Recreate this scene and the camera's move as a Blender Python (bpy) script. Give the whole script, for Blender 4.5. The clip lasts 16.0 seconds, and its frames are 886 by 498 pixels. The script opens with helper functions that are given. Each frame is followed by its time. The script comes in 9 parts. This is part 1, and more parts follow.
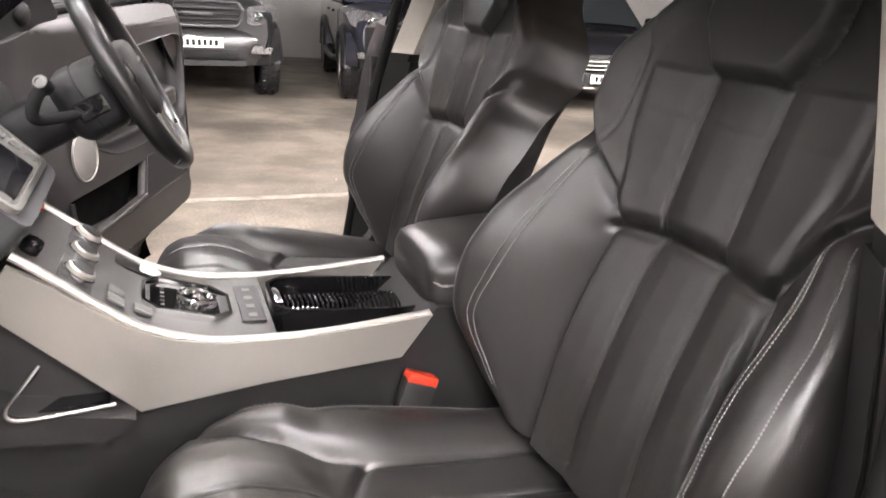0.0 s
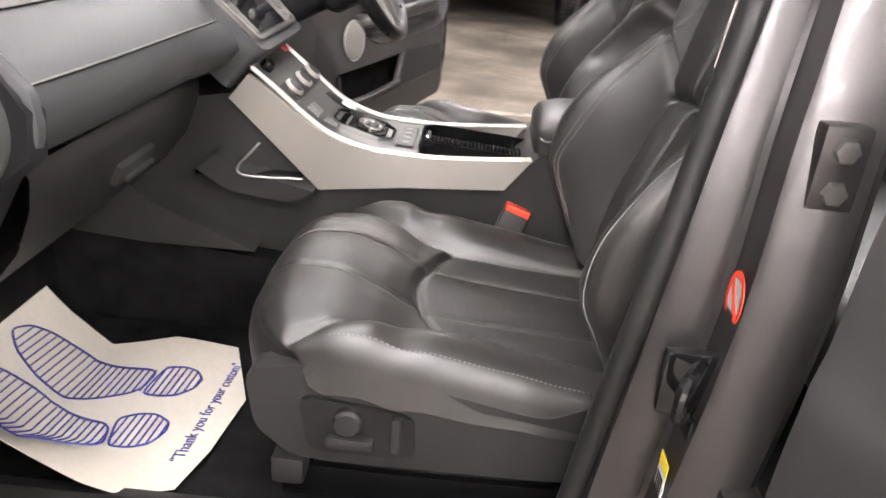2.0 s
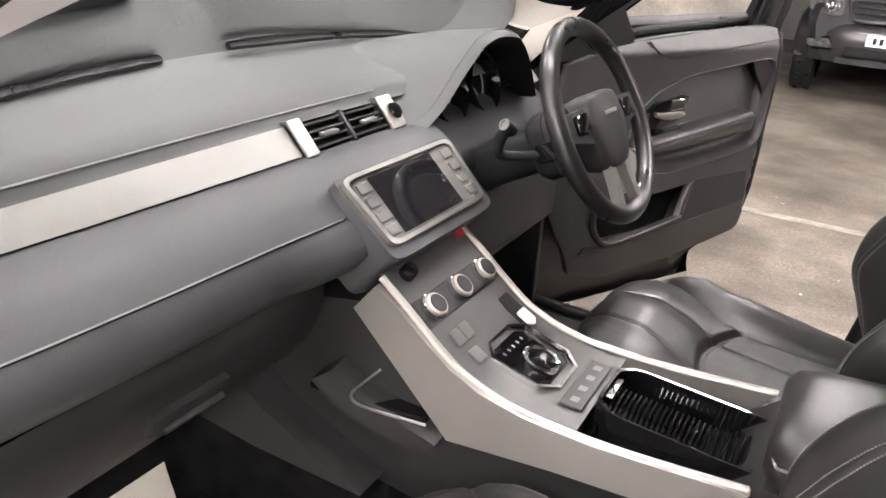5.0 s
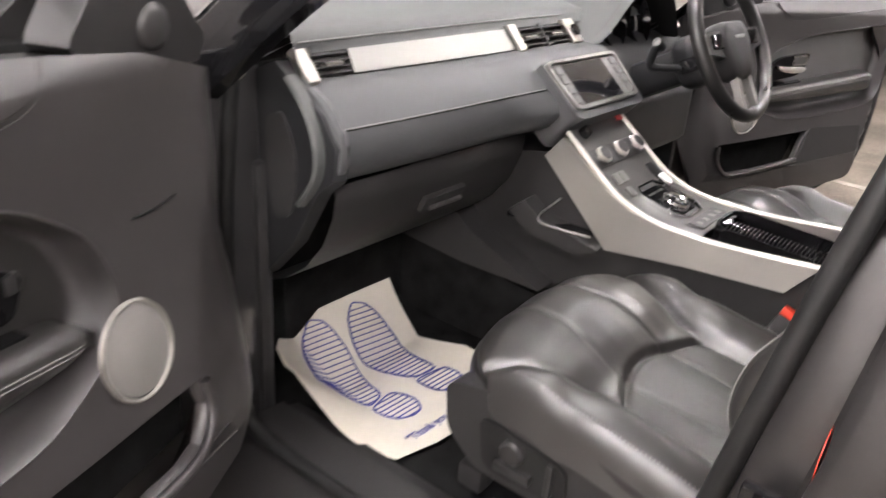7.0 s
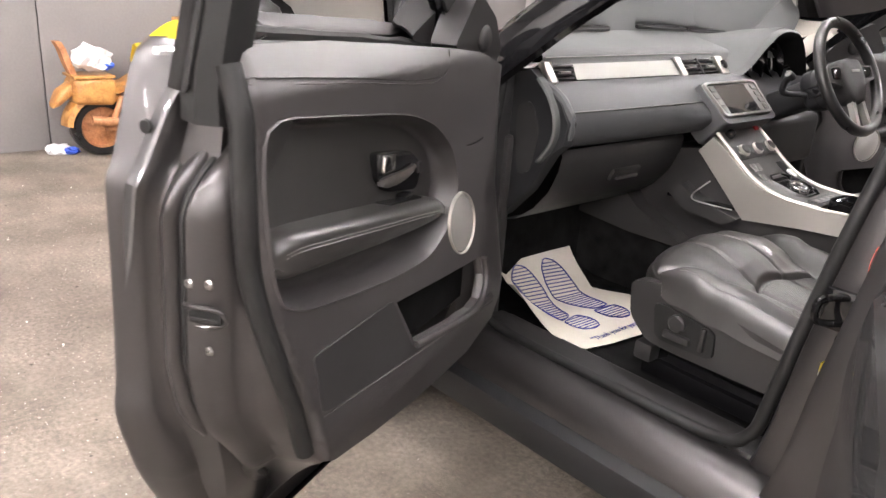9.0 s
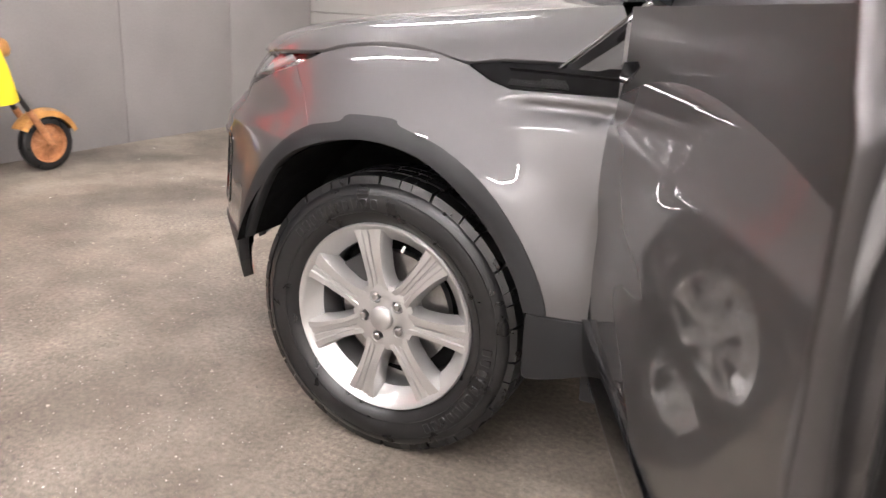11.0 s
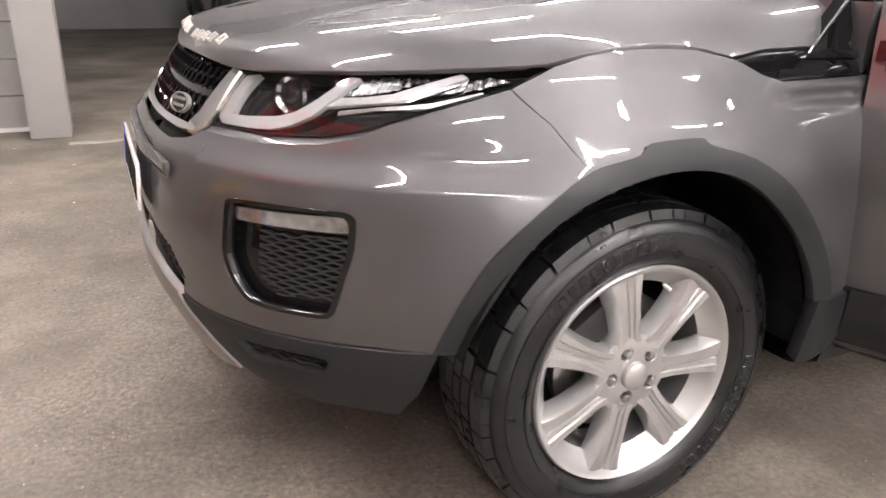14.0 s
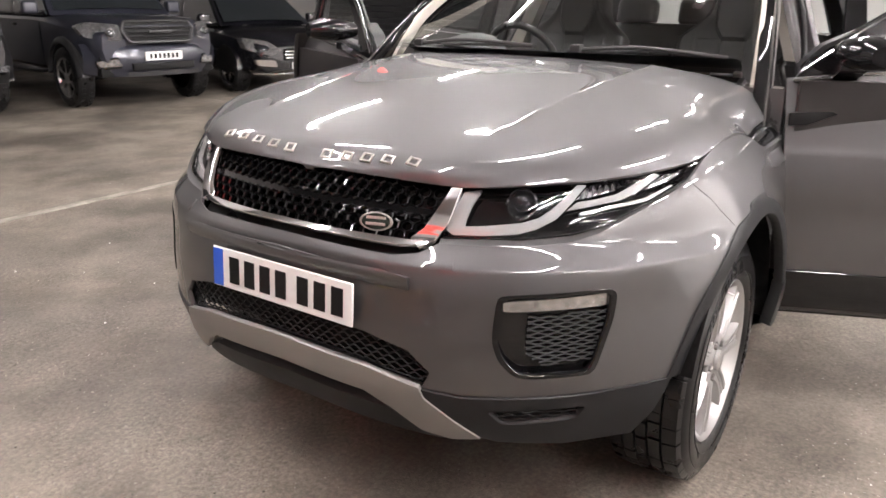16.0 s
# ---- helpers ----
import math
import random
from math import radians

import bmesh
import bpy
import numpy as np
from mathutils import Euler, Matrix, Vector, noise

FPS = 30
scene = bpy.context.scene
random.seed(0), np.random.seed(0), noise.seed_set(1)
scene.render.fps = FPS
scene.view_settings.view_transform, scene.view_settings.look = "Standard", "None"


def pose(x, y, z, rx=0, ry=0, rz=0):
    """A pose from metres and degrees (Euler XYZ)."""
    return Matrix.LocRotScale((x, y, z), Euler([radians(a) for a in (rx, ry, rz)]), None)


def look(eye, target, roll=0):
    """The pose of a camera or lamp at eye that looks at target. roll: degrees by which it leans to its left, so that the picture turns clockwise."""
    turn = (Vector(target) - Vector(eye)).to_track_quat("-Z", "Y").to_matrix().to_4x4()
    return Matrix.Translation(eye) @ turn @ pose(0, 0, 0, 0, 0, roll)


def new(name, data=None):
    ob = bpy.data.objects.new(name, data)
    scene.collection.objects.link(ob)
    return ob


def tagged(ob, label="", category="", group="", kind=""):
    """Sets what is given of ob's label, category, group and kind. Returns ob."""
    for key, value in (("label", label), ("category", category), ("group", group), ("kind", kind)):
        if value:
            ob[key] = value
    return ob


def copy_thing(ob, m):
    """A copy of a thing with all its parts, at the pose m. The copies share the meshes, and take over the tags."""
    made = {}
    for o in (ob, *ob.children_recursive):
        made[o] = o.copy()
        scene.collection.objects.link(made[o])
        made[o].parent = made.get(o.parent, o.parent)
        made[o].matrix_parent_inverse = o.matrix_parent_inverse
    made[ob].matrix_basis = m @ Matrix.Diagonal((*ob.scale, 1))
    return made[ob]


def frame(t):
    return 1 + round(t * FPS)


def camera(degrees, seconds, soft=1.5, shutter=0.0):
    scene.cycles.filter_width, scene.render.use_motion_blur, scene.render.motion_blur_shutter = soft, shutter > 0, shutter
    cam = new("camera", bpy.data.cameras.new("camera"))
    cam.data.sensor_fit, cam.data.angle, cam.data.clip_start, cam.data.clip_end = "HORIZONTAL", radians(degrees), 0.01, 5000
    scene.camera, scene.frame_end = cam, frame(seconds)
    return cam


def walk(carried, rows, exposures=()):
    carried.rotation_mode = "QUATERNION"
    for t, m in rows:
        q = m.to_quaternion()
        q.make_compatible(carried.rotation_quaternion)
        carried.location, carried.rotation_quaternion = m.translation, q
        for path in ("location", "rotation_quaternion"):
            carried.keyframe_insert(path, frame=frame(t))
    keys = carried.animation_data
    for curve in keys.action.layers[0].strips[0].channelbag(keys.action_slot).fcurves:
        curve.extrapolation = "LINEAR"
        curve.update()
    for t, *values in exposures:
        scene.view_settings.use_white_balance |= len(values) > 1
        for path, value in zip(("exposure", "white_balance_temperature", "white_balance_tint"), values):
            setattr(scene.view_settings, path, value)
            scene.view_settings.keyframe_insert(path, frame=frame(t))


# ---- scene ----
# ---- the camera and its way ----
cam = camera(61.3, 16.0, 1.5, 0.35)
PATH = [
    (0, (-1.08, 1.129, 1.309), (-1.775, -0.632, 0.664), 3.3),
    (0.5, (-1.075, 1.161, 1.263), (-1.707, -0.598, 0.552), 4.0),
    (1, (-1.104, 1.266, 1.229), (-1.574, -0.518, 0.457), 4.3),
    (1.5, (-1.182, 1.444, 1.226), (-1.451, -0.368, 0.422), 5.0),
    (2, (-1.321, 1.554, 1.287), (-1.282, -0.264, 0.454), 5.0),
    (2.5, (-1.456, 1.508, 1.394), (-1.106, -0.268, 0.544), 4.8),
    (3, (-1.515, 1.367, 1.477), (-0.926, -0.346, 0.629), 4.6),
    (3.5, (-1.507, 1.18, 1.503), (-0.771, -0.48, 0.664), 4.1),
    (3.7, (-1.487, 1.113, 1.502), (-0.72, -0.537, 0.671), 4.0),
    (5.8, (-1.447, 0.978, 1.442), (-0.546, -0.623, 0.652), 4.1),
    (6, (-1.488, 1.104, 1.475), (-0.587, -0.492, 0.674), 4.4),
    (6.5, (-1.572, 1.344, 1.475), (-0.617, -0.215, 0.666), 5.2),
    (7, (-1.652, 1.548, 1.384), (-0.544, 0.095, 0.572), 4.2),
    (7.5, (-1.704, 1.775, 1.354), (-0.496, 0.401, 0.546), 4.6),
    (8, (-1.852, 1.949, 1.357), (-0.54, 0.658, 0.573), 4.5),
    (8.5, (-1.972, 2.063, 1.357), (-0.605, 0.804, 0.617), 4.3),
    (9, (-1.973, 2.216, 1.354), (-0.597, 0.933, 0.674), 4.1),
    (9.5, (-1.827, 2.432, 1.293), (-0.512, 1.061, 0.667), 4.1),
    (10, (-1.556, 2.524, 1.201), (-0.36, 1.038, 0.602), 4.0),
    (10.2, (-1.43, 2.534, 1.182), (-0.297, 0.998, 0.585), 3.9),
    (12.3, (-0.09, 2.539, 1.138), (0.031, 0.655, 0.476), 2.0),
    (12.5, (0.029, 2.479, 1.144), (0.046, 0.597, 0.469), 1.9),
    (13, (0.315, 2.284, 1.142), (0.044, 0.427, 0.451), 1.7),
    (13.5, (0.662, 2.227, 1.173), (0.139, 0.426, 0.48), 1.5),
    (14, (0.99, 2.077, 1.188), (0.197, 0.38, 0.485), 1.3),
    (14.5, (1.313, 1.896, 1.227), (0.28, 0.333, 0.527), 1.0),
    (15, (1.683, 1.751, 1.305), (0.425, 0.36, 0.611), 0.7),
    (15.5, (1.939, 1.51, 1.362), (0.501, 0.298, 0.681), 0.6),
    (16, (2.211, 1.425, 1.427), (0.646, 0.357, 0.787), 0.5),
]
EXPOSURE = [(0.0, 0.91), (1.0, 0.94), (2.0, 0.82), (3.5, 0.72), (6.5, 0.53), (8.0, 0.74), (9.5, 0.39), (12.5, 0.21), (14.0, 0.20), (16.0, 0.06)]
walk(cam, [(t, look(eye, target, roll)) for t, eye, target, roll in PATH], EXPOSURE)
# ---- light ----
world = bpy.data.worlds.new("world")
scene.world = world
world.use_nodes = True
world.node_tree.nodes["Background"].inputs[0].default_value = (0.9, 0.92, 1.0, 1)
world.node_tree.nodes["Background"].inputs[1].default_value = 0.02

TUBE_POWER = 275.0


# ---- helpers of this place ----
def curve(*tab):
    """Smooth monotone interpolation through (a, b) pairs."""
    tab = sorted(tab)
    xs, ys = [t[0] for t in tab], [t[1] for t in tab]
    d = [(ys[i + 1] - ys[i]) / (xs[i + 1] - xs[i]) for i in range(len(xs) - 1)]
    m = [d[0]] + [0 if d[i - 1] * d[i] <= 0 else 2 * d[i - 1] * d[i] / (d[i - 1] + d[i]) for i in range(1, len(d))] + [d[-1]]

    def f(x):
        if x <= xs[0]:
            return ys[0] + m[0] * (x - xs[0]) * 0.3
        if x >= xs[-1]:
            return ys[-1] + m[-1] * (x - xs[-1]) * 0.3
        i = next(k for k in range(len(d)) if x <= xs[k + 1])
        h = xs[i + 1] - xs[i]
        t = (x - xs[i]) / h
        return ys[i] * (1 + 2 * t) * (1 - t) ** 2 + m[i] * h * t * (1 - t) ** 2 + ys[i + 1] * t * t * (3 - 2 * t) + m[i + 1] * h * t * t * (t - 1)
    return f


def material(name, col, rough=0.5, metal=0.0, var=0.15, scale=6.0, fine=120.0, bump=0.0, bump_scale=400.0, coat=0.0, col2=None, rough_var=0.08, spec=0.5, coat_ior=1.5):
    m = bpy.data.materials.new(name)
    m.use_nodes = True
    nt = m.node_tree
    b = nt.nodes["Principled BSDF"]
    b.inputs["Roughness"].default_value, b.inputs["Metallic"].default_value = rough, metal
    b.inputs["Coat Weight"].default_value, b.inputs["Coat Roughness"].default_value = coat, 0.02
    b.inputs["Specular IOR Level"].default_value = spec
    b.inputs["Coat IOR"].default_value = coat_ior
    tc = nt.nodes.new("ShaderNodeTexCoord")

    def noise_tex(s, detail=4):
        n = nt.nodes.new("ShaderNodeTexNoise")
        n.inputs["Scale"].default_value, n.inputs["Detail"].default_value = s, detail
        nt.links.new(tc.outputs["Object"], n.inputs["Vector"])
        return n
    big, small = noise_tex(scale), noise_tex(fine, 2)
    mix = nt.nodes.new("ShaderNodeMath")
    mix.operation = "MULTIPLY_ADD"
    nt.links.new(small.outputs["Fac"], mix.inputs[0])
    mix.inputs[1].default_value = 0.45
    nt.links.new(big.outputs["Fac"], mix.inputs[2])
    ramp = nt.nodes.new("ShaderNodeMapRange")
    ramp.inputs[1].default_value, ramp.inputs[2].default_value = 0.45, 1.0
    nt.links.new(mix.outputs[0], ramp.inputs[0])
    cm = nt.nodes.new("ShaderNodeMix")
    cm.data_type = "RGBA"
    lo = [c * (1 - var) for c in col]
    hi = list(col2) if col2 else [min(1, c * (1 + var)) for c in col]
    cm.inputs[6].default_value, cm.inputs[7].default_value = (*lo, 1), (*hi, 1)
    nt.links.new(ramp.outputs[0], cm.inputs[0])
    nt.links.new(cm.outputs[2], b.inputs["Base Color"])
    rm = nt.nodes.new("ShaderNodeMapRange")
    rm.inputs[3].default_value, rm.inputs[4].default_value = max(0.02, rough - rough_var), min(1, rough + rough_var)
    nt.links.new(big.outputs["Fac"], rm.inputs[0])
    nt.links.new(rm.outputs[0], b.inputs["Roughness"])
    if bump:
        bn = noise_tex(bump_scale, 3)
        bp = nt.nodes.new("ShaderNodeBump")
        bp.inputs["Strength"].default_value, bp.inputs["Distance"].default_value = bump, 0.002
        nt.links.new(bn.outputs["Fac"], bp.inputs["Height"])
        nt.links.new(bp.outputs[0], b.inputs["Normal"])
    return m


def ribbed(m, scale, strength, direction="Y"):
    """Adds fine parallel grain to a material's relief."""
    nt = m.node_tree
    b = nt.nodes["Principled BSDF"]
    w = nt.nodes.new("ShaderNodeTexWave")
    w.bands_direction = direction
    w.inputs["Scale"].default_value, w.inputs["Distortion"].default_value, w.inputs["Detail"].default_value = scale, 1.5, 2
    tc = nt.nodes.new("ShaderNodeTexCoord")
    nt.links.new(tc.outputs["Object"], w.inputs["Vector"])
    bp = nt.nodes.new("ShaderNodeBump")
    bp.inputs["Strength"].default_value, bp.inputs["Distance"].default_value = strength, 0.001
    nt.links.new(w.outputs["Fac"], bp.inputs["Height"])
    old = b.inputs["Normal"].links
    if old:
        nt.links.new(old[0].from_socket, bp.inputs["Normal"])
    nt.links.new(bp.outputs[0], b.inputs["Normal"])
    return m


def glass_material(name, tint=(1, 1, 1), rough=0.0, ior=1.45):
    m = bpy.data.materials.new(name)
    m.use_nodes = True
    nt = m.node_tree
    nt.nodes.remove(nt.nodes["Principled BSDF"])
    tr, gl, fr, mx = (nt.nodes.new("ShaderNode" + k) for k in ("BsdfTransparent", "BsdfGlossy", "Fresnel", "MixShader"))
    tr.inputs[0].default_value = (*tint, 1)
    gl.inputs["Roughness"].default_value = rough
    fr.inputs[0].default_value = ior
    nt.links.new(fr.outputs[0], mx.inputs[0])
    nt.links.new(tr.outputs[0], mx.inputs[1])
    nt.links.new(gl.outputs[0], mx.inputs[2])
    nt.links.new(mx.outputs[0], nt.nodes["Material Output"].inputs[0])
    return m


def glow(name, col, power):
    m = bpy.data.materials.new(name)
    m.use_nodes = True
    b = m.node_tree.nodes["Principled BSDF"]
    b.inputs["Base Color"].default_value = (*col, 1)
    b.inputs["Emission Color"].default_value = (*col, 1)
    b.inputs["Emission Strength"].default_value = power
    return m


def part(name, data, mat, parent=None, label="", angle=38, kind=""):
    if isinstance(data, bpy.types.Mesh):
        me = data
        me.name = name
    else:
        bmesh.ops.recalc_face_normals(data, faces=data.faces)
        me = bpy.data.meshes.new(name)
        data.to_mesh(me)
        data.free()
        me.shade_smooth()
        me.set_sharp_from_angle(angle=radians(angle))
    me.materials.append(mat)
    ob = new(name, me)
    if parent:
        ob.parent = parent
    return tagged(ob, label, kind=kind)


def thing(name, label, category, at=(0, 0, 0), group=""):
    ob = new(name)
    ob.location = at
    ob.empty_display_size = 0.1
    return tagged(ob, label, category, group)


def V(*a):
    return Vector(a)


def raw(points, faces, normals=None):
    me = bpy.data.meshes.new("m")
    me.from_pydata([tuple(p) for p in points], [], faces)
    me.shade_smooth()
    if normals:
        me.normals_split_custom_set_from_vertices([tuple(n) for n in normals])
    return me


def sheet(outline, fmap, da, db, holes=(), rim=0.012, ref=(-0.6, 0, 0.6)):
    """A curved panel: a flat outline with holes, cut fine and laid on fmap(a, b), its edges turned in by rim."""
    bm = bmesh.new()
    edges = []
    for loop in (outline, *holes):
        vs = [bm.verts.new((a, b, 0)) for a, b in loop]
        edges += [bm.edges.new((vs[i], vs[i - 1])) for i in range(len(vs))]
    bmesh.ops.triangle_fill(bm, use_beauty=True, use_dissolve=False, edges=edges)
    for axis, step in ((0, da), (1, db)):
        lo, hi = min(p[axis] for p in outline), max(p[axis] for p in outline)
        k = math.ceil(lo / step)
        while k * step < hi:
            co, no = [0, 0, 0], [0, 0, 0]
            co[axis], no[axis] = k * step + 1e-5, 1
            bmesh.ops.bisect_plane(bm, geom=bm.verts[:] + bm.edges[:] + bm.faces[:], plane_co=co, plane_no=no)
            k += 1
    bm.verts.index_update()
    flat = [(v.co.x, v.co.y) for v in bm.verts]
    pts, nrm, ref, e = [], [], Vector(ref), 2e-3
    for a, b in flat:
        p = fmap(a, b)
        n = (fmap(a + e, b) - fmap(a - e, b)).cross(fmap(a, b + e) - fmap(a, b - e))
        n = n.normalized() if n.length > 1e-12 else V(0, 0, 1)
        pts.append(p)
        nrm.append(n if n.dot(p - ref) > 0 else -n)
    faces = []
    for f in bm.faces:
        i = [v.index for v in f.verts]
        g = (pts[i[1]] - pts[i[0]]).cross(pts[i[2]] - pts[i[0]])
        faces.append(i if g.dot(nrm[i[0]]) >= 0 else i[::-1])
    if rim:
        for ed in bm.edges:
            if len(ed.link_faces) == 1:
                a, b = (v.index for v in ed.verts)
                c = ed.link_faces[0].calc_center_median()
                mid = (fmap(c.x, c.y) - (pts[a] + pts[b]) / 2)
                side = (pts[b] - pts[a]).cross(nrm[a])
                side = side.normalized() if side.length > 1e-12 else V(0, 0, 1)
                if side.dot(mid) > 0:
                    side = -side
                k = len(pts)
                pts += [pts[a].copy(), pts[b].copy(), pts[b] - rim * nrm[b], pts[a] - rim * nrm[a]]
                nrm += [(side + nrm[a]).normalized(), (side + nrm[b]).normalized(), side, side]
                q = [k, k + 1, k + 2, k + 3]
                g = (pts[k + 1] - pts[k]).cross(pts[k + 2] - pts[k])
                faces.append(q if g.dot(side) > 0 else q[::-1])
    bm.free()
    return raw(pts, faces, nrm)


def grid_surface(f, nu, nv, u0=0.0, u1=1.0, v0=0.0, v1=1.0, wrap=False):
    bm = bmesh.new()
    rows = [[bm.verts.new(f(u0 + (u1 - u0) * i / nu, v0 + (v1 - v0) * j / nv)) for j in range(nv + 1)] for i in range(nu + (0 if wrap else 1))]
    for i in range(nu):
        a, b = rows[i], rows[(i + 1) % len(rows)]
        for j in range(nv):
            bm.faces.new((a[j], b[j], b[j + 1], a[j + 1]))
    return bm


def loft(rings, caps=True, closed=True):
    bm = bmesh.new()
    vs = [[bm.verts.new(p) for p in r] for r in rings]
    n = len(rings[0])
    for a, b in zip(vs, vs[1:]):
        for j in range(n if closed else n - 1):
            bm.faces.new((a[j], a[(j + 1) % n], b[(j + 1) % n], b[j]))
    if caps and closed:
        bm.faces.new(vs[0])
        bm.faces.new(vs[-1][::-1])
    return bm


def box(x0, x1, y0, y1, z0, z1, bevel=0.005, seg=2, m=None):
    bm = bmesh.new()
    bmesh.ops.create_cube(bm, size=1)
    for v in bm.verts:
        v.co = ((x0 + x1) / 2 + v.co.x * (x1 - x0), (y0 + y1) / 2 + v.co.y * (y1 - y0), (z0 + z1) / 2 + v.co.z * (z1 - z0))
    if bevel:
        bmesh.ops.bevel(bm, geom=bm.edges[:], offset=bevel, segments=seg, affect="EDGES", profile=0.6)
    if m is not None:
        bmesh.ops.transform(bm, matrix=m, verts=bm.verts)
    return bm


def join(*bms):
    out = bmesh.new()
    for b in bms:
        me = bpy.data.meshes.new("t")
        b.to_mesh(me)
        b.free()
        out.from_mesh(me)
        bpy.data.meshes.remove(me)
    return out


def moved(bm, m):
    bmesh.ops.transform(bm, matrix=m, verts=bm.verts)
    return bm


def smooth_path(pts, n=8):
    """A round line through the points."""
    P = [Vector(p) for p in pts]
    out = []
    for i in range(len(P) - 1):
        a, b, c, d = P[max(i - 1, 0)], P[i], P[i + 1], P[min(i + 2, len(P) - 1)]
        for k in range(n):
            t = k / n
            out.append(0.5 * (2 * b + (c - a) * t + (2 * a - 5 * b + 4 * c - d) * t * t + (3 * b - a - 3 * c + d) * t ** 3))
    return out + [P[-1]]


def tube(path, r, seg=10, closed=False, flat=1.0, up=(0, 0, 1)):
    P = [Vector(p) for p in path]
    rings, prev = [], None
    for i, p in enumerate(P):
        t = (P[(i + 1) % len(P)] - P[i - 1]) if closed or 0 < i < len(P) - 1 else (P[1] - P[0] if i == 0 else P[-1] - P[-2])
        t = t.normalized() if t.length > 1e-9 else V(1, 0, 0)
        a = t.cross(Vector(up) if prev is None else prev)
        if a.length < 1e-6:
            a = t.cross(V(1, 0, 0.1))
        a.normalize()
        b = a.cross(t).normalized()
        prev = b
        rr = r(i / (len(P) - 1)) if callable(r) else r
        rings.append([p + rr * (math.cos(2 * math.pi * k / seg) * a + flat * math.sin(2 * math.pi * k / seg) * b) for k in range(seg)])
    if closed:
        rings.append(rings[0])
        bm = loft(rings, caps=False)
        bmesh.ops.remove_doubles(bm, verts=bm.verts, dist=1e-6)
        return bm
    return loft(rings)


def lathe(profile, seg=64, m=None, arc=1.0):
    """Turns a profile of (radius, height) round the local z axis."""
    n = seg if arc >= 1 else seg + 1
    bm = bmesh.new()
    rows = [[bm.verts.new((r * math.cos(2 * math.pi * arc * i / seg), r * math.sin(2 * math.pi * arc * i / seg), h)) for r, h in profile] for i in range(n)]
    for i in range(seg):
        a, b = rows[i], rows[(i + 1) % n]
        for j in range(len(profile) - 1):
            if profile[j][0] < 1e-6 and profile[j + 1][0] < 1e-6:
                continue
            bm.faces.new((a[j], b[j], b[j + 1], a[j + 1]))
    bmesh.ops.remove_doubles(bm, verts=bm.verts, dist=1e-6)
    if m is not None:
        bmesh.ops.transform(bm, matrix=m, verts=bm.verts)
    return bm


def prism(poly, f0, f1):
    """A solid between two maps of one flat outline."""
    bm = bmesh.new()
    a, b = [bm.verts.new(f0(*p)) for p in poly], [bm.verts.new(f1(*p)) for p in poly]
    bm.faces.new(a)
    bm.faces.new(b[::-1])
    for i in range(len(poly)):
        bm.faces.new((a[i - 1], a[i], b[i], b[i - 1]))
    return bm


def inside(p, poly):
    x, y, c = p[0], p[1], False
    for (x0, y0), (x1, y1) in zip(poly, poly[1:] + poly[:1]):
        if (y0 > y) != (y1 > y) and x < (x1 - x0) * (y - y0) / (y1 - y0) + x0:
            c = not c
    return c


def rounded(poly, r=0.2, n=3):
    """An outline with its corners rounded off."""
    out = []
    for i, p in enumerate(poly):
        a, b, c = V(*poly[i - 1]), V(*p), V(*poly[(i + 1) % len(poly)])
        s, e = b + (a - b) * r, b + (c - b) * r
        for k in range(n + 1):
            t = k / n
            q = s * (1 - t) ** 2 + 2 * b * t * (1 - t) + e * t * t
            out.append((q.x, q.y))
    return out


# ---- materials ----
PAINT = material("grey_metallic_paint", (0.099, 0.0965, 0.0985), 0.52, 0.88, 0.03, 2, 900, coat=1.0, rough_var=0.01, coat_ior=1.6)
# darker, less glossy version of PAINT for shut faces, sills and middle pillars
JAMB = material("darker_grey_jamb_paint", (0.060, 0.0565, 0.0565), 0.34, 0.75, 0.08, 5, 300, coat=0.1, rough_var=0.04)
CLADDING = material("black_textured_plastic", (0.013, 0.0132, 0.0142), 0.46, 0, 0.15, 9, 300, 0.12, 900, spec=0.28)
GLOSS = material("gloss_black_plastic", (0.005, 0.005, 0.0055), 0.05, 0, 0.1, 4, rough_var=0.02)
RUBBER = material("tyre_rubber", (0.0075, 0.0075, 0.008), 0.30, 0, 0.35, 14, 220, 0.1, 500, spec=0.42, rough_var=0.12)
SEAL = material("rubber_seal", (0.010, 0.010, 0.010), 0.5, 0, 0.2, 12, spec=0.25)
ALLOY = material("silver_alloy_paint", (0.47, 0.465, 0.46), 0.34, 0.75, 0.05, 10, 300, coat=0.5)
CHROME = material("chrome", (0.78, 0.78, 0.78), 0.09, 1.0, 0.03, 5, rough_var=0.03)
SATIN = ribbed(material("satin_silver_trim", (0.47, 0.45, 0.415), 0.42, 0.8, 0.05, 6, 500), 90, 0.05, "X")
SKID = material("satin_grey_skid_plate", (0.26, 0.25, 0.24), 0.42, 0.6, 0.06, 6, 400)
ALU = ribbed(material("brushed_aluminium", (0.35, 0.345, 0.325), 0.34, 0.9, 0.02, 5, 400, rough_var=0.02), 220, 0.06, "X")
LEATHER = material("black_leather", (0.0215, 0.0202, 0.0195), 0.34, 0, 0.15, 7, 160, 0.14, 650, rough_var=0.08, spec=0.68)
LEATHER_FINE = ribbed(material("black_perforated_leather", (0.0185, 0.0174, 0.0166), 0.36, 0, 0.15, 7, 160, 0.12, 700, rough_var=0.06, spec=0.65), 190, 0.3, "Z")
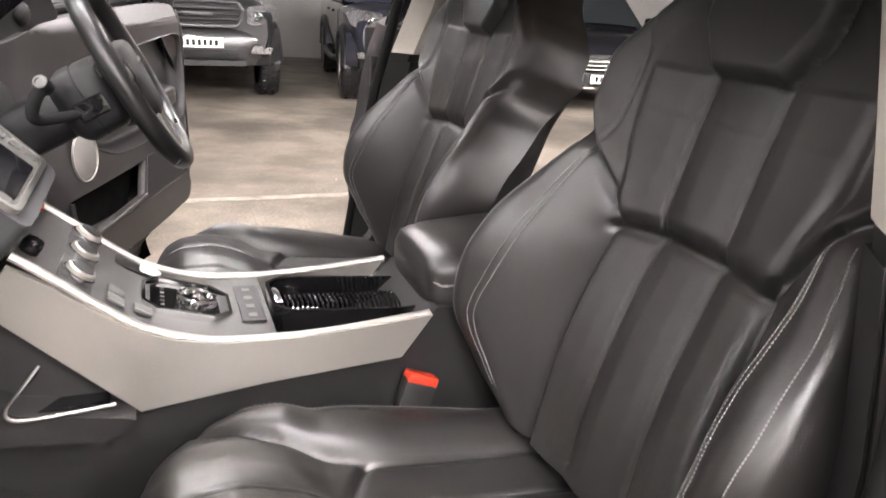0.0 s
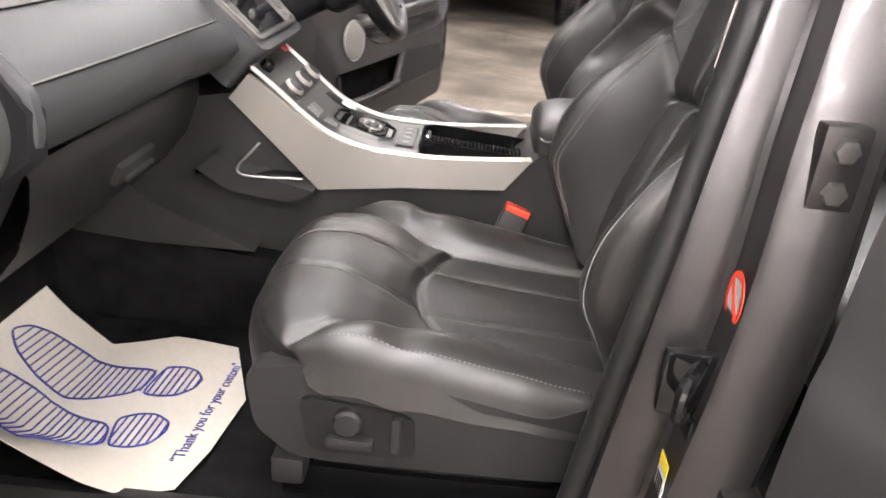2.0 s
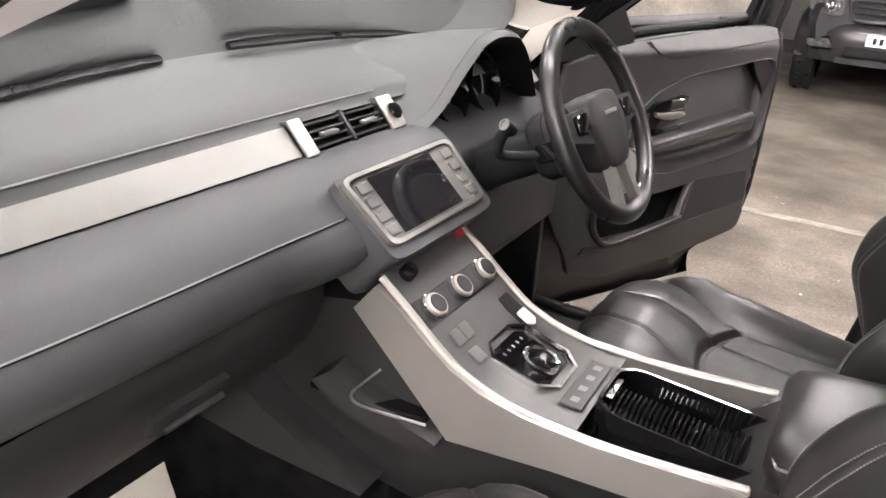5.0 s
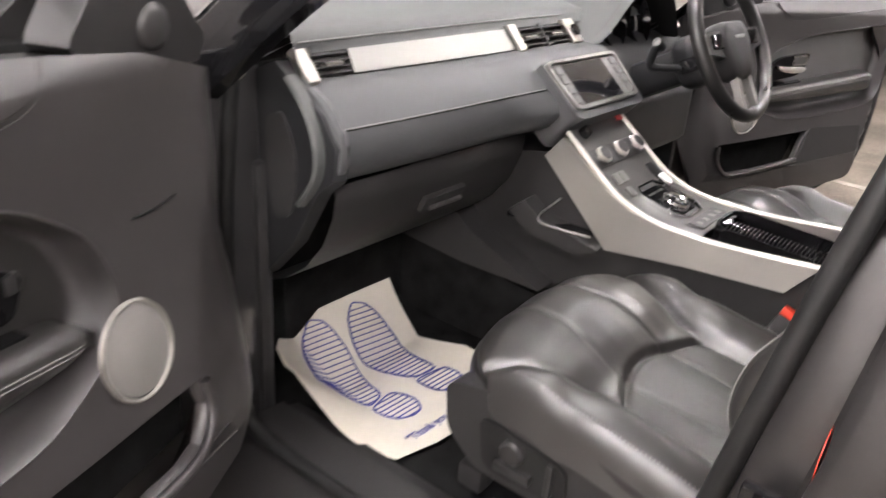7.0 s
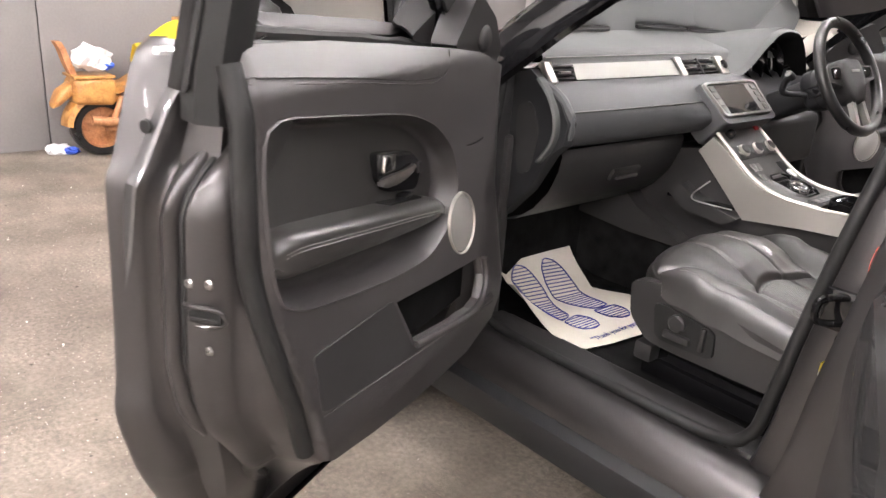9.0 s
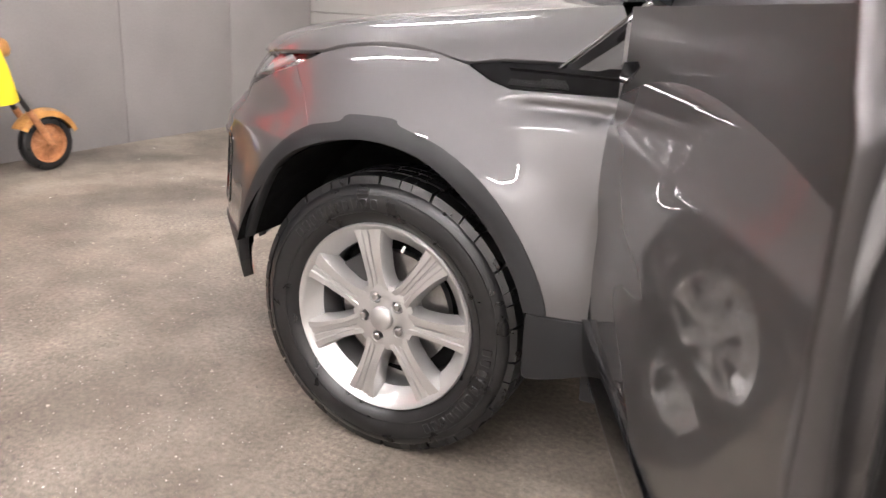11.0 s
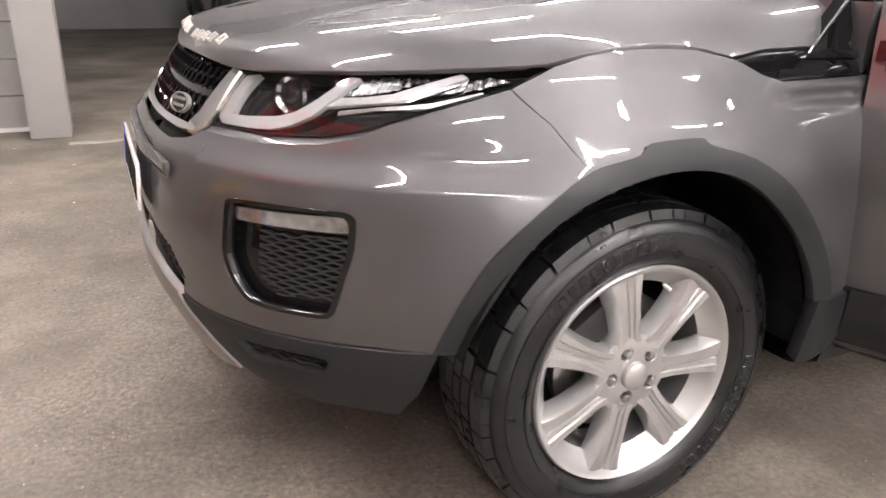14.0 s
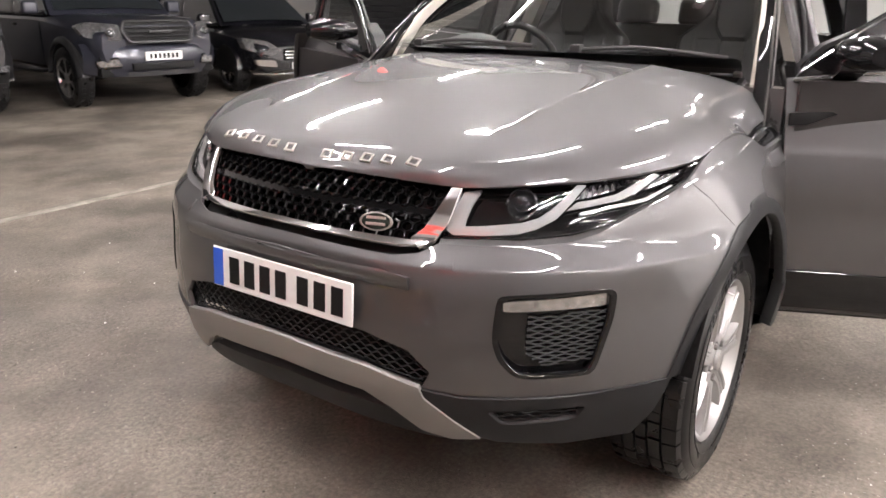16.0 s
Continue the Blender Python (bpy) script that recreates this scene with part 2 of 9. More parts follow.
LEATHER_SEAT = ribbed(material("black_grained_seat_leather", (0.0165, 0.0158, 0.0153), 0.35, 0, 0.15, 7, 160, 0.12, 700, rough_var=0.06, spec=0.7), 210, 0.25, "Y")
DOOR_TRIM = material("warm_grey_door_trim", (0.0305, 0.0278, 0.0280), 0.38, 0, 0.1, 5, 300, 0.2, 800, rough_var=0.05, spec=0.55)
BADGE = material("dark_green_badge", (0.006, 0.013, 0.009), 0.45, 0, 0.1, 30, spec=0.3)
THREAD_DARK = material("dark_thread", (0.06, 0.058, 0.056), 0.8, 0, 0.2, 30)
THREAD = material("grey_thread", (0.19, 0.185, 0.18), 0.8, 0, 0.2, 30)
DASH = material("grey_soft_dash", (0.052, 0.053, 0.055), 0.48, 0, 0.12, 5, 300, 0.2, 800, spec=0.35)
DASH_TOP = material("grey_stitched_dash_top", (0.056, 0.0585, 0.0575), 0.55, 0, 0.1, 4, 300, 0.25, 700, spec=0.35)
PLASTIC = material("dark_grey_plastic", (0.0215, 0.0206, 0.0207), 0.44, 0, 0.14, 6, 300, 0.15, 900, spec=0.3)
PLASTIC_LIGHT = material("grey_button_plastic", (0.11, 0.108, 0.102), 0.45, 0.1, 0.1, 20)
CARPET = material("black_carpet", (0.009, 0.009, 0.009), 1.0, 0, 0.6, 18, 420, 0.8, 500, spec=0.03)
PAPER = material("cream_paper", (0.62, 0.58, 0.50), 0.75, 0, 0.06, 7, 90, 0.1, 60)
INK = material("blue_print", (0.03, 0.033, 0.22), 0.6, 0, 0.2, 20)
RED = material("red_plastic", (0.62, 0.045, 0.02), 0.4, 0, 0.1, 20)
WHITE = material("white_plastic", (0.72, 0.72, 0.70), 0.4, 0, 0.08, 9)
PLATE = material("white_reflective_plate", (0.78, 0.78, 0.76), 0.35, 0, 0.03, 9)
BLUE = material("blue_plate_band", (0.02, 0.10, 0.55), 0.4, 0, 0.05, 9)
BLACK = material("black_print", (0.008, 0.008, 0.008), 0.6, 0, 0.1, 9, spec=0.15)
BEIGE = material("pale_headlining", (0.52, 0.49, 0.43), 0.85, 0, 0.06, 6, 200)
CLEAR = glass_material("clear_lamp_cover", (0.93, 0.94, 0.95), 0.02, 1.5)
SCREEN_GLASS = glass_material("windscreen_glass", (0.80, 0.84, 0.83), 0.0, 1.5)
GUIDE = material("frosted_light_guide", (0.40, 0.395, 0.385), 0.22, 0.0, 0.05, 20, coat=1.0)
LAMP_STRIP = material("clear_strip_lamp", (0.45, 0.445, 0.44), 0.15, 0.8, 0.55, 26, 60, coat=1.0)
STEEL = material("brushed_steel", (0.34, 0.33, 0.32), 0.35, 1.0, 0.2, 20)
SPEAKER = ribbed(material("grey_speaker_mesh", (0.23, 0.22, 0.21), 0.5, 0.4, 0.1, 300, 900, 0.4, 1600), 500, 0.3)
HAZARD = material("red_switch", (0.4, 0.03, 0.03), 0.4)
CONSOLE_TOP = material("satin_grey_console_top", (0.060, 0.058, 0.056), 0.40, 0.3, 0.06, 9, 300, 0.05, 900)
GRIP = material("worn_black_wheel_leather", (0.011, 0.0107, 0.0105), 0.30, 0, 0.2, 14, 200, 0.1, 600, rough_var=0.08, spec=0.7)
YELLOW = material("yellow_label", (0.75, 0.6, 0.03), 0.5)


# ---- the workshop hall ----
def floor_material():
    m = material("worn_concrete", (0.145, 0.125, 0.104), 0.62, 0, 0.45, 0.9, 60, 0.7, 150, col2=(0.335, 0.293, 0.242), rough_var=0.18)
    nt = m.node_tree
    b = nt.nodes["Principled BSDF"]
    tc = nt.nodes.new("ShaderNodeTexCoord")
    stain = nt.nodes.new("ShaderNodeTexNoise")
    stain.inputs["Scale"].default_value, stain.inputs["Detail"].default_value, stain.inputs["Roughness"].default_value = 1.35, 10, 0.68
    grit = nt.nodes.new("ShaderNodeTexVoronoi")
    grit.inputs["Scale"].default_value = 62
    for n in (stain, grit):
        nt.links.new(tc.outputs["Object"], n.inputs["Vector"])
    speck = nt.nodes.new("ShaderNodeTexNoise")
    speck.inputs["Scale"].default_value, speck.inputs["Detail"].default_value, speck.inputs["Roughness"].default_value = 55, 8, 0.9
    nt.links.new(tc.outputs["Object"], speck.inputs["Vector"])
    rs = nt.nodes.new("ShaderNodeMapRange")
    rs.inputs[1].default_value, rs.inputs[2].default_value, rs.inputs[3].default_value, rs.inputs[4].default_value = 0.40, 0.60, 0.66, 1.34
    nt.links.new(speck.outputs["Fac"], rs.inputs[0])
    sm_ = nt.nodes.new("ShaderNodeVectorMath")
    sm_.operation = "SCALE"
    nt.links.new(b.inputs["Base Color"].links[0].from_socket, sm_.inputs[0])
    patch = nt.nodes.new("ShaderNodeTexNoise")
    patch.inputs["Scale"].default_value, patch.inputs["Detail"].default_value = 1.5, 6
    nt.links.new(tc.outputs["Object"], patch.inputs["Vector"])
    pr = nt.nodes.new("ShaderNodeMapRange")
    pr.inputs[1].default_value, pr.inputs[2].default_value, pr.inputs[3].default_value, pr.inputs[4].default_value = 0.40, 0.60, 0.30, 1.3
    nt.links.new(patch.outputs["Fac"], pr.inputs[0])
    less = nt.nodes.new("ShaderNodeMath")
    less.operation = "SUBTRACT"
    less.inputs[1].default_value = 1.0
    nt.links.new(rs.outputs[0], less.inputs[0])
    amp = nt.nodes.new("ShaderNodeMath")
    amp.operation = "MULTIPLY_ADD"
    amp.inputs[2].default_value = 1.0
    nt.links.new(less.outputs[0], amp.inputs[0])
    nt.links.new(pr.outputs[0], amp.inputs[1])
    nt.links.new(amp.outputs[0], sm_.inputs["Scale"])
    r1 = nt.nodes.new("ShaderNodeMapRange")
    r1.inputs[1].default_value, r1.inputs[2].default_value = 0.40, 0.60
    nt.links.new(stain.outputs["Fac"], r1.inputs[0])
    mul = nt.nodes.new("ShaderNodeMix")
    mul.data_type, mul.blend_type = "RGBA", "MULTIPLY"
    mul.inputs[7].default_value = (0.54, 0.525, 0.51, 1)
    inv = nt.nodes.new("ShaderNodeMath")
    inv.operation = "SUBTRACT"
    inv.inputs[0].default_value = 1
    nt.links.new(r1.outputs[0], inv.inputs[1])
    nt.links.new(inv.outputs[0], mul.inputs[0])
    nt.links.new(sm_.outputs[0], mul.inputs[6])
    r2 = nt.nodes.new("ShaderNodeMapRange")
    r2.inputs[1].default_value, r2.inputs[2].default_value, r2.inputs[3].default_value, r2.inputs[4].default_value = 0.05, 0.16, 1, 0
    nt.links.new(grit.outputs["Distance"], r2.inputs[0])
    gate = nt.nodes.new("ShaderNodeTexNoise")
    gate.inputs["Scale"].default_value = 5.0
    nt.links.new(tc.outputs["Object"], gate.inputs["Vector"])
    g2 = nt.nodes.new("ShaderNodeMapRange")
    g2.inputs[1].default_value, g2.inputs[2].default_value = 0.44, 0.66
    nt.links.new(gate.outputs["Fac"], g2.inputs[0])
    gm = nt.nodes.new("ShaderNodeMath")
    gm.operation = "MULTIPLY"
    nt.links.new(r2.outputs[0], gm.inputs[0])
    nt.links.new(g2.outputs[0], gm.inputs[1])
    add = nt.nodes.new("ShaderNodeMix")
    add.data_type = "RGBA"
    add.inputs[7].default_value = (0.40, 0.365, 0.315, 1)
    nt.links.new(gm.outputs[0], add.inputs[0])
    nt.links.new(mul.outputs[2], add.inputs[6])
    nt.links.new(add.outputs[2], b.inputs["Base Color"])
    return m


FLOOR = floor_material()
WALL_DARK = material("dark_grey_wall_paint", (0.200, 0.187, 0.182), 0.75, 0, 0.12, 1.5, 60, 0.2, 90)
WALL_GREY = material("light_grey_wall_paint", (0.245, 0.233, 0.222), 0.7, 0, 0.1, 2.0, 60, 0.3, 70)
WALL_PALE = material("pale_wall_paint", (0.64, 0.62, 0.60), 0.8, 0, 0.1, 1.2, 50)
# for the unseen north wall, whitened to bounce light onto the car
WALL_WHITE = material("white_wall_paint", (0.80, 0.785, 0.765), 0.75, 0, 0.06, 1.2, 50)
CEIL = material("grey_ceiling_board", (0.15, 0.147, 0.143), 0.85, 0, 0.1, 1.0, 40)
SHUTTER = material("dark_shutter", (0.05, 0.05, 0.052), 0.45, 0.4, 0.2, 3)
LINE = material("worn_white_paint", (0.30, 0.275, 0.235), 0.7, 0, 0.5, 7, 60)

GRIT = material("loose_grit", (0.10, 0.09, 0.08), 0.8, 0, 0.5, 40, 300, col2=(0.62, 0.57, 0.50))


def loose_grit():
    """Small stones and crumbs lying in loose drifts round the car."""
    rnd = random.Random(11)
    pts, faces = [], []
    for c in range(230):
        cx, cy = rnd.uniform(-2.6, 3.4), rnd.choice((rnd.uniform(1.05, 4.2), rnd.uniform(-2.4, 1.2)))
        if cx < 0.9 and abs(cy) < 1.05:
            cx = rnd.uniform(0.95, 3.4)
        spread = rnd.uniform(0.12, 0.5)
        for n in range(rnd.randint(14, 44)):
            x, y = rnd.gauss(cx, spread), rnd.gauss(cy, spread)
            if x > 3.85:
                continue
            r = 0.0018 + 0.0024 * rnd.random() + (0.004 * rnd.random() if rnd.random() < 0.12 else 0)
            k, a = len(pts), rnd.uniform(0, 6.3)
            pts += [(x + r * rnd.uniform(0.7, 1.3) * math.cos(a + 1.57 * i), y + r * rnd.uniform(0.7, 1.3) * math.sin(a + 1.57 * i), r * rnd.uniform(0.1, 0.5)) for i in range(4)]
            pts += [(x, y, r * rnd.uniform(0.8, 1.3)), (x, y, 0.0)]
            for i in range(4):
                faces += [(k + i, k + (i + 1) % 4, k + 4), (k + (i + 1) % 4, k + i, k + 5)]
    me = bpy.data.meshes.new("loose_grit")
    me.from_pydata(pts, [], faces)
    nt = GRIT.node_tree
    geo, ramp = nt.nodes.new("ShaderNodeNewGeometry"), nt.nodes.new("ShaderNodeMix")
    ramp.data_type = "RGBA"
    ramp.inputs[6].default_value, ramp.inputs[7].default_value = (0.06, 0.053, 0.047, 1), (0.44, 0.40, 0.345, 1)
    nt.links.new(geo.outputs["Random Per Island"], ramp.inputs[0])
    nt.links.new(ramp.outputs[2], nt.nodes["Principled BSDF"].inputs["Base Color"])
    tagged(part("loose_grit", me, GRIT), "loose grit and crumbs on worn concrete", "grit", kind="stuff")


X0, X1, Y0, Y1, ZC = -14.0, 3.95, -14.0, 7.6, 3.7


tagged(part("floor", box(X0 - 0.2, X1 + 3.0, Y0 - 0.2, Y1 + 0.2, -0.12, 0, 0), FLOOR), "stained worn concrete workshop floor", "floor", kind="structure")
loose_grit()
tagged(part("floor_line", box(-13, 1.2, -3.76, -3.68, 0.0, 0.004, 0), LINE), "worn white painted line across the concrete", "floor marking", kind="structure")
wall_e = tagged(part("wall_east", box(X1 + 0.03, X1 + 0.25, -4.5, Y1, 0, ZC, 0), WALL_DARK), "dark grey painted panel wall", "wall", kind="structure")
for k in range(9):
    y0 = -4.3 + 1.25 * k
    part("panel", box(X1, X1 + 0.03, y0 + 0.004, y0 + 1.246, 0.0, ZC, 0.003), WALL_DARK, wall_e)
wall_b = tagged(part("wall_block", box(1.45, X1 + 2.8, -4.55, -4.33, 0, ZC, 0), WALL_GREY), "light grey painted wall of long horizontal panels", "wall", kind="structure")
block = bpy.data.meshes.new("block")
_b = box(0, 2.5, -0.03, 0, 0, 0.26, 0.006, 1)
_b.to_mesh(block)
_b.free()
block.materials.append(WALL_GREY)
for r in range(14):
    ob = new("panel", block)
    ob.parent = wall_b
    ob.location = (1.45, -4.30 + 0.002 * math.sin(r * 3), 0.265 * r)
tagged(part("trim_skirting", box(1.45, X1, -4.30, -4.27, 0, 0.03, 0.004), WALL_PALE), "rough mortar fillet at foot of wall", "trim", kind="structure")
tagged(part("wall_pier", box(1.18, 1.45, -4.4, -3.95, 0, ZC, 0.01), WALL_GREY), "grey painted steel post at end of block wall", "pillar", kind="structure")
tagged(part("wall_south", box(X0, X1 + 3.0, Y0 - 0.2, Y0, 0, ZC, 0), WALL_GREY), "grey painted far wall", "wall", kind="structure")
tagged(part("wall_side", box(X1 + 2.8, X1 + 3.0, Y0, -4.35, 0, ZC, 0), WALL_PALE), "pale painted side wall", "wall", kind="structure")
# out of view; its place and white are chosen to brighten the car's side
tagged(part("wall_north", box(X0, X1 + 0.2, Y1, Y1 + 0.2, 0, ZC, 0), WALL_WHITE), "unseen white wall that bounces light onto the car", "wall", kind="structure")
tagged(part("wall_west_pale", box(X0 - 0.2, X0, -5, Y1, 0, ZC, 0), WALL_PALE), "pale painted wall", "wall", kind="structure")
wall_w = tagged(part("wall_west", box(X0 - 0.2, X0, Y0, -5, 0, ZC, 0), SHUTTER), "dark wall with roller shutters", "wall", kind="structure")
for k in range(24):
    part("slat", box(X0, X0 + 0.03, -14.0, -5.0, 0.15 * k + 0.01, 0.15 * k + 0.14, 0.012, 1), SHUTTER, wall_w)
tagged(part("ceiling", box(X0 - 0.2, X1 + 3.0, Y0 - 0.2, Y1 + 0.2, ZC, ZC + 0.2, 0), CEIL), "grey boarded ceiling", "ceiling", kind="structure")

TUBE = glow("fluorescent_tube", (1.0, 0.932, 0.93), TUBE_POWER)


def ceiling_light():
    t = thing("ceiling_light", "white fluorescent batten lamp fixed under the ceiling", "ceiling light", (0, 0, 0), "rows of ceiling lights")
    part("body", box(-0.78, 0.78, -0.05, 0.05, -0.06, 0.0, 0.006), WHITE, t)
    part("tube", tube([(-0.75, 0, -0.085), (0.75, 0, -0.085)], 0.02, 8), TUBE, t, "lit fluorescent tube")
    for s in (-1, 1):
        part("cap", box(s * 0.765 - 0.012, s * 0.765 + 0.012, -0.02, 0.02, -0.11, -0.05, 0.004), WHITE, t)
    return t


_first = ceiling_light()
_n = 0
for iy in range(3, 9):
    for ix in range(5):
        if ix == 4 and iy == 3:
            continue
        at = pose(-9.6 + 2.9 * ix, -11.3 + 2.25 * iy, ZC)
        if _n == 0:
            _first.matrix_world = at
        else:
            copy_thing(_first, at)
        _n += 1
# two more lamps out of view, added to brighten the car's left side
for ix in (2, 3):
    copy_thing(_first, pose(-9.6 + 2.9 * ix, 3.325, ZC))


# ---- the car: outer skin of the front end ----
car = thing("car", "metallic grey estate car with both side doors standing open", "car")

NOSE = curve((0.28, 0.84), (0.36, 0.885), (0.42, 0.91), (0.5, 0.935), (0.62, 0.94), (0.74, 0.922), (0.80, 0.90), (0.86, 0.85), (0.90, 0.83), (0.98, 0.775), (1.04, 0.70))
WIDE = curve((0.28, 0.965), (0.5, 0.99), (0.75, 0.985), (0.9, 0.965), (1.0, 0.93), (1.05, 0.90), (1.12, 0.84))
POWER = 2.3


def flare(x, z):
    return 0.042 * math.exp(-((math.hypot(x, z - 0.37) - 0.47) / 0.1) ** 2)


def skin0(u, z):
    s, a = (1 if u >= 0 else -1), abs(u)
    if a <= 1:
        x, y = NOSE(z) * math.cos(a * math.pi / 2) ** (2 / POWER) if a < 1 else 0.0, WIDE(z) * math.sin(a * math.pi / 2) ** (2 / POWER)
    else:
        x, y = 1 - a, WIDE(z)
    y += flare(x, z) * min(1, y / 0.9) ** 3
    crease = 0.013 * max(0.0, 1 - abs(z - 0.812) / (0.062 if z > 0.812 else 0.15)) ** 1.5 * max(0, min(1, (x - 0.12) / 0.35))
    x -= 0.022 * max(0, 1 - (y / 0.5) ** 2) ** 2 * max(0, min(1, (0.84 - z) / 0.05))
    return V(x + crease * x / 0.9, s * (y + crease * y / 0.98), z)


def skin(u, z, off=0.0):
    p = skin0(u, z)
    if off:
        e = 1e-3
        n = (skin0(u + e, z) - skin0(u - e, z)).cross(skin0(u, z + e) - skin0(u, z - e)).normalized()
        if n.dot(p - V(-0.6, 0, 0.6)) < 0:
            n = -n
        p = p + off * n
    return p


def at_skin(off):
    return lambda u, z: skin(u, z, off)


def U(x, y, z):
    """Where a point of the skin lies along its outline."""
    s = 1 if y >= 0 else -1
    if x <= 0:
        return s * (1 - x), z
    y = abs(y)
    y = max(0.0, y - flare(x, z) * min(1, y / 0.9) ** 3)
    return s * math.atan2((y / WIDE(z)) ** (POWER / 2), (x / NOSE(z)) ** (POWER / 2)) / (math.pi / 2), z


def UL(*pts):
    return [U(*p) for p in pts]


def both(half):
    """A left half outline, from the middle round to the middle, with its mirror image."""
    return half + [(-u, z) for u, z in reversed(half) if abs(u) > 1e-6]


def flip(poly):
    return [(-u, z) for u, z in poly]


ARCH_OUT = [(0.475, 0.94, 0.506), (0.424, 0.96, 0.620), (0.366, 0.98, 0.711), (0.264, 0.995, 0.805), (0.192, 0.995, 0.848), (0.150, 1.0, 0.860), (0.090, 1.0, 0.873), (0.066, 1.0, 0.891),
            (-0.050, 1.0, 0.893), (-0.076, 1.0, 0.878), (-0.189, 1.0, 0.844), (-0.302, 1.0, 0.775), (-0.395, 1.0, 0.672), (-0.455, 1.0, 0.570), (-0.476, 1.0, 0.503)]
ARCH_IN = [(0.425, 0.955, 0.508), (0.381, 0.972, 0.596), (0.311, 0.99, 0.710), (0.217, 1.0, 0.788), (0.069, 1.0, 0.834), (-0.070, 1.0, 0.833), (-0.192, 1.0, 0.789), (-0.313, 1.0, 0.691), (-0.390, 1.0, 0.585), (-0.424, 1.0, 0.503)]
ARCH_OUT = [tuple(p) for p in smooth_path(ARCH_OUT, 3)]
ARCH_IN = [tuple(p) for p in smooth_path(ARCH_IN, 4)]
FOG = UL((0.776, 0.601, 0.747), (0.764, 0.614, 0.757), (0.591, 0.805, 0.765), (0.577, 0.82, 0.75), (0.586, 0.822, 0.681), (0.62, 0.8, 0.556), (0.636, 0.788, 0.54), (0.755, 0.653, 0.539), (0.784, 0.617, 0.585), (0.793, 0.6, 0.64))
FOG = rounded(FOG, 0.3, 3)
LAMP_LOW = [(0.783, 0.437, 0.869), (0.697, 0.616, 0.873), (0.616, 0.718, 0.885), (0.565, 0.764, 0.900), (0.51, 0.798, 0.922), (0.417, 0.846, 0.953), (0.305, 0.88, 0.985)]
LAMP_SHELF = [(x, y, z - d) for (x, y, z), d in zip(LAMP_LOW, (0.012, 0.013, 0.013, 0.011, 0.006, 0.003, 0.0))]
bumper_half = UL((0.85, 0, 0.832), (0.83, 0.336, 0.826), (0.808, 0.40, 0.836), *LAMP_SHELF) + UL((0.247, 0.937, 0.927)) + UL(*ARCH_OUT[12::-1]) + \
    UL((0.54, 0.882, 0.499), (0.625, 0.797, 0.491), (0.71, 0.71, 0.489), (0.825, 0.536, 0.487), (0.867, 0.445, 0.498), (0.861, 0.466, 0.544), (0.882, 0.413, 0.598), (0.913, 0.295, 0.628), (0.94, 0, 0.648))
bumper = part("front_bumper", sheet(both(bumper_half), at_skin(0), 0.03, 0.0098, [FOG, flip(FOG)], 0.014), PAINT, car)
# stepped ledge above the plate
ledge = [(u, z) for u, z in both(UL((0.9, 0, 0.800), (0.87, 0.33, 0.796), (0.85, 0.40, 0.782), (0.86, 0.405, 0.752), (0.90, 0.2, 0.762), (0.92, 0, 0.766)))]
part("ledge", sheet(ledge, lambda u, z: skin(u, z, 0.001 + 0.018 * math.sin(max(0, min(1, (z - 0.75) / 0.05)) * 2.2) * max(0, min(1, (0.36 - abs(u)) / 0.07))), 0.03, 0.006, (), 0.016), PAINT, bumper)
for s in (1, -1):
    w = rounded(UL((0.824, 0.424, 0.815), (0.812, 0.43, 0.836), (0.788, 0.487, 0.834), (0.806, 0.497, 0.806), (0.83, 0.437, 0.805)), 0.25, 3)
    part("washer_cover", sheet(w if s > 0 else flip(w), at_skin(0.003), 0.01, 0.01, (), 0.004), PAINT, bumper)
for s in (1, -1):
    edge = [(u, z, LAMP_LOW[i][2]) for i, (u, z) in enumerate(UL(*LAMP_SHELF))]
    for i in range(2):
        edge = [edge[0]] + [tuple(p[n] * 0.75 + q[n] * 0.25 if k == 0 else p[n] * 0.25 + q[n] * 0.75 for n in range(3)) for p, q in zip(edge, edge[1:]) for k in (0, 1)] + [edge[-1]]
    part("lamp_shelf", loft([[skin(s * u, z - 0.001, -0.0015) for u, z, _ in edge], [skin(s * u, z * 0.7 + zl * 0.3, -0.006) for u, z, zl in edge], [skin(s * u, zl + 0.002, -0.013) for u, z, zl in edge]], caps=False, closed=False), PAINT, bumper, "painted shelf under the headlight")
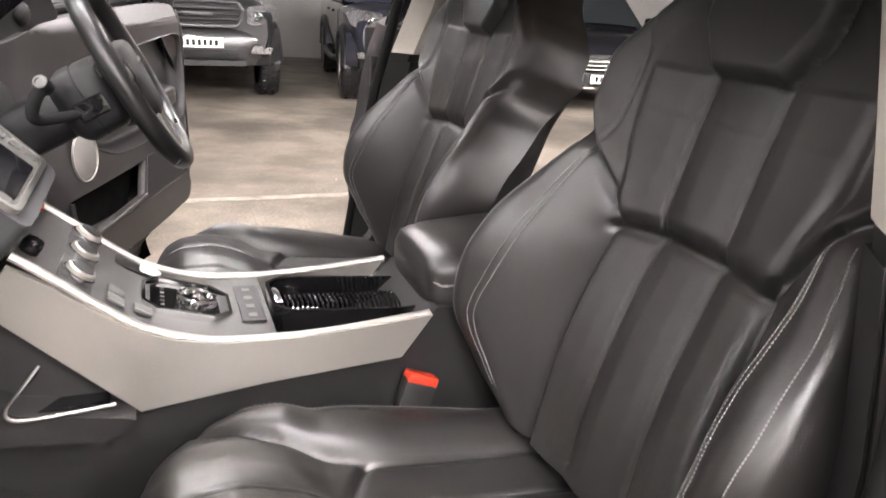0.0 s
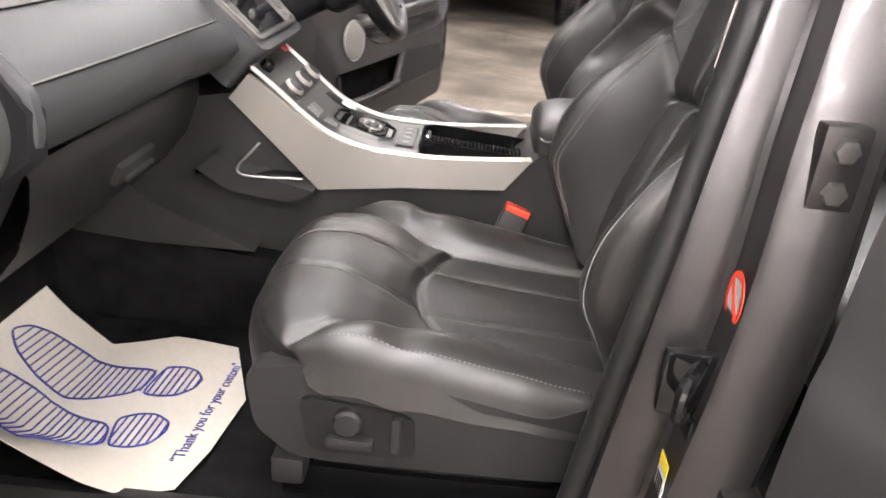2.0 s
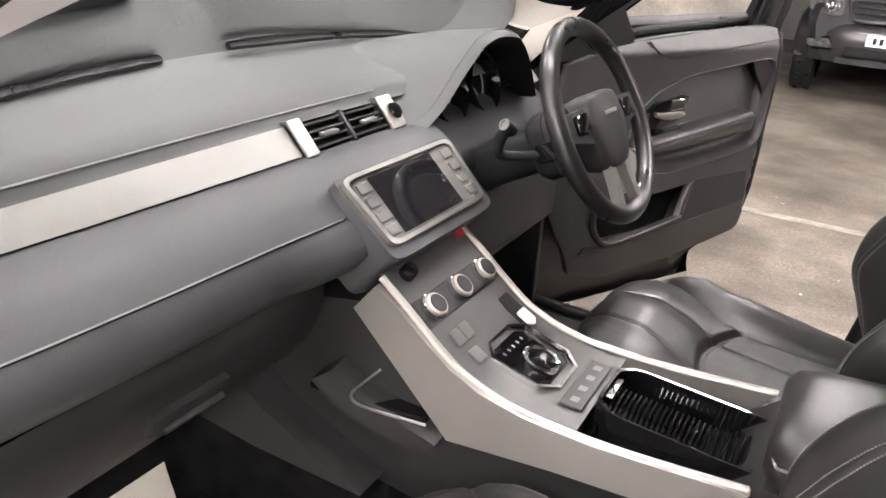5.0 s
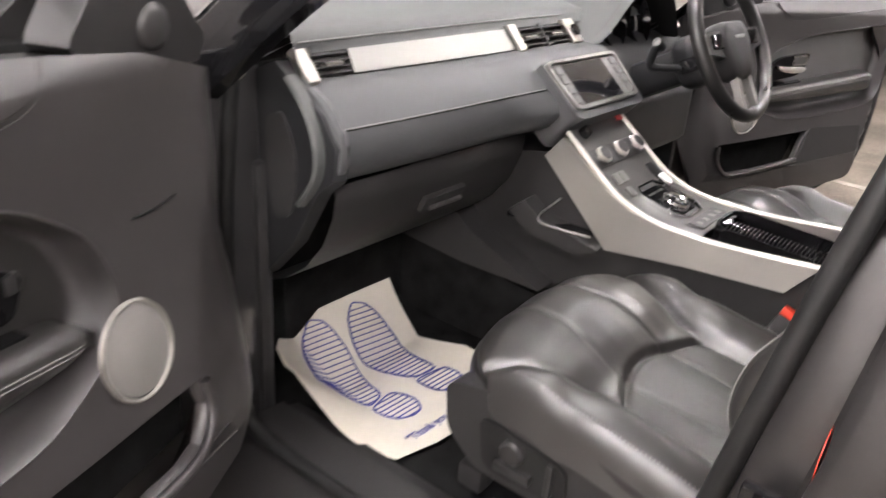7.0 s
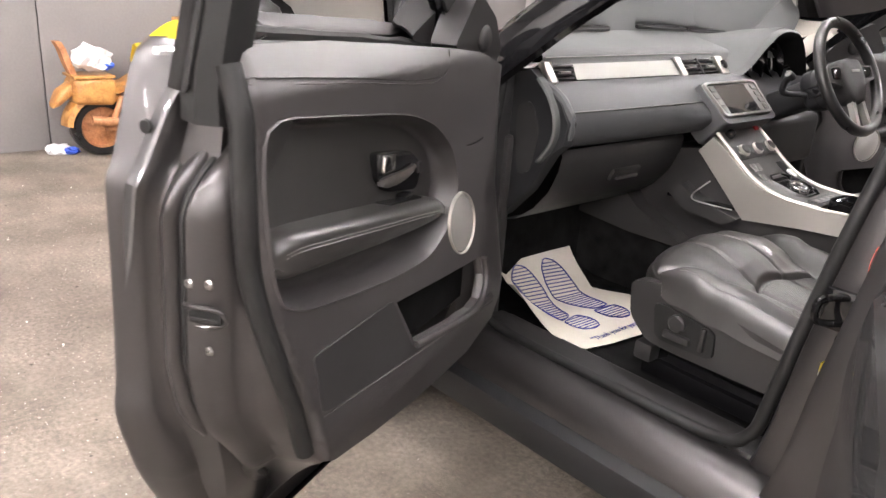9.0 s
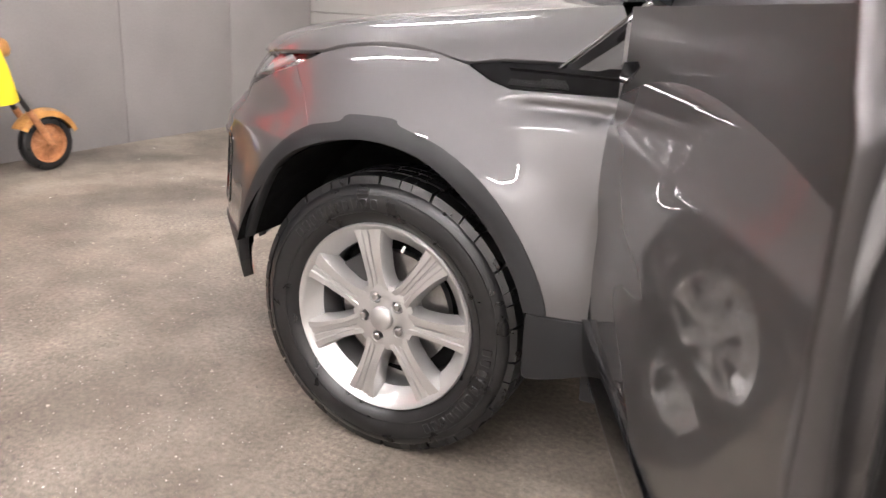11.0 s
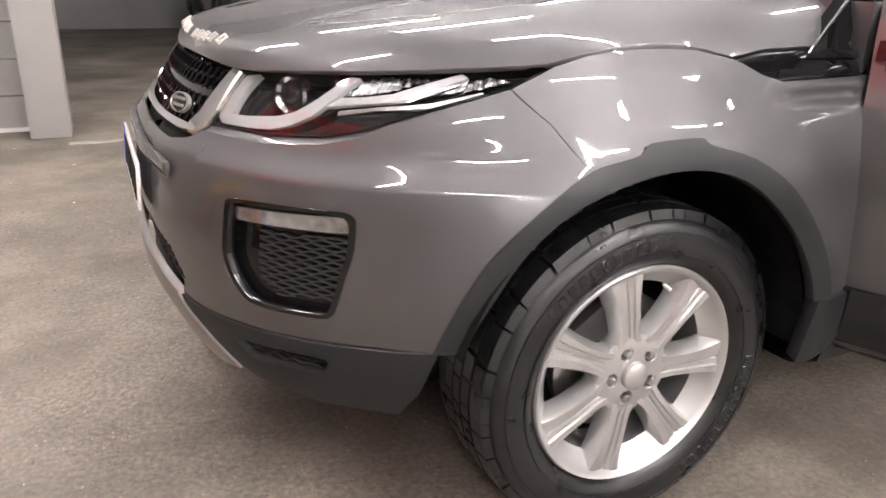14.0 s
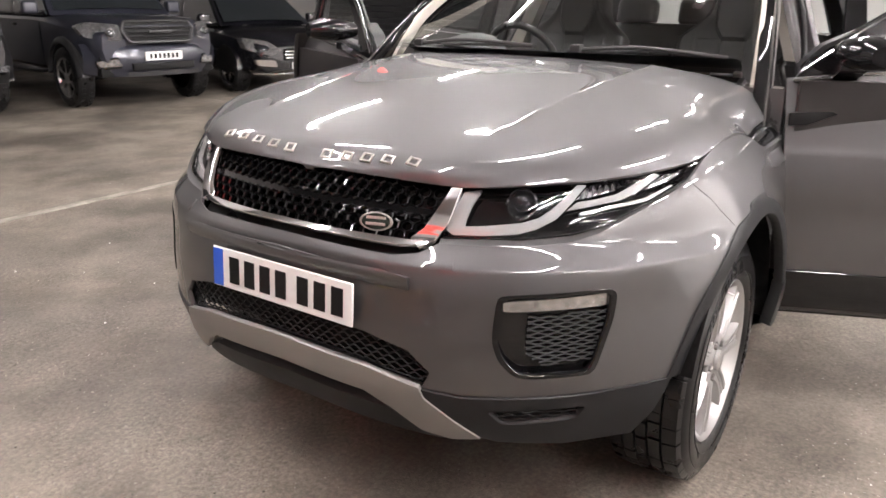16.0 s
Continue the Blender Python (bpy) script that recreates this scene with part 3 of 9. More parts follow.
# bottom sweep of black cladding
skirt = UL((0.867, 0.445, 0.494), (0.825, 0.536, 0.483), (0.71, 0.71, 0.485), (0.625, 0.797, 0.487), (0.54, 0.882, 0.495), (0.464, 0.945, 0.508), (0.49, 0.92, 0.413), (0.517, 0.877, 0.345), (0.632, 0.742, 0.325),
           (0.745, 0.596, 0.335), (0.77, 0.56, 0.351), (0.813, 0.504, 0.406), (0.858, 0.45, 0.473))
vent_slot = UL((0.785, 0.586, 0.445), (0.628, 0.785, 0.454), (0.636, 0.765, 0.412), (0.75, 0.612, 0.397))
vent_slot = rounded(vent_slot, 0.18, 3)
for s in (1, -1):
    k = (lambda p: p) if s > 0 else flip
    sk = part("corner_skirt", sheet(k(skirt), at_skin(0.006), 0.03, 0.02, [k(vent_slot)], 0.03), CLADDING, bumper, "black plastic corner skirt")
    part("slot_back", sheet(k(vent_slot), at_skin(-0.02), 0.04, 0.03, (), 0), BLACK, bumper)
    # fog lamp pocket: gloss frame, lamp strip and wavy mesh
    lamp = rounded(UL((0.769, 0.616, 0.737), (0.589, 0.811, 0.75), (0.59, 0.814, 0.718), (0.771, 0.618, 0.711)), 0.12, 2)
    mesh_zone = UL((0.738, 0.665, 0.70), (0.586, 0.815, 0.706), (0.612, 0.80, 0.578), (0.712, 0.70, 0.568), (0.742, 0.668, 0.60))
    pocket = part("fog_pocket", sheet(k(FOG), at_skin(-0.024), 0.03, 0.02, (), 0.02), GLOSS, bumper, "gloss black fog lamp pocket")
    part("fog_lamp", sheet(k(lamp), at_skin(-0.010), 0.02, 0.01, (), 0.014), LAMP_STRIP, bumper, "clear strip fog lamp")
    fc = (sum(p[0] for p in FOG) / len(FOG), sum(p[1] for p in FOG) / len(FOG))
    part("fog_bezel", sheet(k(FOG), at_skin(0.003), 0.02, 0.02, [k([(fc[0] + (p[0] - fc[0]) * 0.91, fc[1] + (p[1] - fc[1]) * 0.93) for p in FOG])], 0.02), GLOSS, pocket, "gloss black bezel")
    slats = []
    for r in range(4):
        run = [skin(s * u, zz, -0.008) for u, zz in [(vent_slot[0][0] - 0.2 + 0.005 * i, 0.405 + 0.0125 * r + 0.003 * math.sin(i * 0.9 + r % 2 * math.pi)) for i in range(80)] if inside((u, zz), vent_slot)]
        if len(run) > 3:
            slats.append(tube(run, 0.0026, 5))
    if slats:
        part("slot_mesh", join(*slats), CLADDING, sk, "black wavy mesh in the slot")
    rows = []
    for r in range(18):
        z0 = 0.562 + r * 0.0084
        run = []
        us = [min(p[0] for p in mesh_zone) + i * 0.004 for i in range(105)]
        for i, u in enumerate(us):
            zz = z0 + 0.0021 * math.sin(i * 0.75 + (r % 2) * math.pi)
            if inside((u, zz), mesh_zone):
                run.append(skin(s * u, zz, -0.014))
        if len(run) > 3:
            rows.append(tube(run, 0.0021, 5))
    part("fog_mesh", join(*rows), CLADDING, bumper, "black wavy mesh insert")
# lower intake with wavy mesh
intake = both(UL((0.94, 0, 0.65), (0.913, 0.295, 0.63), (0.882, 0.413, 0.60), (0.861, 0.466, 0.546), (0.867, 0.445, 0.50), (0.912, 0.291, 0.535), (0.937, 0, 0.548)))
part("intake_back", sheet(intake, at_skin(-0.05), 0.05, 0.03, (), 0), BLACK, bumper)
rows = []
for r in range(9):
    run = []
    for i in range(200):
        y = -0.47 + 0.0047 * i
        zz = 0.528 + r * 0.014 - 0.03 * abs(y / 0.47) ** 3 * (1 if r < 4 else 1) + 0.004 * math.sin(i * 0.9 + (r % 2) * math.pi)
        u, _ = U(math.sqrt(max(0.01, 1 - (y / 0.99) ** 2)) * 0.93, y, zz)
        if inside((u, zz), intake):
            run.append(skin(u, zz, -0.022))
    if len(run) > 5:
        rows.append(tube(run, 0.003, 4))
part("intake_mesh", join(*rows), CLADDING, bumper, "black wavy intake mesh")
skid = both(UL((0.937, 0, 0.549), (0.912, 0.291, 0.537), (0.869, 0.44, 0.503), (0.858, 0.45, 0.473), (0.813, 0.508, 0.406), (0.77, 0.565, 0.349), (0.79, 0.495, 0.338), (0.825, 0.423, 0.356), (0.868, 0.355, 0.42), (0.9, 0.285, 0.462), (0.926, 0, 0.475)))
part("skid_plate", sheet(skid, lambda u, z: skin(u, z, 0.012), 0.03, 0.015, (), 0.02), SKID, bumper, "satin grey skid plate")
slot = both(UL((0.926, 0, 0.478), (0.9, 0.285, 0.465), (0.87, 0.352, 0.42), (0.87, 0.34, 0.40), (0.905, 0, 0.418)))
part("slot_back", sheet(slot, at_skin(-0.04), 0.05, 0.03, (), 0), BLACK, bumper)
chin = both(UL((0.905, 0, 0.42), (0.87, 0.34, 0.402), (0.825, 0.43, 0.36), (0.80, 0.47, 0.32), (0.86, 0, 0.34)))
part("chin", sheet(chin, at_skin(0.0), 0.04, 0.02, (), 0.03), CLADDING, bumper, "black plastic chin")

# number plate with plain bars for its characters
plate = part("number_plate", box(-0.004, 0.004, -0.26, 0.26, -0.0575, 0.0575, 0.003, 1, pose(0.926, 0.021, 0.700, 0, -4, 0)), PLATE, bumper, "white number plate with dark bars")
pm = pose(0.926, 0.021, 0.700, 0, -4, 0)
part("band", box(0.0035, 0.006, -0.256, -0.216, -0.054, 0.054, 0.001, 1, pm), BLUE, bumper)
for y in (-0.17, -0.11, -0.05, 0.01, 0.09, 0.15, 0.21):
    part("bar", box(0.0035, 0.0062, y - 0.02, y + 0.02, -0.038, 0.038, 0.001, 1, pm), BLACK, bumper)

# grille: silver frame, black back, two honeycomb bands, oval badge
grille = part("grille", sheet(both(UL((0.77, 0, 0.994), (0.745, 0.3, 0.99), (0.72, 0.438, 0.976), (0.79, 0.418, 0.872), (0.812, 0.41, 0.822), (0.852, 0, 0.812))), at_skin(-0.035), 0.04, 0.03, (), 0), BLACK, car)
band_low = both(UL((0.838, 0, 0.860), (0.81, 0.375, 0.859), (0.803, 0.397, 0.868), (0.812, 0.408, 0.850), (0.824, 0.336, 0.846), (0.852, 0, 0.850)))
part("frame_lower", sheet(band_low, at_skin(0.004), 0.04, 0.01, (), 0.02), CHROME, grille, "silver grille frame")
for s in (1, -1):
    end = UL((0.72, 0.434, 0.979), (0.71, 0.456, 0.979), (0.765, 0.452, 0.90), (0.79, 0.43, 0.862), (0.815, 0.40, 0.845), (0.815, 0.375, 0.862), (0.79, 0.402, 0.89))
    part("frame_end", sheet(end if s > 0 else flip(end), at_skin(0.005), 0.02, 0.02, (), 0.02), CHROME, grille, "silver grille frame end")
part("cross_bar", sheet(both(UL((0.795, 0, 0.944), (0.757, 0.40, 0.936), (0.775, 0.40, 0.910), (0.815, 0, 0.918))), at_skin(-0.018), 0.05, 0.02, (), 0.01), GLOSS, grille)
zone = both(UL((0.77, 0, 0.994), (0.745, 0.3, 0.99), (0.724, 0.43, 0.976), (0.795, 0.41, 0.872), (0.812, 0.385, 0.862), (0.852, 0, 0.86)))


def hexes(z0, rows_n, size, keep, off):
    out = []
    for r in range(rows_n):
        for c in range(-14, 15):
            y, zc = (c + 0.5 * (r % 2)) * size * 1.05, z0 + r * size * 0.62
            x = 0.83 * math.sqrt(max(0.05, 1 - (y / 0.95) ** 2))
            u, _ = U(x, y, zc)
            if not inside((u, zc), keep):
                continue
            du = U(x, y + size, zc)[0] - u
            ring = []
            for rad, o in ((0.56, 0.0), (0.44, 0.004), (0.42, -0.016)):
                ring.append([skin(u + du * rad * math.cos(math.pi / 6 + k * math.pi / 3), zc + size * 0.72 * rad * math.sin(math.pi / 6 + k * math.pi / 3), off + o) for k in range(6)])
            out.append(loft(ring, caps=False))
    return join(*out)


part("honeycomb_upper", hexes(0.948, 3, 0.034, zone, -0.012), GLOSS, grille, "gloss black honeycomb")
part("honeycomb_lower", hexes(0.868, 3, 0.034, zone, -0.012), GLOSS, grille, "gloss black honeycomb")
bd = skin(U(0.823, 0.27, 0.89)[0], 0.89, -0.003)
part("badge", lathe([(0, 0.006), (0.03, 0.005), (0.036, 0.0), (0.036, -0.006)], 32, Matrix.Translation(bd) @ pose(0, 0, 0, 0, 68, 18) @ Matrix.Diagonal((0.62, 1.15, 1, 1))), BADGE, grille, "dark green oval badge")
part("badge_rim", lathe([(0.0335, 0.004), (0.0345, 0.0075), (0.0375, 0.0065), (0.038, -0.004)], 32, Matrix.Translation(bd) @ pose(0, 0, 0, 0, 68, 18) @ Matrix.Diagonal((0.62, 1.15, 1, 1))), SATIN, grille, "silver badge rim")
for h in (-0.009, 0.007):
    part("badge_bar", box(h - 0.0035, h + 0.0035, -0.026, 0.026, 0.004, 0.0072, 0.0008, 1, Matrix.Translation(bd) @ pose(0, 0, 0, 0, 68, 18)), SATIN, grille, "plain silver bar")

# headlamps
lamp_out = UL((0.715, 0.445, 0.985), (0.771, 0.447, 0.894), (0.783, 0.447, 0.873), (0.697, 0.616, 0.877), (0.616, 0.718, 0.889), (0.565, 0.764, 0.904), (0.51, 0.798, 0.926), (0.417, 0.846, 0.957), (0.305, 0.882, 0.989), (0.225, 0.889, 1.023),
              (0.253, 0.879, 1.027), (0.356, 0.838, 1.022), (0.461, 0.773, 1.013), (0.549, 0.695, 1.005), (0.624, 0.604, 0.997), (0.688, 0.493, 0.989))
guide_a = [(0.2886, 0.978), (0.279, 0.9405), (0.2736, 0.9164), (0.2705, 0.8896), (0.2831, 0.8799), (0.3432, 0.8824), (0.3999, 0.8884), (0.4348, 0.9025), (0.4681, 0.924), (0.4992, 0.9619), (0.5254, 1.0),
           (0.5052, 1.001), (0.4864, 0.9776), (0.4631, 0.9512), (0.4346, 0.927), (0.4037, 0.9153), (0.3381, 0.9054), (0.3006, 0.9022), (0.3016, 0.9208), (0.3088, 0.9561), (0.3202, 0.986)]
guide_b = [(0.4881, 0.9439), (0.5575, 0.9562), (0.6053, 0.963), (0.6489, 0.9798), (0.7038, 1.0098), (0.6897, 1.0167), (0.6315, 0.9933), (0.5939, 0.976), (0.5464, 0.9668), (0.5087, 0.9623)]
ribs = [(0.5068, 0.9703), (0.5455, 0.977), (0.5895, 0.9871), (0.6222, 1.0042), (0.6633, 1.012), (0.5651, 1.012), (0.5321, 1.004)]
bulge = rounded([(0.4932, 0.8907), (0.5084, 0.9078), (0.524, 0.9246), (0.5776, 0.9377), (0.615, 0.9399), (0.6024, 0.924), (0.581, 0.9088), (0.555, 0.8998)], 0.3, 2)
strip = [(0.515, 0.930), (0.58, 0.9435), (0.66, 0.953), (0.735, 0.977), (0.735, 0.984), (0.66, 0.962), (0.58, 0.9505), (0.515, 0.938)]
tail = [(0.665, 0.982), (0.73, 0.995), (0.775, 1.010), (0.735, 1.016), (0.70, 1.004)]
for s in (1, -1):
    k = (lambda p: p) if s > 0 else flip
    hl = part("headlight", sheet(k(lamp_out), at_skin(-0.05), 0.04, 0.02, (), 0), GLOSS, car, "clear headlight with black housing")
    part("housing_wall", tube([skin(s * u, z, -0.011) for u, z in lamp_out], 0.004, 8, True), GLOSS, hl)
    part("light_guide", sheet(k(guide_a), at_skin(-0.016), 0.02, 0.01, (), 0.014), GUIDE, hl, "frosted running light strip")
    part("light_guide", sheet(k(guide_b), at_skin(-0.016), 0.02, 0.01, (), 0.014), GUIDE, hl, "frosted running light strip")
    part("reflector", sheet(k(ribs), lambda u, z: skin(u, z, -0.03 + 0.004 * math.sin(u * 420)), 0.004, 0.01, (), 0), CHROME, hl, "ribbed indicator reflector")
    part("tail_reflector", sheet(k(tail), lambda u, z: skin(u, z, -0.028 + 0.003 * math.sin(u * 300)), 0.005, 0.01, (), 0), LAMP_STRIP, hl, "clear faceted corner reflector")
    part("corner_panel", sheet(k(bulge), lambda u, z: skin(u, z, -0.013 + 0.006 * math.sin(max(0, min(1, (z - 0.89) / 0.05)) * math.pi)), 0.01, 0.005, (), 0.02), GLOSS, hl, "gloss black corner panel")
    part("trim_strip", sheet(k(strip), at_skin(-0.013), 0.02, 0.01, (), 0.012), STEEL, hl, "satin strip inside the lamp")
    c = skin(0.401 * s, 0.963, -0.034)
    m = Matrix.Translation(c) @ V(0.8, 0.55 * s, 0.1).to_track_quat("Z", "Y").to_matrix().to_4x4()
    part("projector_ring", lathe([(0.036, -0.02), (0.04, 0.004), (0.036, 0.010), (0.029, 0.004), (0.027, -0.012)], 40, m), CHROME, hl, "chrome ring")
    part("projector_lens", lathe([(0.027, -0.006), (0.025, 0.004), (0.019, 0.010), (0.01, 0.014), (0, 0.015)], 32, m), GLOSS, hl, "dark glass lens")
    part("lens_cover", sheet(k(lamp_out), at_skin(-0.007), 0.03, 0.015, (), 0), CLEAR, hl, "clear plastic cover").visible_shadow = False

# wings
wing = UL((0.302, 0.884, 0.986), (0.2455, 0.937, 0.927), (0.1905, 0.995, 0.8488)) + UL(*ARCH_OUT[13:]) + \
    UL((-0.563, 1, 0.499), (-0.563, 1, 0.587), (-0.576, 0.93, 0.986), (-0.315, 0.93, 0.982), (-0.262, 0.93, 0.996), (-0.2, 0.91, 1.026), (-0.1, 0.9, 1.048), (0, 0.9, 1.058), (0.07, 0.9, 1.054), (0.15, 0.9, 1.042), (0.222, 0.889, 1.022))


def wing_map(u, z):
    p = skin(u, z)
    x = p.x
    crease = 0.012 * math.exp(-((z - 0.945) / 0.014) ** 2) * max(0, min(1, (-0.27 - x) / 0.1))
    p.y -= math.copysign(crease, p.y)
    return p


side_vent = UL((-0.2, 0.91, 1.03), (-0.262, 0.93, 1.0), (-0.315, 0.93, 0.986), (-0.576, 0.93, 0.99), (-0.59, 0.9, 1.046), (-0.281, 0.906, 1.041))
vent_mesh = UL((-0.29, 0.92, 1.0), (-0.32, 0.92, 0.992), (-0.46, 0.92, 0.994), (-0.43, 0.92, 1.012))
clad_low = UL((-0.433, 1, 0.503), (-0.561, 1, 0.497), (-0.585, 1, 0.371), (-0.437, 1, 0.335), (-0.428, 1, 0.34), (-0.43, 1, 0.42))
for s in (1, -1):
    k = (lambda p: p) if s > 0 else flip
    w = part("front_wing", sheet(k(wing), wing_map, 0.02, 0.02, (), 0.014), PAINT, car)
    arch = UL(*ARCH_OUT) + UL(*ARCH_IN[::-1])
    part("arch_trim", sheet(k(arch), lambda u, z: skin(u, z, 0.006), 0.02, 0.02, (), 0.03), CLADDING, w, "matt black wheel arch trim")
    part("arch_trim_foot", sheet(k(clad_low), at_skin(0.009), 0.03, 0.02, (), 0.04), CLADDING, w, "matt black wheel arch trim")
    part("side_vent", sheet(k(side_vent), at_skin(-0.004), 0.03, 0.01, (), 0.012), GLOSS, w, "gloss black side vent")
    dots = []
    for i in range(16):
        for j in range(3):
            u, z = 1.30 + i * 0.0095 + (j % 2) * 0.005, 0.996 + j * 0.006
            if inside((u, z), vent_mesh):
                c = skin(s * u, z, -0.001)
                dots.append(lathe([(0.0042, 0), (0.0042, 0.003), (0.0028, 0.003), (0.0028, 0.0)], 6, Matrix.Translation(c) @ pose(0, 0, 0, -90 * s, 0, 0)))
    part("vent_mesh", join(*dots), CLADDING, w, "honeycomb vent insert")
    part("vent_blade", sheet(k(UL((-0.30, 0.92, 1.027), (-0.575, 0.92, 1.022), (-0.58, 0.92, 1.034), (-0.30, 0.92, 1.034))), at_skin(0.004), 0.05, 0.01, (), 0.006), GLOSS, w)
    liner = grid_surface(lambda u, v: V(0.455 * math.cos(math.pi * (0.92 * u + 0.09)), s * (0.99 - 0.35 * v), 0.375 + 0.462 * math.sin(math.pi * (0.92 * u + 0.09))), 40, 6)
    part("wheel_arch_liner", liner, CARPET, w, "black felt wheel arch liner")

# bonnet
EDGE_Y = curve((-0.62, 0.893), (-0.2, 0.908), (0.0, 0.905), (0.15, 0.90), (0.235, 0.886), (0.36, 0.842), (0.553, 0.70), (0.654, 0.568), (0.72, 0.436), (0.748, 0.30), (0.765, 0.15), (0.775, 0.02))
EDGE_Z = curve((-0.62, 1.052), (-0.28, 1.046), (-0.2, 1.034), (-0.1, 1.053), (0.0, 1.064), (0.07, 1.06), (0.15, 1.049), (0.235, 1.029), (0.36, 1.020), (0.553, 1.003), (0.654, 0.992), (0.72, 0.984), (0.748, 0.988), (0.775, 0.993))
EDGE_LINE = curve((-0.62, 1.074), (-0.3, 1.064), (0.0, 1.054), (0.2, 1.040), (0.36, 1.026), (0.553, 1.005), (0.654, 0.992), (0.72, 0.984), (0.748, 0.988), (0.775, 0.993))
CREST = curve((-0.62, 1.232), (-0.1, 1.178), (0.35, 1.116), (0.62, 1.068), (0.70, 1.050), (0.731, 1.033), (0.751, 1.010), (0.765, 1.000), (0.775, 0.995))


def bonnet_map(x, y):
    ye = EDGE_Y(x)
    t = min(1.15, abs(y) / max(0.02, ye))
    drop = CREST(x) - EDGE_LINE(x)
    w = max(0, min(1, (x + 0.1) / 0.4))
    w = w * w * (3 - 2 * w)
    z = CREST(x) - drop * (0.30 * t ** 2 + 0.70 * t ** (7 + 4 * w))
    z += (EDGE_Z(x) - EDGE_LINE(x)) * min(1.3, t ** 24)
    fade = max(0, min(1, (0.70 - x) / 0.35))
    ridge = 0.0055 * fade * math.exp(-abs(abs(y) - 0.465 + 0.08 * x) / 0.045)
    return V(x, y, z + ridge)


half = [(0.775, 0.0)] + [(x, EDGE_Y(x)) for x in (0.775, 0.7735, 0.772, 0.770, 0.7675, 0.765, 0.7615, 0.758, 0.753, 0.748, 0.741, 0.734, 0.727, 0.72, 0.71, 0.70, 0.688, 0.672, 0.654, 0.632, 0.61, 0.582, 0.553, 0.52, 0.48, 0.44, 0.40, 0.36, 0.32, 0.275, 0.235, 0.19, 0.15, 0.11, 0.07, 0.03, -0.02, -0.06, -0.1, -0.15, -0.2, -0.27, -0.34, -0.4, -0.48, -0.53, -0.59)] + [
        (-0.60, 0.83), (-0.52, 0.78), (-0.46, 0.62), (-0.43, 0.4), (-0.42, 0.0)]
bonnet = part("bonnet", sheet(half + [(a, -b) for a, b in reversed(half) if b > 0], bonnet_map, 0.0101, 0.0153, (), 0.016, (0, 0, -2)), PAINT, car)
# raised name on the bonnet as plain chrome blocks
for y in (-0.385, -0.31, -0.24, -0.17, -0.10, 0.04, 0.11, 0.175, 0.24, 0.315):
    x = 0.741 - 0.22 * abs(y) ** 2
    p = bonnet_map(x, y)
    n = (bonnet_map(x, y + 0.01) - bonnet_map(x, y - 0.01)).cross(bonnet_map(x - 0.01, y) - p).normalized()
    if n.z < 0:
        n = -n
    t = (bonnet_map(x, y + 0.01) - p).normalized()
    m = Matrix((t, n.cross(t), n)).transposed().to_4x4()
    m.translation = p - 0.001 * n
    part("letter_block", join(*[box(a, b, c, d, -0.003, 0.0045, 0.0015, 1, m) for a, b, c, d in ((-0.018, -0.011, -0.014, 0.014), (0.011, 0.018, -0.014, 0.014), (-0.011, 0.011, 0.008, 0.014), (-0.011, 0.011, -0.014, -0.008))]), SATIN, bonnet, "chrome block in place of a letter")

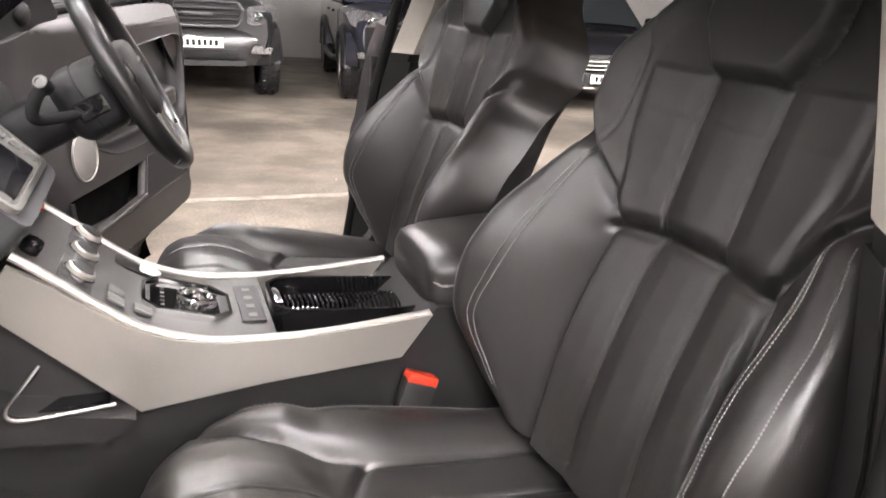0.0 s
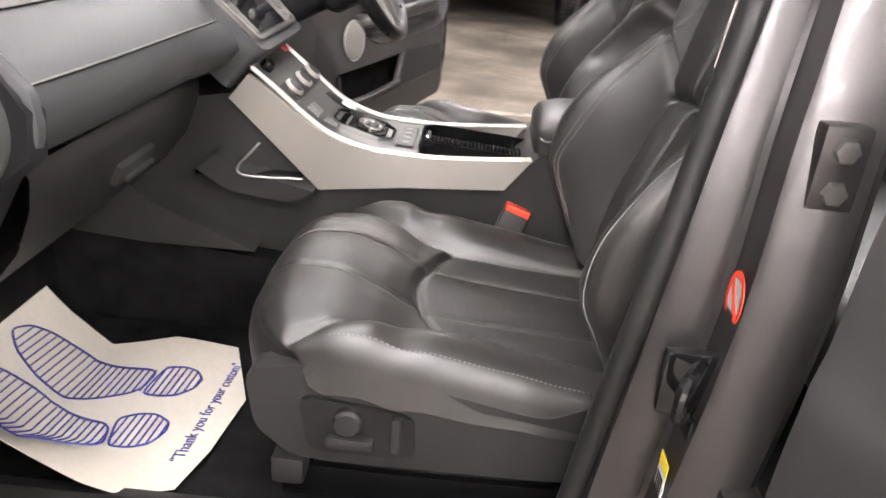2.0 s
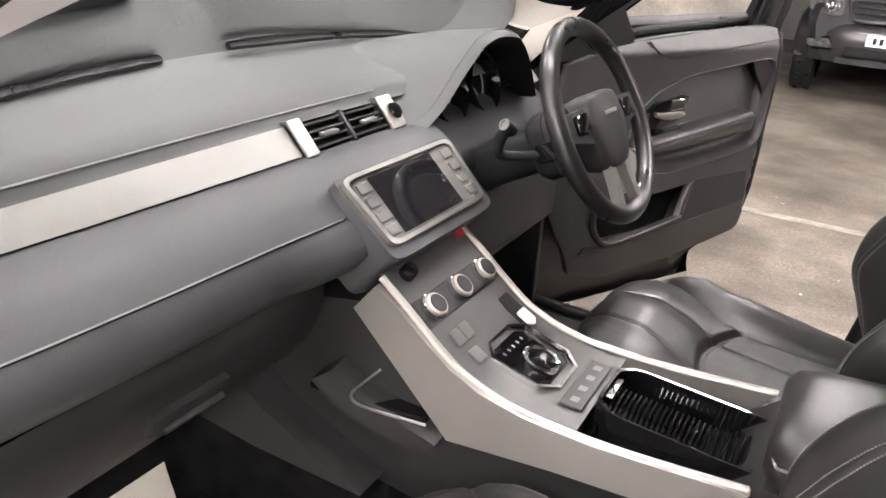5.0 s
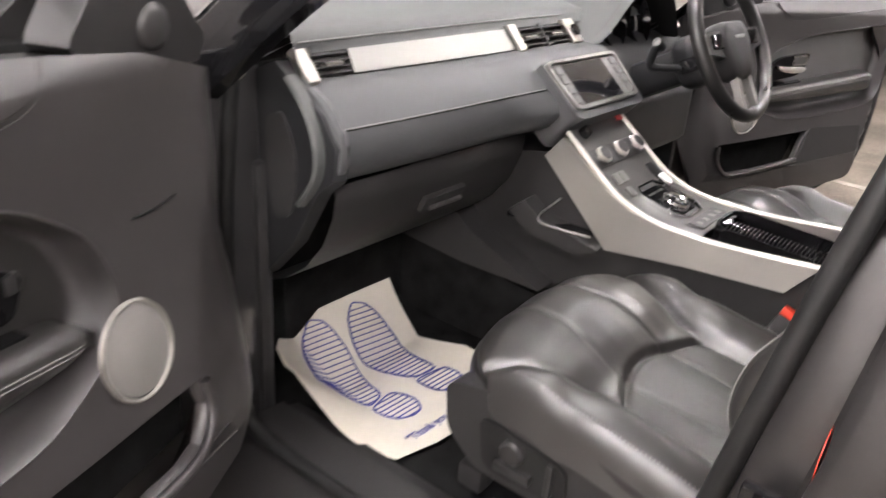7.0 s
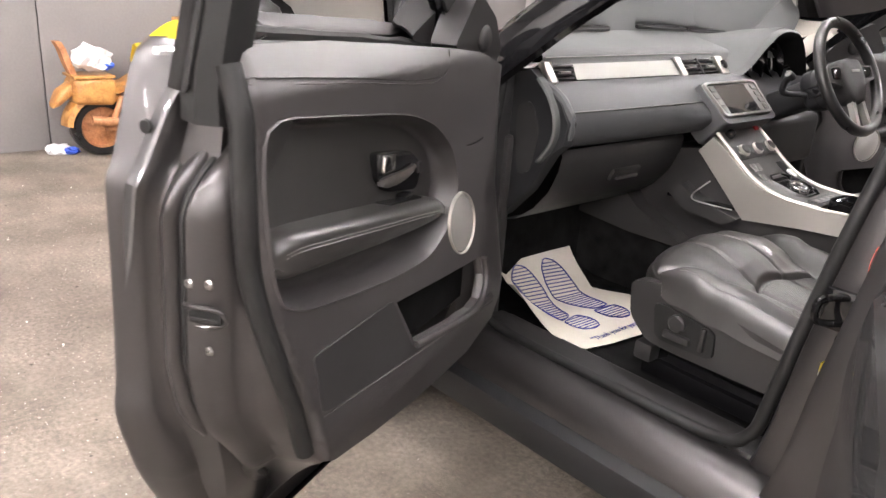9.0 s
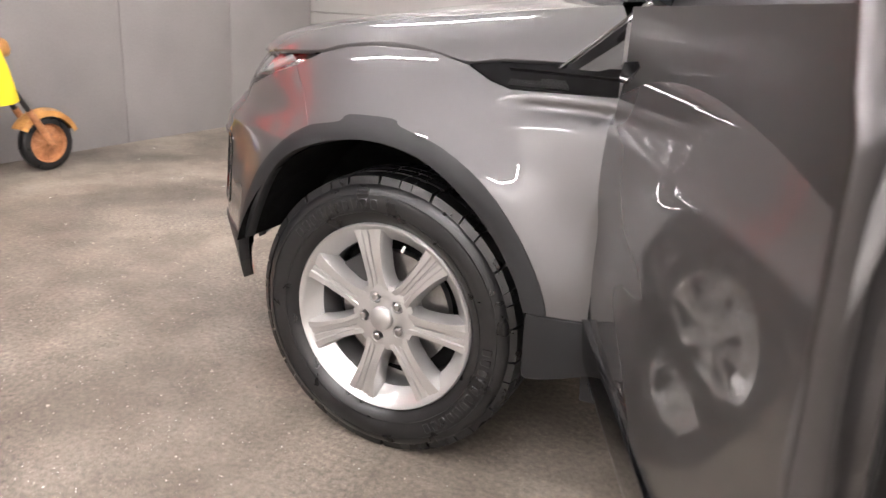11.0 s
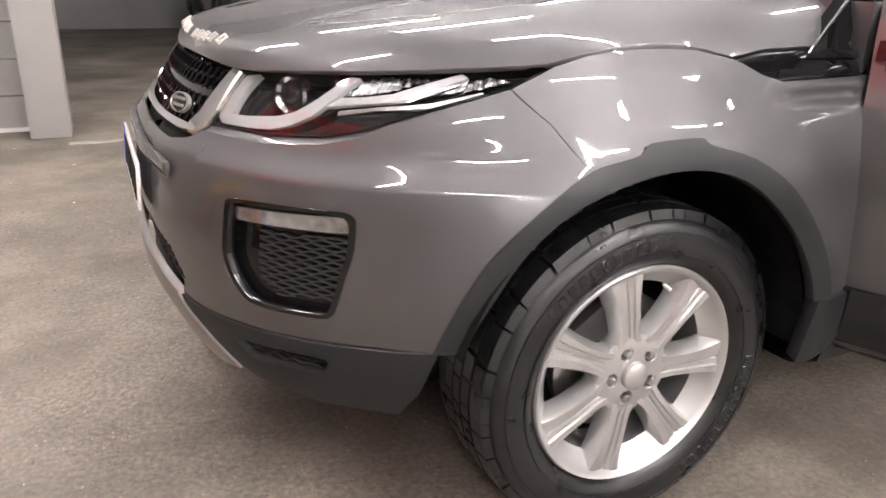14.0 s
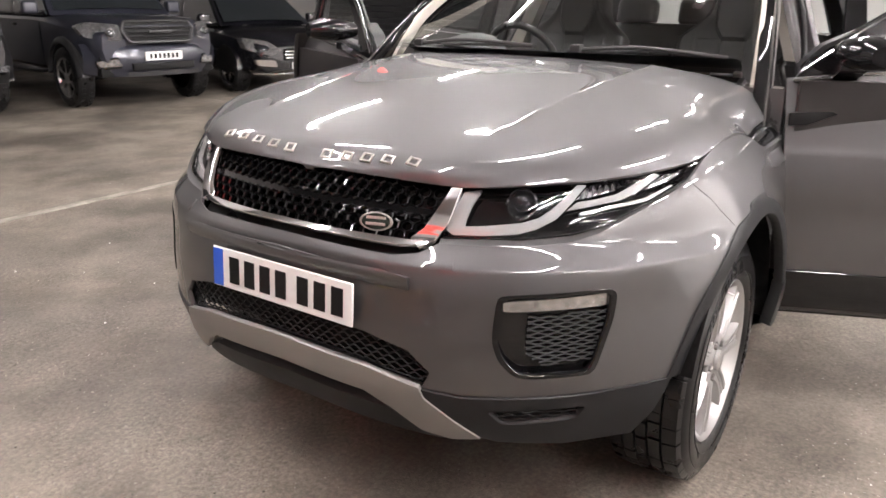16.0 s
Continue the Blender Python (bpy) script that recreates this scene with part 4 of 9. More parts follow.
# wheels
def wheel(at, side):
    w = part("wheel", lathe([(0.232, -0.19), (0.222, -0.16), (0.205, -0.10), (0.205, -0.05), (0.226, -0.026), (0.236, -0.014), (0.243, -0.004), (0.25, -0.001), (0.254, -0.006), (0.254, -0.02), (0.25, -0.19)], 84, pose(0, 0, 0, -90, 0, 0)), ALLOY, car, "silver seven-spoke alloy wheel")
    w.matrix_basis = Matrix.Translation(at) @ (Matrix.Identity(4) if side > 0 else pose(0, 0, 0, 0, 0, 180)) @ Matrix.Diagonal((1.025, 1.0, 1.025, 1.0))
    prof = [(0.252, -0.205), (0.27, -0.222), (0.31, -0.232), (0.345, -0.226), (0.358, -0.21), (0.3605, -0.19), (0.3605, -0.03), (0.357, -0.012), (0.347, 0.002), (0.327, 0.011), (0.30, 0.013), (0.276, 0.008), (0.262, -0.002), (0.2535, -0.012)]
    part("tyre", lathe(prof, 96, pose(0, 0, 0, -90, 0, 0)), RUBBER, w, "black road tyre")
    blocks = []
    for i in range(78):
        a = 2 * math.pi * i / 78 + 0.012 * math.sin(i * 2.4)
        for j, (y0, y1, r) in enumerate(((-0.012, -0.052, 0.3755), (-0.058, -0.092, 0.377), (-0.098, -0.128, 0.3775), (-0.134, -0.168, 0.377), (-0.174, -0.212, 0.3755))):
            ring = []
            for k in range(4):
                aa = a + (k / 3) * 0.072 + 0.03 * (j % 2) + (0.010, 0.004, 0.0, 0.004, 0.010)[j] * (k / 3)
                rr0 = r - (0.004 if j in (0, 4) else 0)
                outer = rr0 if j == 0 else r
                inner = rr0 if j == 4 else r
                ring.append([V(math.cos(aa) * outer, y0, math.sin(aa) * outer), V(math.cos(aa) * inner, y1, math.sin(aa) * inner), V(math.cos(aa) * 0.357, y1, math.sin(aa) * 0.357), V(math.cos(aa) * 0.356, y0 + (0.008 if j == 0 else 0), math.sin(aa) * 0.348)])
            blocks.append(loft(ring))
    part("tread", join(*blocks), RUBBER, w, "tread blocks", kind="stuff", angle=30)
    for r0, r1, h in ((0.3265, 0.3295, 0.0115), (0.283, 0.286, 0.0115)):
        part("sidewall_rib", lathe([(r0, h - 0.003), (r0 + 0.0008, h + 0.0012), (r1 - 0.0008, h + 0.0012), (r1, h - 0.003)], 96, pose(0, 0, 0, -90, 0, 0)), RUBBER, w)
    for i in range(22):
        a = math.radians(40 + i * 5.2 + (90 if i > 9 else 0))
        part("sidewall_bar", box(-0.009, 0.009, 0.008, 0.0145, -0.013, 0.013, 0.002, 1, Matrix.Translation((0.306 * math.cos(a), 0, 0.306 * math.sin(a))) @ pose(0, 0, 0, 0, 90 - math.degrees(a), 0)), RUBBER, w)
    for i in range(7):
        a = math.radians(78 + i * 360 / 7)
        er, et = V(math.cos(a), 0, math.sin(a)), V(-math.sin(a), 0, math.cos(a))
        rings = []
        for t in [k / 16 for k in range(17)]:
            r = 0.058 + t * 0.186
            hw = 0.027 + 0.005 * t + 0.019 * t ** 4 + 0.012 * max(0, (0.30 - t) / 0.30) ** 1.5
            y = -0.0215 + 0.0095 * t + 0.006 * math.sin(math.pi * t)
            g = 0.010 * min(1, t * 4) * min(1, (1 - t) * 6 + 0.3)
            prof = [(-1.18, -0.046), (-0.96, -0.008), (-0.84, 0.0), (-0.46, 0.0), (-0.38, -0.5 * g), (-0.10, -0.55 * g), (-0.04, -g), (0.04, -g), (0.10, -0.55 * g), (0.38, -0.5 * g), (0.46, 0.0), (0.84, 0.0), (0.96, -0.008), (1.18, -0.046)]
            rings.append([er * r + et * hw * p + V(0, y + q, 0) for p, q in prof])
        part("spoke", loft(rings), ALLOY, w, angle=28)
    ring_of = lambda r, n, x=0.0, z=0.0: [(x + r * math.cos(2 * math.pi * k / n), z + r * math.sin(2 * math.pi * k / n)) for k in range(n)]
    pockets = [ring_of(0.0175, 16, 0.057 * math.cos(math.radians(67 + 72 * i)), 0.057 * math.sin(math.radians(67 + 72 * i))) for i in range(5)]
    part("hub", sheet(ring_of(0.090, 48), lambda a, b: V(a, -0.017 - 0.5 * max(0.0, math.hypot(a, b) - 0.062) ** 1.3, b), 0.02, 0.02, pockets, 0.022, (0, -1, 0)), ALLOY, w)
    part("hub_back", lathe([(0, -0.036), (0.086, -0.036), (0.088, -0.08)], 40, pose(0, 0, 0, -90, 0, 0)), ALLOY, w)
    part("centre_cap", lathe([(0, 0.0), (0.026, -0.001), (0.031, -0.005), (0.032, -0.016)], 40, pose(0, 0, 0, -90, 0, 0)), ALLOY, w, "plain silver centre cap")
    for i in range(5):
        a = math.radians(67 + i * 72)
        m = Matrix.Translation((0.057 * math.cos(a), 0, 0.057 * math.sin(a)))
        part("wheel_nut", lathe([(0, -0.010), (0.0075, -0.010), (0.0105, -0.013), (0.011, -0.036)], 6, m @ pose(0, 0, 0, -90, 0, 0)), STEEL, w, "steel wheel nut")
    part("brake_disc", lathe([(0.07, -0.10), (0.08, -0.085), (0.16, -0.085), (0.16, -0.11)], 60, pose(0, 0, 0, -90, 0, 0)), STEEL, w, "worn steel brake disc")
    part("inner_shield", lathe([(0, -0.13), (0.2, -0.13), (0.204, -0.19)], 40, pose(0, 0, 0, -90, 0, 0)), CARPET, w)
    part("caliper", box(-0.06, 0.06, -0.13, -0.05, 0.10, 0.175, 0.012, 2, pose(0, 0, 0, 0, 35, 0)), PLASTIC, w)
    part("valve", tube([(-0.055, -0.02, 0.2), (-0.058, -0.002, 0.194)], 0.004, 8), WHITE, w, "white valve cap")
    return w


wheel((-0.008, 0.962, 0.360), 1)
wheel((-0.008, -0.962, 0.360), -1)
wheel((-2.66, 0.955, 0.360), 1)
wheel((-2.66, -0.955, 0.360), -1)

# windscreen, scuttle and wipers
def screen_map(t, y):
    """t from 0 at the scuttle to 1 at the roof."""
    bow = 0.18 * (y / 0.80) ** 2
    w = 1 - 0.16 * t
    return V(-0.43 - bow * (1 - 0.3 * t) - 0.87 * t, y * w, 1.225 + 0.345 * t + 0.05 * t * (1 - t) - 0.025 * (y / 0.8) ** 2)


windscreen = part("windscreen", sheet([(0, -0.80), (1, -0.80), (1, 0.80), (0, 0.80)], screen_map, 0.06, 0.05, (), 0, (-1.2, 0, 0.6)), SCREEN_GLASS, car, "clear laminated windscreen")
windscreen.visible_shadow = False
scuttle = part("scuttle", grid_surface(lambda u, v: V(-0.40 - 0.15 * (2 * v - 1) ** 2 - 0.09 * u, 0.79 * (2 * v - 1), 1.168 + 0.04 * u - 0.072 * (2 * v - 1) ** 2), 6, 40), CLADDING, car, "black plastic scuttle panel")
for y0, y1 in ((0.72, 0.16), (0.02, -0.62)):
    wp = part("wiper", tube(smooth_path([screen_map(0.0, y1 + 0.05) + V(0, 0, 0.02), screen_map(0.02, (y0 + y1) / 2) + V(0, 0, 0.03), screen_map(0.03, y0) + V(0, 0, 0.012)]), 0.008, 8), PLASTIC, car, "black wiper arm and blade")
    part("blade", tube(smooth_path([screen_map(0.035, y1), screen_map(0.05, (y0 + y1) / 2), screen_map(0.055, y0)]), 0.007, 6), RUBBER, wp)
    part("pivot", box(-0.02, 0.02, -0.02, 0.02, -0.01, 0.02, 0.006, 2, Matrix.Translation(screen_map(0.0, y1 + 0.05) + V(0, 0, 0.02))), PLASTIC, wp)

# under the car and behind the front axle
part("underbody", box(-3.2, 0.45, -0.6, 0.6, 0.22, 0.36, 0.03), CARPET, car)
part("engine_bay", box(-0.5, 0.55, -0.6, 0.6, 0.36, 0.95, 0.05), CARPET, car)
part("bulkhead", box(-0.44, -0.36, -0.84, 0.84, 0.36, 1.10, 0.01), CARPET, car)


def swept(profile, xs):
    """A (y, z) profile carried along x."""
    return loft([[V(x, y, z) for y, z in profile] for x in xs], closed=False)


for s in (1, -1):
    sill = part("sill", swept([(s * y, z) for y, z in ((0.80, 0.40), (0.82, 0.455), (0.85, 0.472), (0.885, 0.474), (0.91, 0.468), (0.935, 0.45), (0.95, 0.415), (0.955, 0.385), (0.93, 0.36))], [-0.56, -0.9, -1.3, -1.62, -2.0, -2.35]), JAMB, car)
    part("sill_cladding", swept([(s * y, z) for y, z in ((0.94, 0.392), (0.965, 0.388), (0.985, 0.375), (0.99, 0.345), (0.975, 0.29), (0.90, 0.25), (0.7, 0.24))], [-0.56, -0.9, -1.3, -1.8, -2.35]), CLADDING, sill, "black plastic sill cladding")
    part("scuff_plate", swept([(s * y, z) for y, z in ((0.68, 0.425), (0.70, 0.448), (0.735, 0.456), (0.74, 0.470), (0.80, 0.476), (0.825, 0.470), (0.832, 0.45))], [-0.66, -1.0, -1.4, -1.52]), PLASTIC, sill, "black ribbed scuff plate")
    seal = [(-0.665, s * 0.83, 1.15), (-0.65, s * 0.845, 0.9), (-0.655, s * 0.85, 0.65), (-0.69, s * 0.85, 0.52), (-0.78, s * 0.85, 0.482), (-1.1, s * 0.85, 0.480), (-1.38, s * 0.85, 0.487), (-1.455, s * 0.85, 0.53), (-1.478, s * 0.85, 0.62), (-1.505, s * 0.845, 0.80), (-1.53, s * 0.84, 0.95), (-1.555, s * 0.82, 1.10), (-1.60, s * 0.77, 1.35), (-1.60, s * 0.72, 1.48), (-1.50, s * 0.70, 1.54), (-1.25, s * 0.718, 1.515), (-0.95, s * 0.775, 1.372), (-0.72, s * 0.835, 1.24)]
    part("door_seal", tube(smooth_path([(x - (0.085 if s < 0 and x < -1.35 else 0), y, z) for x, y, z in seal]), 0.014, 10, True), SEAL, sill, "black rubber door seal")
    # hinge pillar and screen pillar
    part("hinge_pillar", loft([[V(-0.555, s * 0.93, z), V(-0.60, s * 0.925, z), V(-0.635, s * 0.905, z), V(-0.648, s * 0.87, z), V(-0.655, s * 0.83, z), V(-0.64, s * 0.76, z), V(-0.53, s * 0.75, z)] for z in (0.42, 0.6, 0.85, 1.04, 1.14)]), PAINT, car)
    ap = [[V(-0.56 - 0.74 * t + a, s * (0.885 - 0.175 * t + b), 1.10 + 0.475 * t + 0.058 * math.sin(math.pi * t) + c) for a, b, c in ((0.09, -0.03, -0.02), (0.05, 0.0, 0.01), (-0.01, 0.004, 0.0), (-0.06, -0.008, -0.022), (-0.066, -0.03, -0.026), (-0.02, -0.045, -0.018), (0.06, -0.045, -0.004))] for t in [-0.14 + 1.14 * k / 14 for k in range(15)]]
    part("screen_pillar", loft(ap), GLOSS, car, "gloss black screen pillar")
    part("pillar_strip", tube([r[1] + V(0.006, 0, 0.003) for r in ap], 0.0045, 6), CHROME, car, "bright strip along the pillar")
    ip = [[V(-0.60 - 0.72 * t + a, s * (0.858 - 0.175 * t + b), 1.145 + 0.445 * t + 0.052 * math.sin(math.pi * t) + c) for a, b, c in [(q[0] * (0.25 + 0.75 * min(1, t * 3)), q[1] - 0.02 * max(0, 1 - t * 3), q[2] - 0.05 * max(0, 1 - t * 4)) for q in ((0.06, -0.015, 0.0), (-0.02, 0.0, -0.02), (-0.035, -0.018, -0.024), (0.0, -0.032, -0.01), (0.055, -0.032, 0.0))]] for t in [k / 20 for k in range(21)]]
    part("pillar_trim", loft(ip), BEIGE, car, "pale pillar trim")
    # middle pillar
    bx = curve((0.40, -1.44), (0.566, -1.48), (0.713, -1.497), (0.943, -1.53), (1.1, -1.548), (1.3, -1.59), (1.5, -1.62))
    by = curve((0.40, 0.93), (0.7, 0.93), (0.95, 0.915), (1.1, 0.885), (1.3, 0.81), (1.5, 0.735))
    back_by = 0.0 if s > 0 else 0.085
    post_x = bx
    bx = (lambda f, d: lambda z: f(z) - d * (0.9 + 0.35 * max(0, z - 0.6)))(bx, back_by)
    rings = []
    for z in [0.40 + 0.05 * k for k in range(23)]:
        x, y = bx(z), by(z)
        wide = 0.155 + 0.10 * max(0, (0.62 - z) / 0.22) ** 2
        rings.append([V(x - 0.004, s * (y - 0.092), z), V(x - 0.012, s * (y - 0.072), z), V(x - 0.035, s * (y - 0.06), z), V(x - 0.064, s * (y - 0.062), z), V(x - 0.070, s * (y - 0.057), z), V(x - 0.070, s * (y - 0.008), z), V(x - 0.082, s * y, z), V(x - wide + 0.01, s * y, z), V(x - wide - 0.008, s * (y - 0.02), z), V(x - wide - 0.03, s * (y - 0.09), z), V(x - wide, s * (y - 0.14), z), V(x - 0.04, s * (y - 0.14), z)])
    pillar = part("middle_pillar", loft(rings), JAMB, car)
    part("pillar_trim", loft([[V(bx(z) - 0.003, s * (by(z) - 0.098), z), V(bx(z) - 0.045, s * (by(z) - 0.152), z), V(bx(z) - 0.14, s * (by(z) - 0.152), z), V(bx(z) - 0.17, s * (by(z) - 0.10), z)] for z in [0.44 + 0.07 * k for k in range(11)]]), PLASTIC, pillar, "black lower pillar trim")
    part("pillar_trim", loft([[V(bx(z) - 0.003, s * (by(z) - 0.095), z), V(bx(z) - 0.045, s * (by(z) - 0.148), z), V(bx(z) - 0.13, s * (by(z) - 0.148), z), V(bx(z) - 0.15, s * (by(z) - 0.10), z)] for z in [1.16 + 0.06 * k for k in range(7)]]), BEIGE, pillar, "pale upper pillar trim")
    for z, x in ((1.10, -1.655), (0.717, -1.64)):
        yy = by(z)
        plate_ = part("door_hinge", box(x - 0.022, x + 0.022, s * yy - 0.012, s * yy + 0.012, z - 0.04, z + 0.04, 0.005, 2), JAMB, pillar, "painted steel hinge with two bolts")
        for dz in (0.018, -0.022):
            part("hinge_bolt", lathe([(0, 0.018), (0.011, 0.018), (0.013, 0.01), (0.013, 0)], 6, Matrix.Translation((x, s * yy, z + dz)) @ pose(0, 0, 0, -90 * s, 0, 0)), STEEL, plate_, "steel hinge bolt")
    x, y, z = -1.572 - 1.2 * back_by, by(0.868) - 0.03, 0.868
    part("striker", join(box(x - 0.03, x + 0.03, s * y - 0.008, s * y + 0.008, z - 0.045, z + 0.03, 0.005), tube(smooth_path([(x - 0.01, s * y, z + 0.02), (x + 0.02, s * (y + 0.05), z + 0.018), (x + 0.02, s * (y + 0.05), z - 0.02), (x - 0.01, s * y, z - 0.028)]), 0.007, 8), box(x - 0.035, x - 0.005, s * y - 0.02, s * y + 0.02, z - 0.075, z - 0.045, 0.008)), GLOSS, pillar, "black door striker bracket")
    # the body behind the rear doors
    quarter = [(-2.2, 0.40), (-2.27, 0.60), (-2.38, 0.78), (-2.49, 0.95), (-2.53, 1.10), (-2.55, 1.20), (-3.42, 1.24), (-3.46, 1.0), (-3.44, 0.45), (-3.15, 0.40)]
    part("rear_quarter", sheet([(x, z) for x, z in quarter], lambda x, z: V(x - 0.03 * (z - 0.8) ** 2, s * (0.96 - 0.03 * ((z - 0.75) / 0.4) ** 2 - 0.25 * max(0, (-3.0 - x) / 0.46) ** 2), z), 0.06, 0.05, (), 0.05), PAINT, car)
    part("rear_pillar", loft([[V(-2.75 - 0.25 * t, s * (0.92 - 0.2 * t), 1.18 + 0.36 * t), V(-3.30 - 0.05 * t, s * (0.84 - 0.14 * t), 1.2 + 0.34 * t), V(-3.30 - 0.05 * t, s * (0.78 - 0.14 * t), 1.2 + 0.34 * t), V(-2.75 - 0.25 * t, s * (0.86 - 0.2 * t), 1.18 + 0.36 * t)] for t in (0, 0.25, 0.5, 0.75, 1)]), PAINT, car)
    part("roof_rail", loft([[V(-1.28 - 2.0 * t, s * (0.735 - 0.03 * t), 1.545 + 0.05 * math.sin(math.pi * (0.2 + 0.7 * t)) - 0.04 * t + dz) for dz in (0.03,)] + [V(-1.28 - 2.0 * t, s * (0.65 - 0.03 * t), 1.57 + 0.05 * math.sin(math.pi * (0.2 + 0.7 * t)) - 0.04 * t), V(-1.28 - 2.0 * t, s * (0.67 - 0.03 * t), 1.51 + 0.05 * math.sin(math.pi * (0.2 + 0.7 * t)) - 0.04 * t)] for t in [k / 10 for k in range(11)]]), PAINT, car)
roof = part("roof", sheet([(-1.26, -0.70), (-1.26, 0.70), (-3.35, 0.66), (-3.35, -0.66)], lambda x, y: V(x, y, 1.565 + 0.055 * math.sin(math.pi * (0.2 + 0.7 * (-1.26 - x) / 2.1)) - 0.04 * (-1.26 - x) / 2.1 - 0.04 * (y / 0.7) ** 2), 0.1, 0.1, (), 0.03, (-2, 0, 0)), PAINT, car)
part("headlining", sheet([(-1.24, -0.70), (-1.24, 0.70), (-3.3, 0.66), (-3.3, -0.66)], lambda x, y: V(x, y, 1.535 + 0.05 * math.sin(math.pi * (0.2 + 0.7 * (-1.26 - x) / 2.1)) - 0.04 * (-1.26 - x) / 2.1 - 0.04 * (y / 0.7) ** 2), 0.15, 0.15, (), 0.0, (-2, 0, 3)), BEIGE, car, "pale headlining")
tail = part("tailgate", sheet([(-0.92, 0.45), (0.92, 0.45), (0.88, 1.0), (0.80, 1.24), (0.66, 1.52), (-0.66, 1.52), (-0.80, 1.24), (-0.88, 1.0)], lambda y, z: V(-3.46 + 0.12 * max(0, (z - 1.1) / 0.42) - 0.05 * (1 - (y / 0.9) ** 2), y, z), 0.08, 0.08, [[(-0.64, 1.22), (0.64, 1.22), (0.56, 1.47), (-0.56, 1.47)]], 0.04, (-2, 0, 0.9)), PAINT, car)
part("rear_window", sheet([(-0.65, 1.21), (0.65, 1.21), (0.57, 1.48), (-0.57, 1.48)], lambda y, z: V(-3.45 + 0.12 * max(0, (z - 1.1) / 0.42) - 0.05 * (1 - (y / 0.9) ** 2), y, z), 0.2, 0.1, (), 0, (-2, 0, 0.9)), SCREEN_GLASS, tail, "clear rear window").visible_shadow = False

# labels on the open pillar
lab = Matrix.Translation((post_x(0.955) - 0.0685, by(0.955) - 0.032, 0.955)) @ pose(0, 0, 0, 90, 0, 90) @ Matrix.Diagonal((0.75, 0.75, 1, 1))
part("round_label", lathe([(0.030, 0.0), (0.030, 0.001), (0.023, 0.001), (0.023, 0.0)], 40, lab @ Matrix.Diagonal((1, 1.35, 1, 1))), RED, car, "red ring warning label")
part("round_label_face", lathe([(0, 0.0004), (0.0295, 0.0004)], 40, lab @ Matrix.Diagonal((1, 1.35, 1, 1))), material("grey_label", (0.35, 0.34, 0.34), 0.5), car)
part("label_bar", box(-0.026, 0.026, -0.004, 0.004, 0.0006, 0.0014, 0, 1, lab @ pose(0, 0, 0, 0, 0, -52) @ Matrix.Diagonal((1.15, 1, 1, 1))), RED, car, "red diagonal bar")
lab2 = Matrix.Translation((post_x(0.735) - 0.0685, by(0.735) - 0.034, 0.735)) @ pose(0, 0, 0, 90, 0, 90) @ Matrix.Diagonal((0.62, 0.75, 1, 1))
part("paper_label", box(-0.024, 0.024, -0.036, 0.022, 0, 0.001, 0, 1, lab2), WHITE, car, "white label with yellow head")
part("paper_label_head", box(-0.024, 0.024, 0.014, 0.036, 0, 0.0012, 0, 1, lab2), YELLOW, car)
for k in range(4):
    part("label_mark", box(-0.018 + 0.009 * k, -0.013 + 0.009 * k, -0.03, 0.005, 0.001, 0.0016, 0, 1, lab2), BLACK, car)


# ---- doors ----
def soft_in(poly, p, w):
    """1 well inside the outline, 0 well outside, with a soft edge of width w."""
    d = 9.0
    for (x0, y0), (x1, y1) in zip(poly, poly[1:] + poly[:1]):
        ex, ey = x1 - x0, y1 - y0
        t = max(0, min(1, ((p[0] - x0) * ex + (p[1] - y0) * ey) / (ex * ex + ey * ey)))
        d = min(d, math.hypot(p[0] - x0 - t * ex, p[1] - y0 - t * ey))
    d = d if inside(p, poly) else -d
    t = max(0, min(1, 0.5 + d / w))
    return t * t * (3 - 2 * t)


SKIN_O = curve((0.34, 0.055), (0.5, 0.075), (0.62, 0.08), (0.70, 0.078), (0.80, 0.086), (0.92, 0.078), (0.96, 0.066), (1.06, 0.050), (1.15, 0.03), (1.24, 0.0))
EDGE_S = curve((0.34, 0.90), (0.45, 0.935), (0.57, 0.993), (0.633, 1.013), (0.722, 1.033), (0.774, 1.026), (0.939, 1.018), (1.07, 1.014), (1.092, 1.002), (1.171, 0.974), (1.237, 0.945), (1.276, 0.88))


